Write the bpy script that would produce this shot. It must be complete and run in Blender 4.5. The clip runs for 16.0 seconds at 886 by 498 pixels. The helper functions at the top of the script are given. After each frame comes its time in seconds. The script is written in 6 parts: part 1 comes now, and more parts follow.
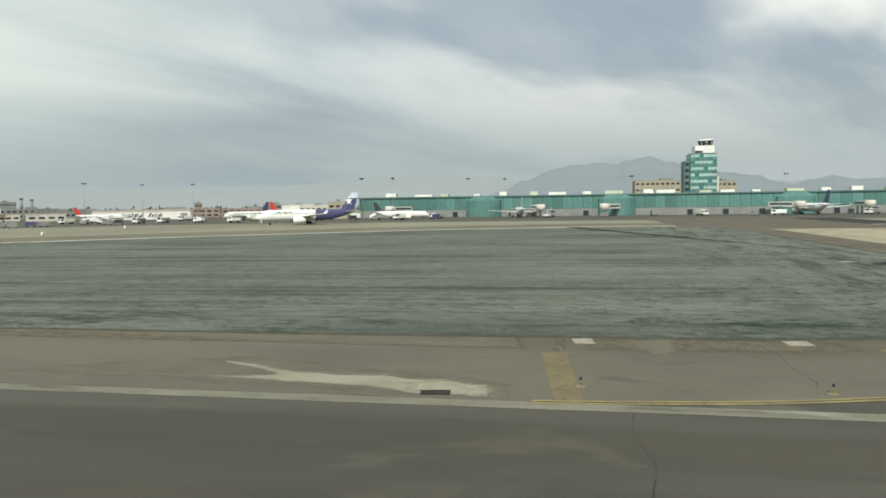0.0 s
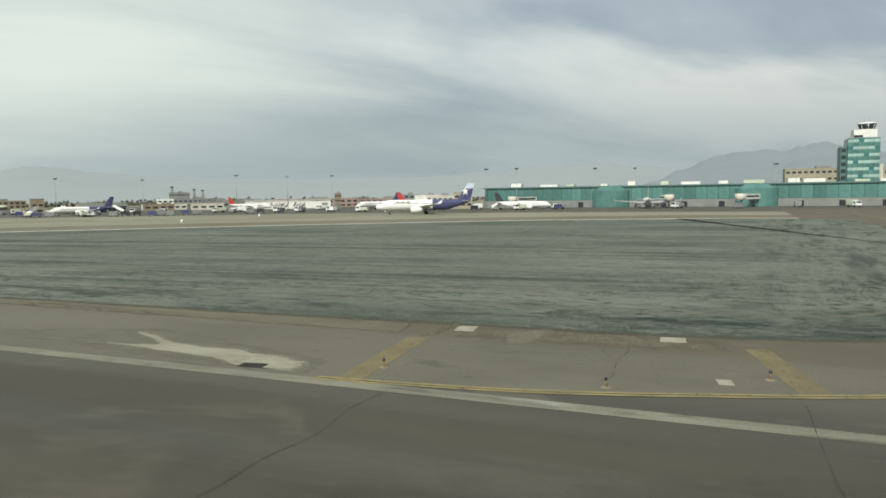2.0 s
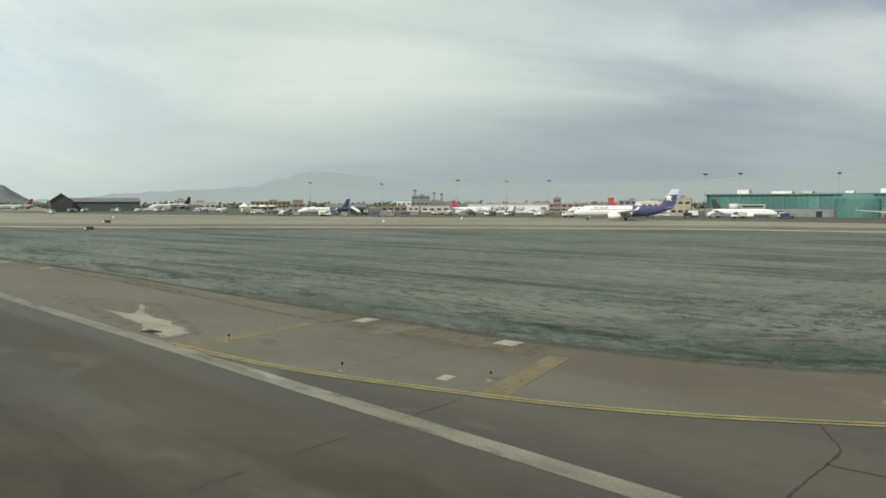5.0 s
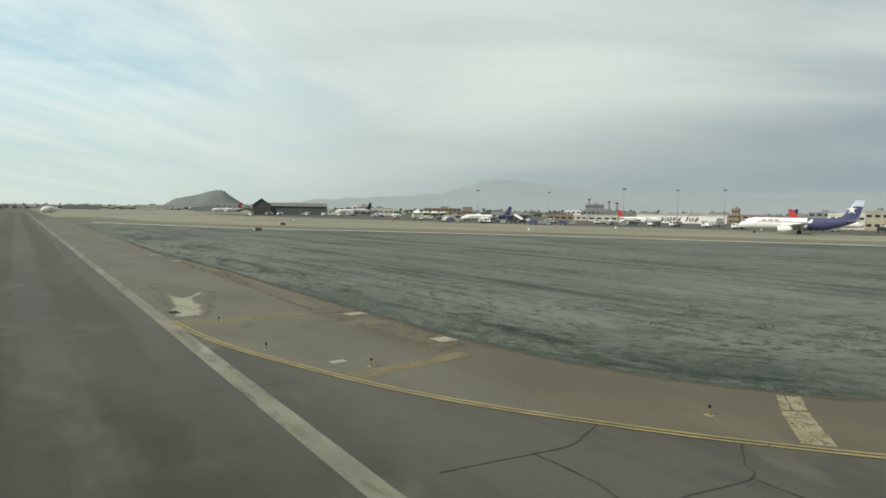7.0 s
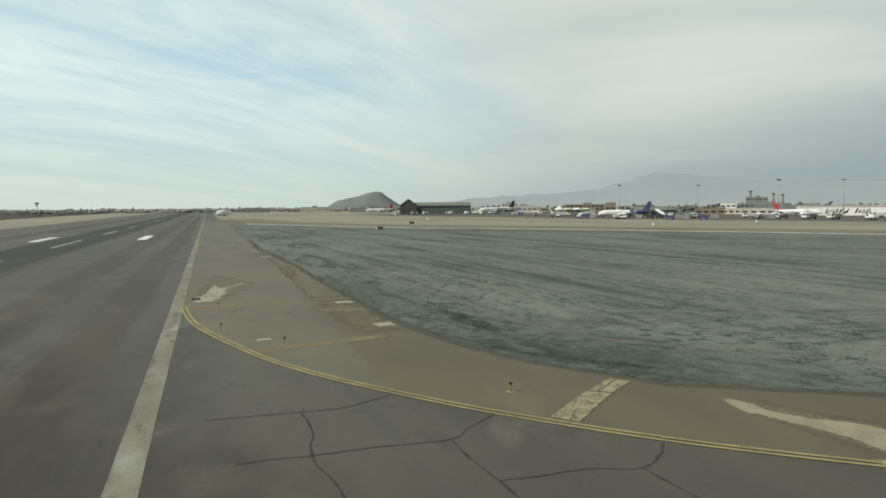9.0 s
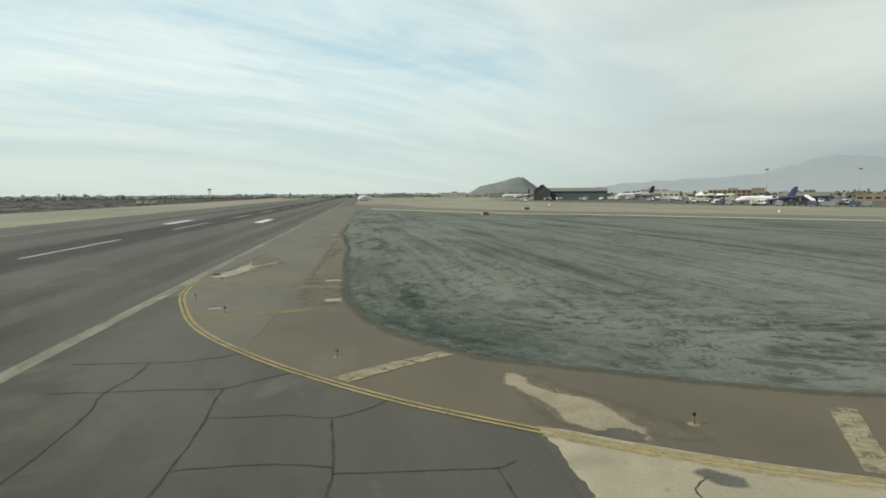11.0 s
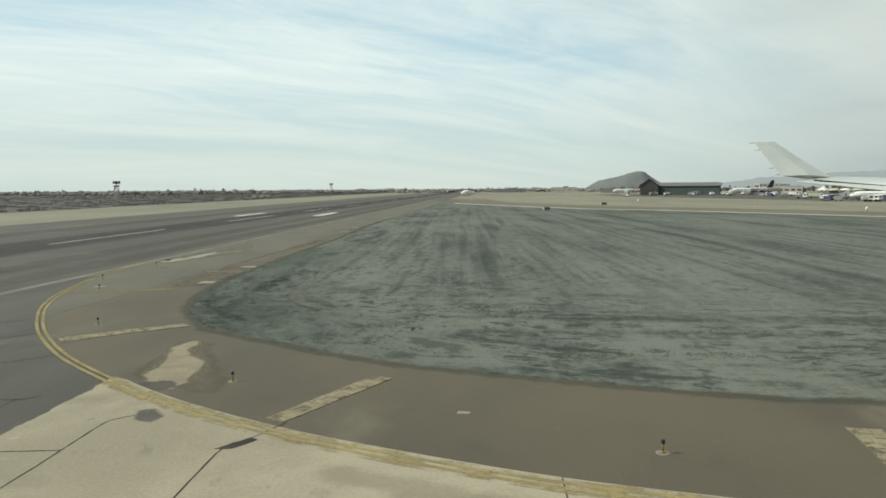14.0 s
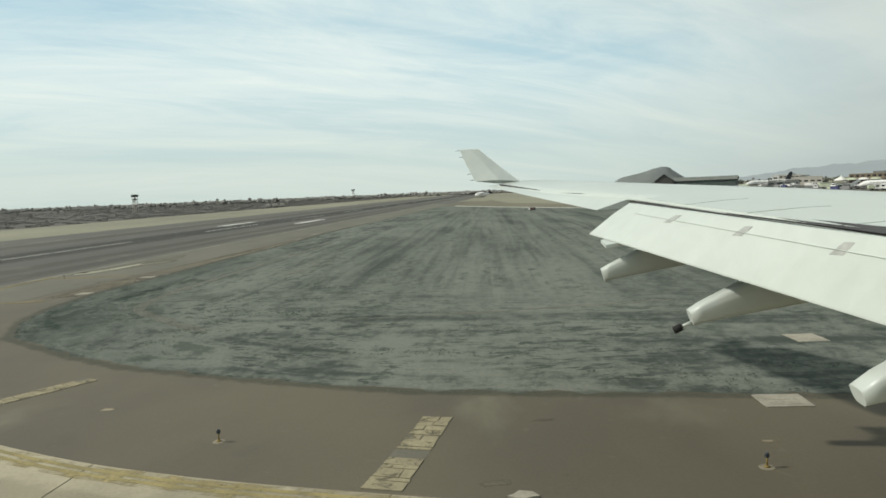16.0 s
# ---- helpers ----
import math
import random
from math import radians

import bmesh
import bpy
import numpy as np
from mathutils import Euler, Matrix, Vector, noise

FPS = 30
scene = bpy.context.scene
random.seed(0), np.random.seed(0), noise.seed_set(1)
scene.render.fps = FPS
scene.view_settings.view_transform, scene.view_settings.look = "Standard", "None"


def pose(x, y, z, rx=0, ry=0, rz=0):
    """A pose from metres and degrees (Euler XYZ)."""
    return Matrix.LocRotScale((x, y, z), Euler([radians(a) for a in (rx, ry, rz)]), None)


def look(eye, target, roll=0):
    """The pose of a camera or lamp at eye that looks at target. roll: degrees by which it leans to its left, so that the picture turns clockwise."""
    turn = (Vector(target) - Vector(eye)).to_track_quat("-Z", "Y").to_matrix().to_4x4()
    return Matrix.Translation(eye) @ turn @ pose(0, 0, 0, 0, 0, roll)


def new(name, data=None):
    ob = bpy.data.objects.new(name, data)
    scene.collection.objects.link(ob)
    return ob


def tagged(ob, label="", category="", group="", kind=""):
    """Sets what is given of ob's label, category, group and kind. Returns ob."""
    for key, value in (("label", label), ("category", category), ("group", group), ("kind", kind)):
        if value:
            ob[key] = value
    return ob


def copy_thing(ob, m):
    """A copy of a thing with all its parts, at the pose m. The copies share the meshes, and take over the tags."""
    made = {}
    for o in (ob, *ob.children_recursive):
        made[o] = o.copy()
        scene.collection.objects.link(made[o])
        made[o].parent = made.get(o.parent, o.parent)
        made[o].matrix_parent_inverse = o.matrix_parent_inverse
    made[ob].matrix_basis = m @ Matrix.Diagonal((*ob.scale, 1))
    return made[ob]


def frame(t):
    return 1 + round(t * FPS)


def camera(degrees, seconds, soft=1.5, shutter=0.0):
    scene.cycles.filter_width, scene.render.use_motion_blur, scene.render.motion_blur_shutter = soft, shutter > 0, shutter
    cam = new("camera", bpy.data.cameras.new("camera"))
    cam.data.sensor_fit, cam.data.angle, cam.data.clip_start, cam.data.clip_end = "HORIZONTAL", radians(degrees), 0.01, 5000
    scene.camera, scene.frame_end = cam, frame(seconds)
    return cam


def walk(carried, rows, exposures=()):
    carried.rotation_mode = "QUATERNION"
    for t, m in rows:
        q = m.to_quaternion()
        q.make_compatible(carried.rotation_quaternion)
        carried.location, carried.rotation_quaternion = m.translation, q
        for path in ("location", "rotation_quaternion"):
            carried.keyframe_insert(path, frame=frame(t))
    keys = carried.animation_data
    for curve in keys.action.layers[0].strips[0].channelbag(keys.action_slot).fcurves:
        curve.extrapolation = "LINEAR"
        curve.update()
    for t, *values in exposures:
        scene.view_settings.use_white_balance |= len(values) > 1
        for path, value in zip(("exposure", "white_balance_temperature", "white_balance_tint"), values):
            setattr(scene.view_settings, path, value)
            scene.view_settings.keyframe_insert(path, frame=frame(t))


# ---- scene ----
cam = camera(65.7, 16.0, soft=1.7)
PATH = [
    (0, (-21.997, 1.389, 6.577), (-20.031, 1.731, 6.445), -0.8),
    (0.5, (-21.995, -1.854, 6.562), (-20.046, -1.424, 6.429), 0.2),
    (1, (-21.693, -5.049, 6.552), (-19.767, -4.529, 6.414), -0.5),
    (1.5, (-21.129, -8.155, 6.524), (-19.238, -7.521, 6.38), -0.6),
    (2, (-20.382, -11.227, 6.505), (-18.538, -10.468, 6.35), -0.8),
    (2.5, (-19.568, -14.25, 6.494), (-17.778, -13.372, 6.332), -0.8),
    (3, (-18.694, -17.212, 6.494), (-16.962, -16.225, 6.328), -0.9),
    (3.5, (-17.738, -20.14, 6.526), (-16.071, -19.046, 6.362), -0.1),
    (4, (-16.633, -23.001, 6.535), (-15.033, -21.813, 6.37), 0.3),
    (4.2, (-16.149, -24.115, 6.529), (-14.568, -22.9, 6.369), 0.0),
    (6.3, (-9.649, -34.732, 6.531), (-8.455, -33.133, 6.409), 1.6),
    (6.5, (-8.896, -35.687, 6.532), (-7.739, -34.059, 6.41), 1.6),
    (7, (-6.927, -37.993, 6.514), (-5.869, -36.299, 6.397), 0.8),
    (7.5, (-4.848, -40.121, 6.513), (-3.9, -38.364, 6.4), 0.5),
    (8, (-2.649, -42.138, 6.517), (-1.809, -40.328, 6.396), 0.2),
    (8.5, (-0.309, -43.992, 6.495), (0.431, -42.138, 6.371), -0.1),
    (9, (2.134, -45.691, 6.472), (2.78, -43.802, 6.347), -0.4),
    (9.2, (3.146, -46.333, 6.504), (3.751, -44.431, 6.374), -0.3),
    (11.3, (14.875, -52.079, 6.524), (15.058, -50.094, 6.359), -1.3),
    (11.5, (16.013, -52.499, 6.54), (16.173, -50.512, 6.385), -2.0),
    (12, (18.891, -53.464, 6.517), (18.975, -51.472, 6.355), -1.8),
    (12.5, (21.844, -54.281, 6.515), (21.858, -52.288, 6.344), -2.0),
    (13, (24.857, -54.909, 6.511), (24.826, -52.917, 6.333), -0.9),
    (13.5, (27.88, -55.389, 6.489), (27.813, -53.398, 6.308), -0.5),
    (14, (30.944, -55.797, 6.479), (30.81, -53.809, 6.302), -0.4),
    (14.5, (34.05, -56.109, 6.484), (33.865, -54.125, 6.311), -0.0),
    (15, (37.175, -56.308, 6.506), (36.964, -54.326, 6.334), -0.7),
    (15.5, (40.3, -56.426, 6.518), (40.086, -54.445, 6.347), -1.7),
    (15.8, (42.183, -56.474, 6.515), (41.972, -54.493, 6.345), -1.3),
    (16, (43.443, -56.498, 6.511), (43.22, -54.518, 6.343), -2.3),
]
walk(cam, [(t, look(eye, target, roll)) for t, eye, target, roll in PATH], exposures=[(0.0, 0.29), (4, 0.17), (7, 0.12), (9, 0.05), (12, 0.14), (14, 0.10), (16, 0.06)])

# ---- world and light ----
SUN_EL, SUN_AZ = 38.0, -92.0      # degrees; azimuth from +y towards +x


def nodes_of(tree):
    tree.nodes.clear()
    return tree.nodes, tree.links


def calc(tree, op, a, b=None, c=None, clamp=False):
    n = tree.nodes.new("ShaderNodeMath")
    n.operation, n.use_clamp = op, clamp
    for i, v in enumerate((a, b, c)):
        if v is None:
            continue
        if isinstance(v, (int, float)):
            n.inputs[i].default_value = v
        else:
            tree.links.new(v, n.inputs[i])
    return n.outputs[0]


def blend(tree, fac, a, b, how="MIX"):
    n = tree.nodes.new("ShaderNodeMix")
    n.data_type, n.blend_type = "RGBA", how
    for sock, v in ((n.inputs[0], fac), (n.inputs[6], a), (n.inputs[7], b)):
        if isinstance(v, (int, float)):
            sock.default_value = v
        elif isinstance(v, tuple):
            sock.default_value = (*v[:3], 1)
        else:
            tree.links.new(v, sock)
    return n.outputs[2]


def step(tree, v, lo, hi):
    n = tree.nodes.new("ShaderNodeMapRange")
    n.interpolation_type = "SMOOTHSTEP"
    n.inputs[1].default_value, n.inputs[2].default_value = lo, hi
    tree.links.new(v, n.inputs[0])
    return n.outputs[0]


def grain(tree, vec, scale, detail=4.0, rough=0.55, stretch=(1, 1, 1), turn=0.0, distort=0.0):
    m = tree.nodes.new("ShaderNodeMapping")
    m.vector_type = "TEXTURE"
    m.inputs[2].default_value = (0, 0, radians(turn))
    m.inputs[3].default_value = tuple(1 / v for v in stretch)
    tree.links.new(vec, m.inputs[0])
    n = tree.nodes.new("ShaderNodeTexNoise")
    n.inputs["Scale"].default_value = scale
    n.inputs["Detail"].default_value = detail
    n.inputs["Roughness"].default_value = rough
    n.inputs["Distortion"].default_value = distort
    tree.links.new(m.outputs[0], n.inputs["Vector"])
    return n.outputs["Fac"]


def make_world():
    w = bpy.data.worlds.new("sky")
    scene.world = w
    w.use_nodes = True
    t = w.node_tree
    nodes_of(t)
    co = t.nodes.new("ShaderNodeTexCoord").outputs["Generated"]
    sep = t.nodes.new("ShaderNodeSeparateXYZ")
    t.links.new(co, sep.inputs[0])
    x, y, z = sep.outputs
    up = calc(t, "MAXIMUM", z, 0.0)
    den = calc(t, "ADD", up, 0.22)
    flat = t.nodes.new("ShaderNodeCombineXYZ")
    t.links.new(calc(t, "DIVIDE", x, den), flat.inputs[0])
    t.links.new(calc(t, "DIVIDE", y, den), flat.inputs[1])
    p = flat.outputs[0]
    big = grain(t, p, 1.1, 5, 0.50, (0.55, 1.0, 1), -38, 0.35)
    soft = grain(t, p, 0.55, 3, 0.45, (0.7, 1.0, 1), -30, 0.2)
    streak = grain(t, p, 1.0, 7, 0.58, (0.20, 1.15, 1), 30, 0.55)
    wisp = grain(t, p, 2.6, 8, 0.66, (0.30, 1.0, 1), 36, 1.2)
    # the clear side of the sky lies to the north-west
    north_west = calc(t, "ADD", calc(t, "MULTIPLY", x, -0.62), calc(t, "MULTIPLY", y, 0.78))
    edge = calc(t, "ADD", north_west, calc(t, "MULTIPLY", calc(t, "SUBTRACT", soft, 0.5), 0.5))
    clear = step(t, edge, 0.34, 0.76)
    sky = t.nodes.new("ShaderNodeTexSky")
    sky.sky_type, sky.sun_disc = "NISHITA", False
    sky.sun_elevation, sky.sun_rotation = radians(SUN_EL), radians(SUN_AZ)
    blue = blend(t, 1.0, sky.outputs[0], (0.085, 0.085, 0.085), "MULTIPLY")
    blue = blend(t, 0.74, blue, (0.48, 0.71, 0.785))
    veil = calc(t, "ADD", calc(t, "MULTIPLY", streak, 0.62), calc(t, "MULTIPLY", wisp, 0.38))
    cirrus = blend(t, step(t, veil, 0.34, 0.66), blue, (0.80, 0.885, 0.835))
    shade = calc(t, "ADD", calc(t, "MULTIPLY", big, 0.6), calc(t, "MULTIPLY", soft, 0.4))
    grey = blend(t, step(t, shade, 0.38, 0.62), (0.285, 0.350, 0.405), (0.695, 0.750, 0.705))
    feather = grain(t, p, 1.7, 4, 0.5, (0.45, 1.0, 1), -34, 0.5)
    grey = blend(t, calc(t, "MULTIPLY", step(t, feather, 0.42, 0.72), 0.30), grey, (0.62, 0.67, 0.66))
    # warm thin overcast between the clear and the grey side
    warm = calc(t, "MULTIPLY", step(t, north_west, -0.38, 0.15), 0.82)
    grey = blend(t, warm, grey, blend(t, step(t, shade, 0.36, 0.62), (0.535, 0.602, 0.572), (0.650, 0.712, 0.655)))
    # thin bright cloud towards the south-east
    south_east = calc(t, "ADD", calc(t, "ADD", calc(t, "MULTIPLY", x, 0.90), calc(t, "MULTIPLY", y, -0.30)), calc(t, "MULTIPLY", z, 0.36))
    grey = blend(t, calc(t, "MULTIPLY", calc(t, "MULTIPLY", step(t, south_east, 0.80, 1.00), step(t, shade, 0.40, 0.56)), 0.92), grey, (0.82, 0.825, 0.765))
    cloud = blend(t, clear, grey, cirrus)
    haze = blend(t, step(t, north_west, 0.12, 0.80), (0.285, 0.345, 0.355), (0.600, 0.680, 0.620))
    low = step(t, calc(t, "SUBTRACT", z, calc(t, "MULTIPLY", step(t, north_west, 0.30, -0.20), 0.05)), 0.19, -0.01)
    out = blend(t, calc(t, "MULTIPLY", low, 0.80), cloud, haze)
    bg = t.nodes.new("ShaderNodeBackground")
    t.links.new(out, bg.inputs[0])
    bg.inputs[1].default_value = 1.0
    t.links.new(bg.outputs[0], t.nodes.new("ShaderNodeOutputWorld").inputs[0])


make_world()
sun = new("sun", bpy.data.lights.new("sun", "SUN"))
sun.data.energy, sun.data.angle, sun.data.color = 3.5, radians(1.6), (1.0, 0.95, 0.85)
_d = Vector((math.sin(radians(SUN_AZ)) * math.cos(radians(SUN_EL)), math.cos(radians(SUN_AZ)) * math.cos(radians(SUN_EL)), math.sin(radians(SUN_EL))))
sun.matrix_world = look(_d * 50, (0, 0, 0))


# ---- materials ----
MATS = {}


def surface(name, c1, c2=None, scale=1.0, stretch=(1, 1, 1), rough=0.8, metal=0.0, bump=0.0, fine=None, spots=None, turn=0.0, lo=0.35, hi=0.65, spread=0.0, alpha=None, mottle=0.35, cover=None, sheen=None):
    """Principled surface in object metres: c1 to c2 by stretched noise, fine grain, optional spots (colour, scale, low, high)."""
    if name in MATS:
        return MATS[name]
    m = bpy.data.materials.new(name)
    m.use_nodes = True
    t = m.node_tree
    nodes_of(t)
    co = t.nodes.new("ShaderNodeTexCoord").outputs["Object"]
    n1 = grain(t, co, scale, 6, 0.58, stretch, turn, 0.3)
    col = blend(t, step(t, n1, lo, hi), c1, c2 or tuple(v * 0.86 for v in c1))
    n2 = grain(t, co, fine or scale * 14, 3, 0.6)
    col = blend(t, mottle, col, blend(t, step(t, n2, 0.25, 0.75), (0.55, 0.55, 0.55), (1.35, 1.35, 1.35)), "MULTIPLY")
    for c, s, l, h, st in spots or ():
        col = blend(t, step(t, grain(t, co, s, 5, 0.55, st, turn, 0.4), l, h), col, c)
    if spread:
        info = t.nodes.new("ShaderNodeObjectInfo").outputs["Random"]
        k = calc(t, "ADD", calc(t, "MULTIPLY", info, spread), 1 - spread / 2)
        tone = t.nodes.new("ShaderNodeCombineColor")
        for i in range(3):
            t.links.new(k, tone.inputs[i])
        col = blend(t, 1.0, col, tone.outputs[0], "MULTIPLY")
    b = t.nodes.new("ShaderNodeBsdfPrincipled")
    t.links.new(col, b.inputs["Base Color"])
    t.links.new(calc(t, "ADD", calc(t, "MULTIPLY", n2, 0.16), rough - 0.08), b.inputs["Roughness"])
    b.inputs["Metallic"].default_value = metal
    b.inputs["Specular IOR Level"].default_value = sheen if sheen is not None else 0.12 if rough > 0.72 else 0.4
    if bump:
        bp = t.nodes.new("ShaderNodeBump")
        bp.inputs["Strength"].default_value = 0.6
        bp.inputs["Distance"].default_value = bump
        t.links.new(calc(t, "ADD", n2, calc(t, "MULTIPLY", n1, 1.5)), bp.inputs["Height"])
        t.links.new(bp.outputs[0], b.inputs["Normal"])
    shader = b.outputs[0]
    if alpha:
        s, l, h, st = alpha
        hole = t.nodes.new("ShaderNodeBsdfTransparent")
        mix = t.nodes.new("ShaderNodeMixShader")
        t.links.new(step(t, grain(t, co, s, 7, 0.65, st, turn, 0.5), l, h), mix.inputs[0])
        t.links.new(hole.outputs[0], mix.inputs[1])
        t.links.new(shader, mix.inputs[2])
        shader = mix.outputs[0]
    if cover:
        # thins out towards the outline, broken up by grain; cover is (scale, stretch, strength)
        s, st, most = cover
        c = t.nodes.new("ShaderNodeAttribute")
        c.attribute_name = "cover"
        n3 = calc(t, "ADD", calc(t, "MULTIPLY", grain(t, co, s, 8, 0.68, st, turn, 0.6), 1.5), calc(t, "MULTIPLY", grain(t, co, s * 5, 5, 0.6, st, turn, 0.4), 0.5))
        k = step(t, calc(t, "ADD", calc(t, "SUBTRACT", n3, 1.0), c.outputs["Fac"]), 0.12, 0.80)
        hole = t.nodes.new("ShaderNodeBsdfTransparent")
        mix = t.nodes.new("ShaderNodeMixShader")
        t.links.new(calc(t, "MULTIPLY", k, most), mix.inputs[0])
        t.links.new(hole.outputs[0], mix.inputs[1])
        t.links.new(shader, mix.inputs[2])
        shader = mix.outputs[0]
    t.links.new(shader, t.nodes.new("ShaderNodeOutputMaterial").inputs[0])
    MATS[name] = m
    return m


def glossy(name, c, rough=0.15):
    """Dark tinted window glass seen from outside by day."""
    if name not in MATS:
        m = surface(name, c, tuple(v * 0.8 for v in c), 0.3, rough=rough + 0.08)
        MATS[name] = m
    return MATS[name]


ASPHALT = surface("runway_asphalt", (0.068, 0.063, 0.0475), (0.046, 0.043, 0.0335), 0.14, (1.0, 0.14, 1), 0.82, sheen=0.50, bump=0.0006, mottle=0.36, fine=9,
                  spots=[((0.077, 0.071, 0.054), 0.05, 0.52, 0.76, (1, 0.5, 1)), ((0.039, 0.039, 0.033), 0.40, 0.58, 0.80, (1, 0.08, 1)), ((0.080, 0.074, 0.056), 1.1, 0.64, 0.82, (1, 0.35, 1)),
                         ((0.041, 0.039, 0.033), 0.55, 0.60, 0.78, (1, 0.8, 1)), ((0.094, 0.088, 0.070), 3.2, 0.70, 0.80, (1, 1, 1)), ((0.084, 0.078, 0.058), 0.23, 0.56, 0.66, (1, 0.6, 1)), ((0.046, 0.043, 0.034), 0.31, 0.60, 0.70, (1, 0.7, 1))])
RUBBER = surface("rubber_streaked_asphalt", (0.050, 0.050, 0.050), (0.075, 0.071, 0.063), 0.30, (1.0, 0.03, 1), 0.75, fine=7, cover=(0.22, (1.0, 0.02, 1), 0.55))
DARK_FILM = surface("darker_asphalt_film", (0.040, 0.038, 0.031), (0.030, 0.029, 0.025), 0.3, (1, 0.4, 1), 0.85, fine=8, cover=(0.30, (1, 0.5, 1), 0.20))
FILLET = surface("fillet_asphalt", (0.077, 0.074, 0.057), (0.057, 0.055, 0.043), 0.20, (1, 1, 1), 0.82, sheen=0.36, bump=0.0006, mottle=0.34, fine=9,
                 spots=[((0.095, 0.091, 0.070), 0.12, 0.55, 0.75, (1, 1, 1)), ((0.044, 0.044, 0.036), 0.5, 0.62, 0.80, (1, 1, 1))])
SHOULDER = surface("shoulder_asphalt", (0.116, 0.108, 0.080), (0.092, 0.086, 0.064), 0.16, (1, 0.4, 1), 0.82, sheen=0.36, bump=0.0006, mottle=0.34, fine=9,
                   spots=[((0.134, 0.126, 0.094), 0.10, 0.54, 0.72, (1, 0.6, 1)), ((0.074, 0.070, 0.053), 0.4, 0.60, 0.74, (1, 0.5, 1)), ((0.070, 0.066, 0.050), 1.7, 0.62, 0.74, (1, 0.8, 1))])
DIRT = surface("dusty_brown_verge", (0.101, 0.087, 0.058), (0.079, 0.069, 0.048), 0.12, (1, 0.6, 1), 0.82, sheen=0.36, bump=0.0004, fine=11, mottle=0.22,
               spots=[((0.130, 0.118, 0.081), 0.20, 0.58, 0.78, (1, 0.5, 1)), ((0.066, 0.061, 0.043), 0.35, 0.60, 0.8, (1, 1, 1)), ((0.118, 0.105, 0.072), 1.4, 0.64, 0.80, (1, 1, 1))])
SAND = surface("dry_sandy_soil", (0.232, 0.226, 0.168), (0.186, 0.180, 0.135), 0.012, (1, 1, 1), 0.95, fine=0.6,
               spots=[((0.252, 0.243, 0.180), 0.02, 0.52, 0.72, (1, 0.4, 1)), ((0.135, 0.129, 0.100), 0.006, 0.56, 0.72, (1, 0.3, 1)), ((0.120, 0.118, 0.086), 0.05, 0.60, 0.74, (1, 0.25, 1))])
CONCRETE = surface("aged_concrete", (0.330, 0.300, 0.216), (0.250, 0.227, 0.163), 0.16, (1, 1, 1), 0.85, bump=0.0008, fine=11, mottle=0.26, spread=0.12,
                   spots=[((0.210, 0.190, 0.138), 0.35, 0.52, 0.76, (1, 1, 1)), ((0.165, 0.152, 0.114), 0.9, 0.60, 0.78, (1, 0.6, 1)), ((0.150, 0.140, 0.108), 3.0, 0.68, 0.80, (1, 1, 1)), ((0.395, 0.362, 0.270), 0.7, 0.64, 0.80, (1, 1, 1))])
SLAB_STAIN = surface("brown_slab_stain", (0.165, 0.148, 0.105), (0.135, 0.122, 0.088), 0.6, rough=0.88, fine=9, cover=(0.8, (1, 1, 1), 0.17))
DUSTY = surface("dusty_tan_asphalt", (0.162, 0.149, 0.109), (0.133, 0.123, 0.091), 0.03, (1, 1, 1), 0.9, fine=1.0)
JOINT = surface("dark_joint_filler", (0.030, 0.028, 0.026), (0.045, 0.042, 0.038), 2.0, rough=0.8)
SEAL = surface("crack_sealant", (0.040, 0.037, 0.031), (0.056, 0.051, 0.043), 1.2, rough=0.9)
WHITE_PAINT = surface("worn_white_paint", (0.205, 0.199, 0.155), (0.150, 0.145, 0.113), 0.6, (1, 0.25, 1), 0.8, fine=10,
                      spots=[((0.096, 0.091, 0.070), 1.3, 0.52, 0.70, (1, 0.30, 1)), ((0.118, 0.112, 0.087), 0.35, 0.55, 0.72, (1, 0.5, 1)), ((0.290, 0.295, 0.245), 0.25, 0.56, 0.72, (1, 0.5, 1))], alpha=(7.0, 0.02, 0.42, (1, 0.5, 1)))
STRIPE_PAINT = surface("centreline_white_paint", (0.42, 0.42, 0.37), (0.33, 0.33, 0.28), 0.4, (1, 0.3, 1), 0.75)
BRIGHT_PAINT = surface("bright_white_paint", (0.62, 0.62, 0.58), (0.50, 0.50, 0.46), 0.4, (1, 0.3, 1), 0.7)
YELLOW = surface("worn_yellow_paint", (0.278, 0.232, 0.108), (0.205, 0.174, 0.086), 0.8, (1, 1, 1), 0.8, fine=12,
                 spots=[((0.128, 0.116, 0.080), 1.7, 0.60, 0.76, (1, 1, 1))], alpha=(5.0, 0.26, 0.42, (1, 1, 1)))
OCHRE = surface("faded_ochre_paint", (0.176, 0.147, 0.084), (0.138, 0.118, 0.072), 0.6, (1, 1, 1), 0.85, fine=10,
                spots=[((0.104, 0.094, 0.067), 1.0, 0.54, 0.74, (1, 1, 1))], alpha=(2.6, 0.16, 0.44, (1, 1, 1)))
CREAM = surface("flaking_cream_paint", (0.270, 0.240, 0.156), (0.205, 0.182, 0.119), 0.9, (1, 1, 1), 0.85, fine=10, bump=0.003,
                spots=[((0.160, 0.142, 0.098), 1.5, 0.56, 0.78, (1, 1, 1))], alpha=(2.3, 0.30, 0.50, (1, 1, 1)))
YELLOW_FILM = surface("yellowish_paint_dust", (0.310, 0.256, 0.130), (0.255, 0.213, 0.115), 0.8, rough=0.85, fine=10, alpha=(0.9, 0.40, 0.72, (1, 1, 1)))
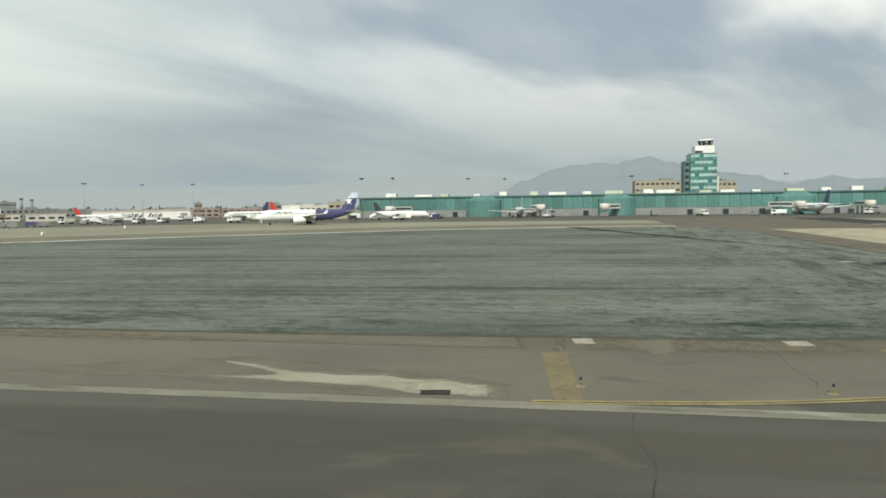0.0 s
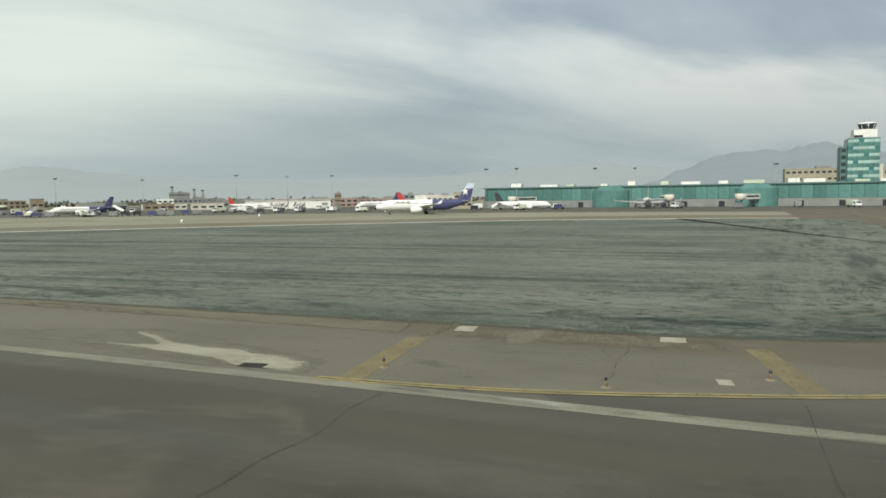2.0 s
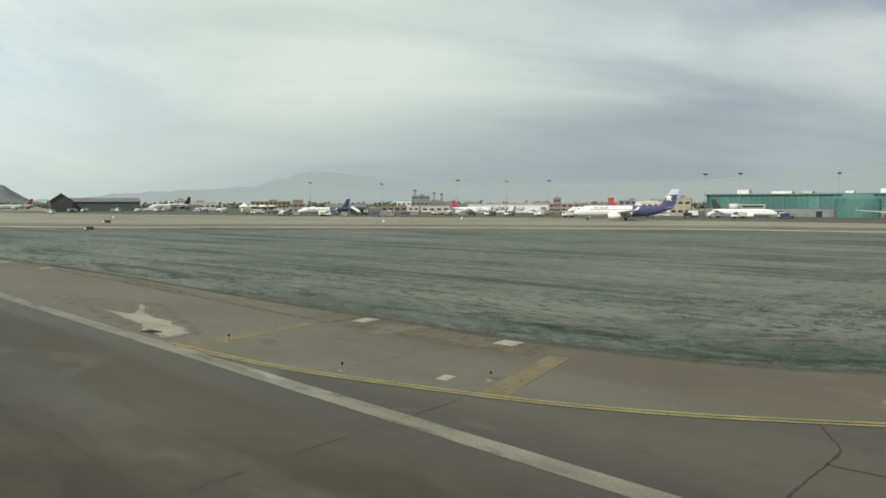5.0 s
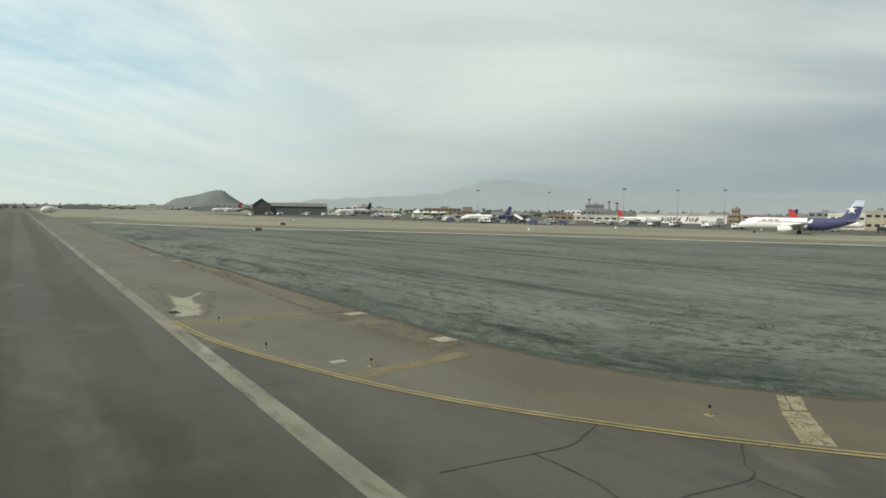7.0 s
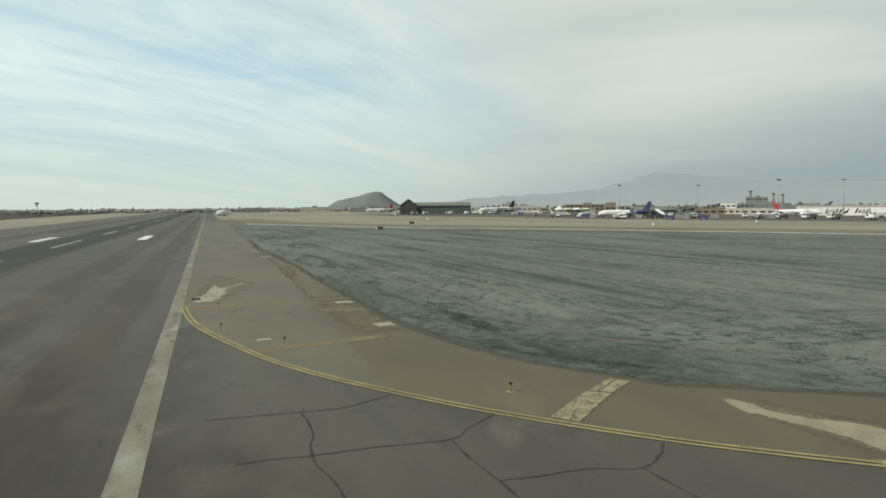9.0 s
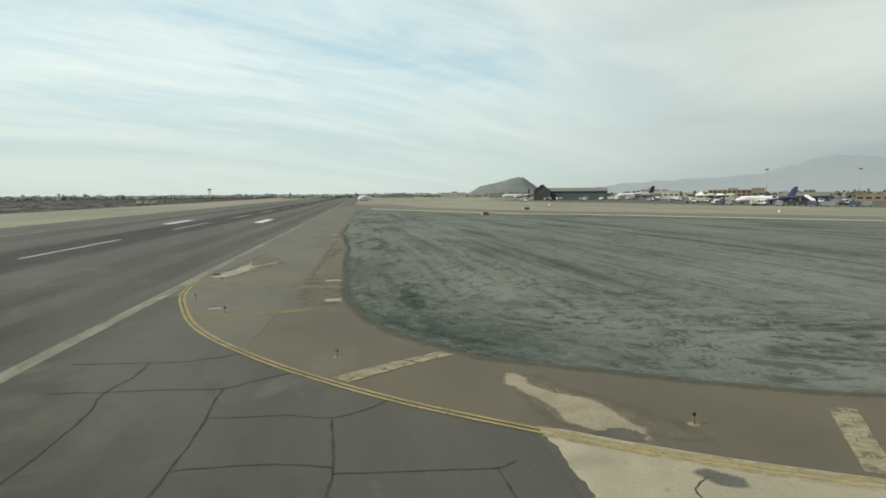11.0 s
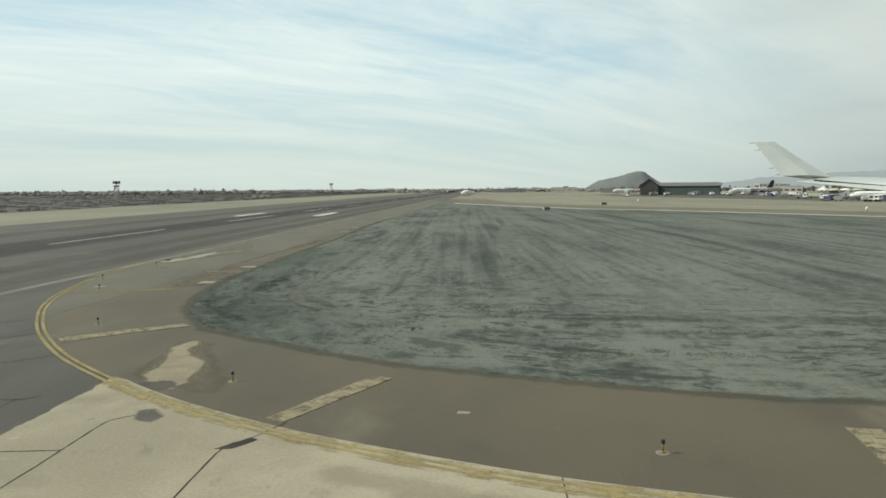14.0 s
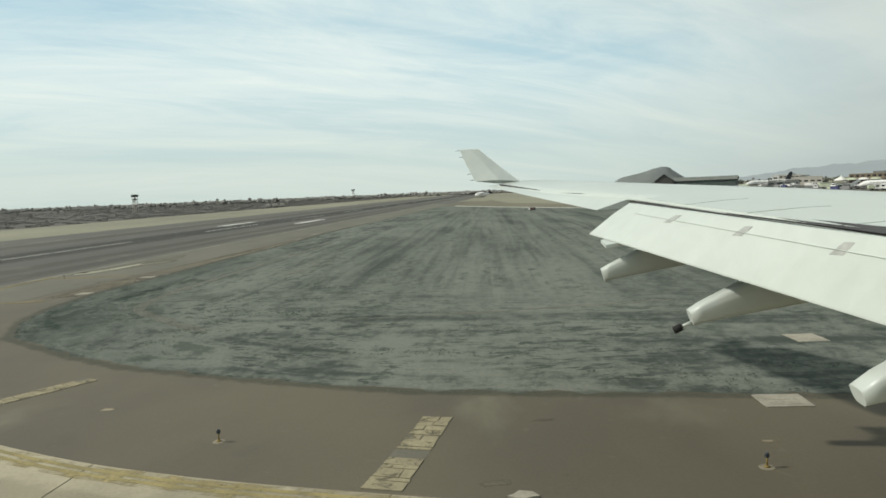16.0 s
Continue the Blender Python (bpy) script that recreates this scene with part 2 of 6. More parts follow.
TURF_DARK = surface("dark_dry_turf", (0.046, 0.056, 0.046), (0.060, 0.070, 0.057), 0.7, rough=0.95, fine=6, cover=(0.9, (1, 0.25, 1), 0.32))
TURF_GREEN = surface("lush_green_turf", (0.030, 0.052, 0.038), (0.044, 0.064, 0.050), 0.9, rough=0.95, fine=6, cover=(1.6, (1, 0.7, 1), 0.72))
TURF_BARE = surface("bare_dusty_turf", (0.205, 0.204, 0.168), (0.170, 0.172, 0.140), 0.6, rough=0.95, fine=6, cover=(1.1, (1, 0.5, 1), 0.46))
FRINGE = surface("dusty_green_fringe", (0.080, 0.090, 0.070), (0.064, 0.074, 0.058), 0.8, rough=0.95, fine=8, cover=(1.3, (1, 1, 1), 0.34))
TRACK_DUST = surface("dusty_wheel_lane", (0.125, 0.113, 0.084), (0.104, 0.094, 0.070), 0.4, (1, 0.1, 1), 0.9, fine=8, cover=(0.35, (1.2, 0.08, 1), 0.20))
LIME = surface("spilled_lime_stain", (0.335, 0.325, 0.250), (0.262, 0.253, 0.194), 0.9, (1, 0.4, 1), 0.9, fine=9, cover=(0.8, (1.6, 0.30, 1), 0.80))
LIME_SPLASH = surface("splashed_lime", (0.340, 0.330, 0.252), (0.270, 0.260, 0.198), 0.9, rough=0.9, fine=9, cover=(1.6, (1, 0.6, 1), 0.85))
LIME_SOFT = surface("thin_lime_film", (0.190, 0.182, 0.140), (0.150, 0.143, 0.110), 0.9, (1, 0.4, 1), 0.9, fine=9, cover=(0.7, (1.6, 0.22, 1), 0.6))
BEIGE_STAIN = surface("beige_mud_stain", (0.285, 0.250, 0.176), (0.225, 0.198, 0.140), 0.7, (1, 1, 1), 0.9, fine=9, cover=(0.7, (1, 0.7, 1), 0.92))
TAN_FILM = surface("tan_dust_film", (0.148, 0.136, 0.101), (0.122, 0.112, 0.083), 0.5, (1, 0.4, 1), 0.92, fine=8, cover=(0.5, (1, 0.3, 1), 0.9))
TAN_SPILL = surface("pale_dust_spill", (0.215, 0.200, 0.150), (0.175, 0.163, 0.122), 0.7, (0.5, 1, 1), 0.92, fine=8, cover=(0.8, (0.35, 1, 1), 0.60))
BEIGE_SOFT = surface("thin_mud_film", (0.158, 0.141, 0.102), (0.132, 0.118, 0.086), 0.7, (1, 1, 1), 0.9, fine=9, cover=(0.45, (1, 0.45, 1), 0.7))
FAINT_BAR = surface("faint_ochre_rest", (0.150, 0.130, 0.088), (0.125, 0.110, 0.078), 0.7, rough=0.9, fine=9, alpha=(0.8, 0.38, 0.62, (0.5, 1, 1)))
GREY_PATCH = surface("grey_patch_mortar", (0.098, 0.092, 0.078), (0.076, 0.071, 0.061), 0.8, rough=0.9, fine=12)
GREY_FILM = surface("grey_mortar_smear", (0.125, 0.126, 0.112), (0.100, 0.100, 0.090), 0.8, rough=0.9, fine=12, cover=(1.2, (1, 1, 1), 0.75))
PAD = surface("pale_concrete_pad", (0.315, 0.295, 0.238), (0.250, 0.232, 0.186), 1.1, rough=0.85, fine=12, bump=0.004)
IRON = surface("rusty_cast_iron", (0.032, 0.029, 0.026), (0.024, 0.022, 0.020), 3.0, rough=0.85)


def grass_material():
    m = bpy.data.materials.new("parched_grass_soil")
    m.use_nodes = True
    t = m.node_tree
    nodes_of(t)
    co = t.nodes.new("ShaderNodeTexCoord").outputs["Object"]
    sep = t.nodes.new("ShaderNodeSeparateXYZ")
    t.links.new(co, sep.inputs[0])
    # way in from the rim, which bends round the corner of the field
    qx = calc(t, "MAXIMUM", calc(t, "SUBTRACT", 46.0, sep.outputs[0]), 0.0)
    qy = calc(t, "MAXIMUM", calc(t, "SUBTRACT", 0.0, sep.outputs[1]), 0.0)
    reach = calc(t, "SQRT", calc(t, "ADD", calc(t, "MULTIPLY", qx, qx), calc(t, "MULTIPLY", qy, qy)))
    wob = calc(t, "MULTIPLY", calc(t, "SUBTRACT", grain(t, co, 0.12, 4, 0.55), 0.5), 5.0)
    rim = calc(t, "SUBTRACT", 36.0, reach)
    soft_rim = calc(t, "ADD", rim, wob)
    round_co = t.nodes.new("ShaderNodeCombineXYZ")
    t.links.new(calc(t, "ADD", reach, calc(t, "MULTIPLY", wob, 0.35)), round_co.inputs[0])
    t.links.new(calc(t, "SUBTRACT", sep.outputs[0], sep.outputs[1]), round_co.inputs[1])
    ring = grain(t, round_co.outputs[0], 0.50, 8, 0.64, (1.0, 0.22, 1), 0, 0.30)
    long = grain(t, co, 0.34, 8, 0.60, (1.0, 0.055, 1), 3, 0.15)
    south = grain(t, co, 0.40, 8, 0.64, (0.15, 1.0, 1), -4, 0.20)
    def mixed(f, a, b):
        s = t.nodes.new("ShaderNodeMix")
        t.links.new(f, s.inputs[0])
        t.links.new(a, s.inputs[2])
        t.links.new(b, s.inputs[3])
        return s.outputs[0]
    inner = mixed(step(t, calc(t, "ADD", sep.outputs[1], calc(t, "MULTIPLY", wob, 3.0)), -22.0, -8.0), south, long)
    lanes = mixed(step(t, soft_rim, 4.0, 12.0), ring, inner)
    patch = grain(t, co, 0.070, 7, 0.66, (1, 0.5, 1), 10, 0.35)
    clump = grain(t, co, 1.3, 8, 0.74, (1, 0.6, 1), 0, 0.25)
    v = calc(t, "ADD", calc(t, "MULTIPLY", lanes, 0.44), calc(t, "ADD", calc(t, "MULTIPLY", patch, 0.29), calc(t, "MULTIPLY", clump, 0.27)))
    v = calc(t, "ADD", v, calc(t, "MULTIPLY", calc(t, "MULTIPLY", calc(t, "SUBTRACT", v, 0.475), step(t, soft_rim, 20.0, 6.0)), 0.55))
    col = blend(t, step(t, v, 0.385, 0.580), (0.048, 0.058, 0.049), (0.152, 0.162, 0.137))
    # broken dark green dashes along the lanes
    dash = calc(t, "ADD", calc(t, "MULTIPLY", lanes, 0.6), calc(t, "MULTIPLY", grain(t, co, 0.70, 8, 0.72, (1, 0.7, 1), 0, 0.3), 0.4))
    col = blend(t, calc(t, "MULTIPLY", step(t, dash, 0.54, 0.60), 0.58), col, (0.030, 0.042, 0.033))
    # lusher turf round the corner
    corner = calc(t, "MULTIPLY", step(t, soft_rim, 10.0, 2.0), calc(t, "MULTIPLY", step(t, sep.outputs[0], 34.0, 18.0), step(t, sep.outputs[1], 34.0, 2.0)))
    turf = step(t, calc(t, "ADD", calc(t, "MULTIPLY", ring, 0.5), calc(t, "MULTIPLY", clump, 0.5)), 0.48, 0.53)
    col = blend(t, calc(t, "MULTIPLY", calc(t, "MULTIPLY", corner, turf), 0.66), col, (0.031, 0.044, 0.035))
    # scribbled dark tussocks in loose patches
    tuss = grain(t, round_co.outputs[0], 1.6, 8, 0.72, (1.0, 0.40, 1), 0, 0.35)
    where = step(t, grain(t, co, 0.16, 4, 0.55, (1, 0.6, 1), 0, 0.4), 0.44, 0.56)
    near_rim = step(t, soft_rim, 26.0, 8.0)
    col = blend(t, calc(t, "MULTIPLY", calc(t, "MULTIPLY", step(t, tuss, 0.525, 0.575), where), calc(t, "ADD", calc(t, "MULTIPLY", near_rim, 0.62), 0.16)), col, (0.031, 0.042, 0.034))
    # narrow mown swaths of the middle field
    swath = grain(t, co, 0.95, 5, 0.55, (1.0, 0.018, 1), 2.5, 0.1)
    open_field = calc(t, "MULTIPLY", step(t, soft_rim, 5.0, 10.0), step(t, sep.outputs[1], -20.0, -6.0))
    col = blend(t, calc(t, "MULTIPLY", calc(t, "MULTIPLY", step(t, swath, 0.50, 0.60), open_field), 0.20), col, (0.158, 0.166, 0.138))
    col = blend(t, calc(t, "MULTIPLY", calc(t, "MULTIPLY", step(t, swath, 0.47, 0.38), open_field), 0.26), col, (0.042, 0.053, 0.043))
    fine_grain = grain(t, co, 7.0, 3, 0.6)
    col = blend(t, 0.35, col, blend(t, step(t, fine_grain, 0.25, 0.75), (0.6, 0.6, 0.6), (1.3, 1.3, 1.3)), "MULTIPLY")
    b = t.nodes.new("ShaderNodeBsdfPrincipled")
    t.links.new(col, b.inputs["Base Color"])
    b.inputs["Roughness"].default_value = 0.95
    b.inputs["Specular IOR Level"].default_value = 0.1
    bp = t.nodes.new("ShaderNodeBump")
    bp.inputs["Strength"].default_value, bp.inputs["Distance"].default_value = 0.8, 0.06
    t.links.new(calc(t, "ADD", clump, lanes), bp.inputs["Height"])
    t.links.new(bp.outputs[0], b.inputs["Normal"])
    t.links.new(b.outputs[0], t.nodes.new("ShaderNodeOutputMaterial").inputs[0])
    return m


GRASS = grass_material()
BLADE = surface("dark_green_grass_blades", (0.046, 0.060, 0.047), (0.066, 0.078, 0.060), 0.3, rough=0.9, fine=3)
# leaf colour paled to imitate the haze before the horizon trees
FAR_LEAF = surface("haze_paled_leaves", (0.250, 0.248, 0.228), (0.225, 0.224, 0.207), 0.02, rough=0.95, fine=0.3)
SCRUB_SOIL = surface("brown_scrub_soil", (0.104, 0.099, 0.090), (0.086, 0.083, 0.076), 0.03, rough=0.95, fine=0.6)
SCRUB = surface("grey_brown_scrub", (0.120, 0.115, 0.106), (0.100, 0.097, 0.090), 0.05, rough=0.95, fine=1.0)
TREE_LEAF = surface("dusty_leaves", (0.085, 0.092, 0.075), (0.115, 0.116, 0.095), 0.4, rough=0.9)
WHITE_METAL = surface("white_aircraft_paint", (0.74, 0.74, 0.72), (0.69, 0.69, 0.67), 0.6, rough=0.35, fine=5)
NAVY = surface("navy_aircraft_paint", (0.052, 0.058, 0.128), (0.060, 0.066, 0.14), 0.5, rough=0.35)
PALE_BLUE = surface("pale_blue_aircraft_paint", (0.50, 0.56, 0.66), (0.44, 0.50, 0.61), 0.5, rough=0.35)
RED = surface("red_aircraft_paint", (0.42, 0.045, 0.040), (0.36, 0.04, 0.036), 0.5, rough=0.4)
BLACK = surface("black_aircraft_paint", (0.025, 0.030, 0.034), (0.035, 0.04, 0.042), 0.5, rough=0.4)
GREY_METAL = surface("grey_metal", (0.30, 0.30, 0.30), (0.24, 0.24, 0.24), 1.0, rough=0.5, metal=0.4)
TYRE = surface("black_rubber", (0.022, 0.022, 0.022), (0.030, 0.030, 0.030), 2.0, rough=0.8)
DARK_GLASS = glossy("dark_window_glass", (0.030, 0.036, 0.042))
TEAL_GLASS = surface("teal_curtain_glass", (0.085, 0.190, 0.172), (0.068, 0.152, 0.140), 0.12, rough=0.25, spread=0.45)
TEAL_DARK = surface("deep_teal_glass", (0.030, 0.110, 0.105), (0.040, 0.135, 0.125), 0.12, rough=0.2, spread=0.4)
TEAL_PALE = surface("pale_teal_spandrel", (0.30, 0.43, 0.39), (0.24, 0.36, 0.33), 0.2, rough=0.45, spread=0.25)
TEAL_ROOF = surface("teal_metal_roof", (0.085, 0.165, 0.150), (0.072, 0.140, 0.128), 0.06, rough=0.5)
PALE_WALL = surface("pale_plaster", (0.52, 0.50, 0.44), (0.44, 0.42, 0.37), 0.15, rough=0.85)
WHITE_WALL = surface("white_plaster", (0.68, 0.68, 0.64), (0.60, 0.60, 0.56), 0.15, rough=0.8)
BROWN_WALL = surface("brown_plaster", (0.250, 0.205, 0.150), (0.205, 0.170, 0.125), 0.12, rough=0.9)
BEIGE_WALL = surface("beige_plaster", (0.330, 0.310, 0.235), (0.280, 0.260, 0.200), 0.10, rough=0.9)
GREY_WALL = surface("grey_blockwork", (0.215, 0.228, 0.218), (0.175, 0.186, 0.178), 0.12, rough=0.9)
# grey plaster lightened to imitate haze on the farthest houses
HAZE_WALL = surface("haze_paled_grey_plaster", (0.270, 0.280, 0.270), (0.225, 0.235, 0.228), 0.10, rough=0.9)
# red brick paled towards pink, haze put into the colour
RED_WALL = surface("haze_paled_red_wall", (0.310, 0.235, 0.205), (0.265, 0.205, 0.180), 0.08, rough=0.9)
GREEN_ROOF = surface("grey_green_sheet_roof", (0.135, 0.143, 0.125), (0.112, 0.120, 0.105), 0.10, (1, 0.2, 1), 0.7)
DARK_HALL = surface("dark_green_hangar_wall", (0.105, 0.130, 0.120), (0.088, 0.110, 0.102), 0.15, rough=0.8)
DARK_ROOF = surface("dark_brown_roof", (0.090, 0.090, 0.084), (0.074, 0.074, 0.069), 0.2, rough=0.8)
LIME_SHEET = surface("pale_green_sheet", (0.46, 0.50, 0.38), (0.40, 0.44, 0.33), 0.2, rough=0.6)
SIGN_RED = surface("dull_red_sign_face", (0.085, 0.040, 0.034), (0.070, 0.034, 0.030), 1.0, rough=0.5)
ORANGE = surface("orange_paint", (0.50, 0.14, 0.035), (0.42, 0.12, 0.03), 1.0, rough=0.6)
SAFETY = surface("faded_yellow_paint", (0.230, 0.165, 0.045), (0.17, 0.125, 0.04), 2.0, rough=0.7)
DUSTY_PAD = surface("dusty_base_plate", (0.220, 0.200, 0.150), (0.170, 0.155, 0.118), 1.6, rough=0.9, fine=12)
# haze of distance is painted into the hill and mountain colours
HILL_SOIL = surface("haze_greyed_hill", (0.158, 0.172, 0.165), (0.128, 0.140, 0.136), 0.02, rough=0.95, fine=0.12, mottle=0.12)
FAR_ROCK = surface("haze_blue_mountain", (0.190, 0.218, 0.238), (0.176, 0.203, 0.224), 0.0016, rough=1.0, fine=0.01, mottle=0.06)
FARTHER_ROCK = surface("haze_pale_mountain", (0.236, 0.266, 0.278), (0.228, 0.258, 0.270), 0.0016, rough=1.0, fine=0.01, mottle=0.04)

# imitate haze flattening the far relief: lean the shading normal towards one common direction
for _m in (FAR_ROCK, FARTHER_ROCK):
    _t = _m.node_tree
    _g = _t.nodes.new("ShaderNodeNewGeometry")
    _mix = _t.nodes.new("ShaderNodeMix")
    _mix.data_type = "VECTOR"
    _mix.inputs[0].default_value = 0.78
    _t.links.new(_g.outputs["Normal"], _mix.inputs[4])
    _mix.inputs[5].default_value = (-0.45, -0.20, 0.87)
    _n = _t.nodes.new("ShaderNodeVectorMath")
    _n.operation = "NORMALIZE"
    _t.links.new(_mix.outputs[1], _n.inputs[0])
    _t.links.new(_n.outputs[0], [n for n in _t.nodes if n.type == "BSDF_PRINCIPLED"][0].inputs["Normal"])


# ---- building helpers ----
def box(bm, x0, y0, z0, x1, y1, z1, mi=0):
    v = [bm.verts.new((x, y, z)) for z in (z0, z1) for x, y in ((x0, y0), (x1, y0), (x1, y1), (x0, y1))]
    for f in ((3, 2, 1, 0), (4, 5, 6, 7), (0, 1, 5, 4), (1, 2, 6, 5), (2, 3, 7, 6), (3, 0, 4, 7)):
        bm.faces.new([v[i] for i in f]).material_index = mi


def tube(bm, p0, p1, r0, r1, n=8, mi=0, caps=True):
    p0, p1 = Vector(p0), Vector(p1)
    q = (p1 - p0).to_track_quat("Z", "Y").to_matrix()
    rings = []
    for p, r in ((p0, r0), (p1, r1)):
        rings.append([bm.verts.new(p + q @ Vector((r * math.cos(2 * math.pi * i / n), r * math.sin(2 * math.pi * i / n), 0))) for i in range(n)])
    for i in range(n):
        f = bm.faces.new((rings[0][i], rings[0][(i + 1) % n], rings[1][(i + 1) % n], rings[1][i]))
        f.material_index, f.smooth = mi, True
    if caps:
        bm.faces.new(rings[0][::-1]).material_index = mi
        bm.faces.new(rings[1]).material_index = mi


def loft(bm, rings, mi=0, closed=True, caps=True, smooth=True):
    """Skin over rings of points of equal count; mi may be a function of the ring's number."""
    vs = [[bm.verts.new(p) for p in r] for r in rings]
    n = len(vs[0])
    for k in range(len(vs) - 1):
        for i in range(n if closed else n - 1):
            f = bm.faces.new((vs[k][i], vs[k][(i + 1) % n], vs[k + 1][(i + 1) % n], vs[k + 1][i]))
            f.material_index = mi(k) if callable(mi) else mi
            f.smooth = smooth
    if caps:
        for r, k in ((vs[0][::-1], 0), (vs[-1], len(vs) - 2)):
            bm.faces.new(r).material_index = mi(k) if callable(mi) else mi
    return vs


def mesh_of(name, bm, mats):
    bmesh.ops.recalc_face_normals(bm, faces=bm.faces)
    me = bpy.data.meshes.new(name)
    bm.to_mesh(me)
    bm.free()
    for m in mats if isinstance(mats, (list, tuple)) else (mats,):
        me.materials.append(m)
    return me


def part(name, bm, mats, parent, label="", at=(0, 0, 0), turn=0.0):
    ob = new(name, bm if isinstance(bm, bpy.types.Mesh) else mesh_of(name, bm, mats))
    ob.parent = parent
    ob.matrix_basis = pose(*at, 0, 0, turn)
    return tagged(ob, label)


def thing(name, label, category, group="", at=(0, 0, 0), turn=0.0):
    ob = new(name)
    ob.empty_display_size = 0.3
    ob.matrix_basis = pose(*at, 0, 0, turn)
    return tagged(ob, label, category, group)


def solid(name, bm, mats, label, category="", group="", kind="", at=(0, 0, 0), turn=0.0):
    ob = new(name, mesh_of(name, bm, mats))
    ob.matrix_basis = pose(*at, 0, 0, turn)
    return tagged(ob, label, category, group, kind)


def plate(bm, pts, z0, z1, mi=0):
    """A flat slab over an outline."""
    a = [bm.verts.new((x, y, z0)) for x, y in pts]
    b = [bm.verts.new((x, y, z1)) for x, y in pts]
    bm.faces.new(b).material_index = mi
    n = len(pts)
    for i in range(n):
        bm.faces.new((a[i], a[(i + 1) % n], b[(i + 1) % n], b[i])).material_index = mi


def smooth_line(pts, per=6):
    """Catmull-Rom through the points."""
    out = []
    p = [pts[0]] + list(pts) + [pts[-1]]
    for i in range(1, len(p) - 2):
        for k in range(per):
            u = k / per
            out.append(tuple(0.5 * (2 * p[i][c] + (p[i + 1][c] - p[i - 1][c]) * u + (2 * p[i - 1][c] - 5 * p[i][c] + 4 * p[i + 1][c] - p[i + 2][c]) * u * u
                       + (3 * p[i][c] - p[i - 1][c] - 3 * p[i + 1][c] + p[i + 2][c]) * u ** 3) for c in (0, 1)))
    out.append(tuple(pts[-1]))
    return out


def offset_line(pts, d):
    """The line moved d metres to its left."""
    out = []
    for i, (x, y) in enumerate(pts):
        a, b = pts[max(i - 1, 0)], pts[min(i + 1, len(pts) - 1)]
        dx, dy = b[0] - a[0], b[1] - a[1]
        k = math.hypot(dx, dy) or 1
        out.append((x - dy / k * d, y + dx / k * d))
    return out


def ribbon(bm, pts, width, z, mi=0, rag=0.0):
    l, r = offset_line(pts, width / 2), offset_line(pts, -width / 2)
    rnd = random.Random(len(pts) * 7 + int(abs(pts[0][0]) * 10))
    vl = [bm.verts.new((x + rnd.uniform(-rag, rag), y + rnd.uniform(-rag, rag), z)) for x, y in l]
    vr = [bm.verts.new((x + rnd.uniform(-rag, rag), y + rnd.uniform(-rag, rag), z)) for x, y in r]
    for i in range(len(pts) - 1):
        bm.faces.new((vr[i], vr[i + 1], vl[i + 1], vl[i])).material_index = mi


def ragged(pts, amount, step_m=0.35, seed=1):
    """A closed outline cut into short steps and roughened."""
    rnd = random.Random(seed)
    out = []
    for i, (x, y) in enumerate(pts):
        x2, y2 = pts[(i + 1) % len(pts)]
        n = max(1, int(math.hypot(x2 - x, y2 - y) / step_m))
        for k in range(n):
            u = k / n
            q = noise.noise((x + (x2 - x) * u, y + (y2 - y) * u, seed * 3.1))
            w = noise.noise((1.9 * (x + (x2 - x) * u), 1.9 * (y + (y2 - y) * u), seed * 7.7))
            out.append((x + (x2 - x) * u + amount * (q + rnd.uniform(-0.4, 0.4)), y + (y2 - y) * u + amount * (w + rnd.uniform(-0.4, 0.4))))
    return out


# ---- ground, runway and pavements ----
CURVE = smooth_line([(0.44, 2.4), (0.87, -2.27), (1.5, -6.25), (2.75, -10.85), (4.25, -15.46), (5.91, -19.08), (7.71, -22.11), (10.45, -26.04), (14.07, -30.17), (17.7, -33.37),
                     (20.82, -35.77), (24.57, -38.0), (27.6, -39.40), (31.69, -40.95), (34.85, -41.80), (37.6, -42.33), (42.7, -43.05), (50.1, -43.65), (64.5, -43.9), (112.0, -44.3), (232.0, -44.6)])
EXIT_LINE = smooth_line([(2.0, 345.0), (8.0, 290.0), (14.0, 246.0), (28.0, 211.0), (57.0, 158.0), (77.0, 138.0), (95.0, 115.0), (112.0, 93.0), (128.0, 70.0), (146.0, 40.0), (158.0, 5.0), (164.0, -40.0), (168.0, -380.0)])


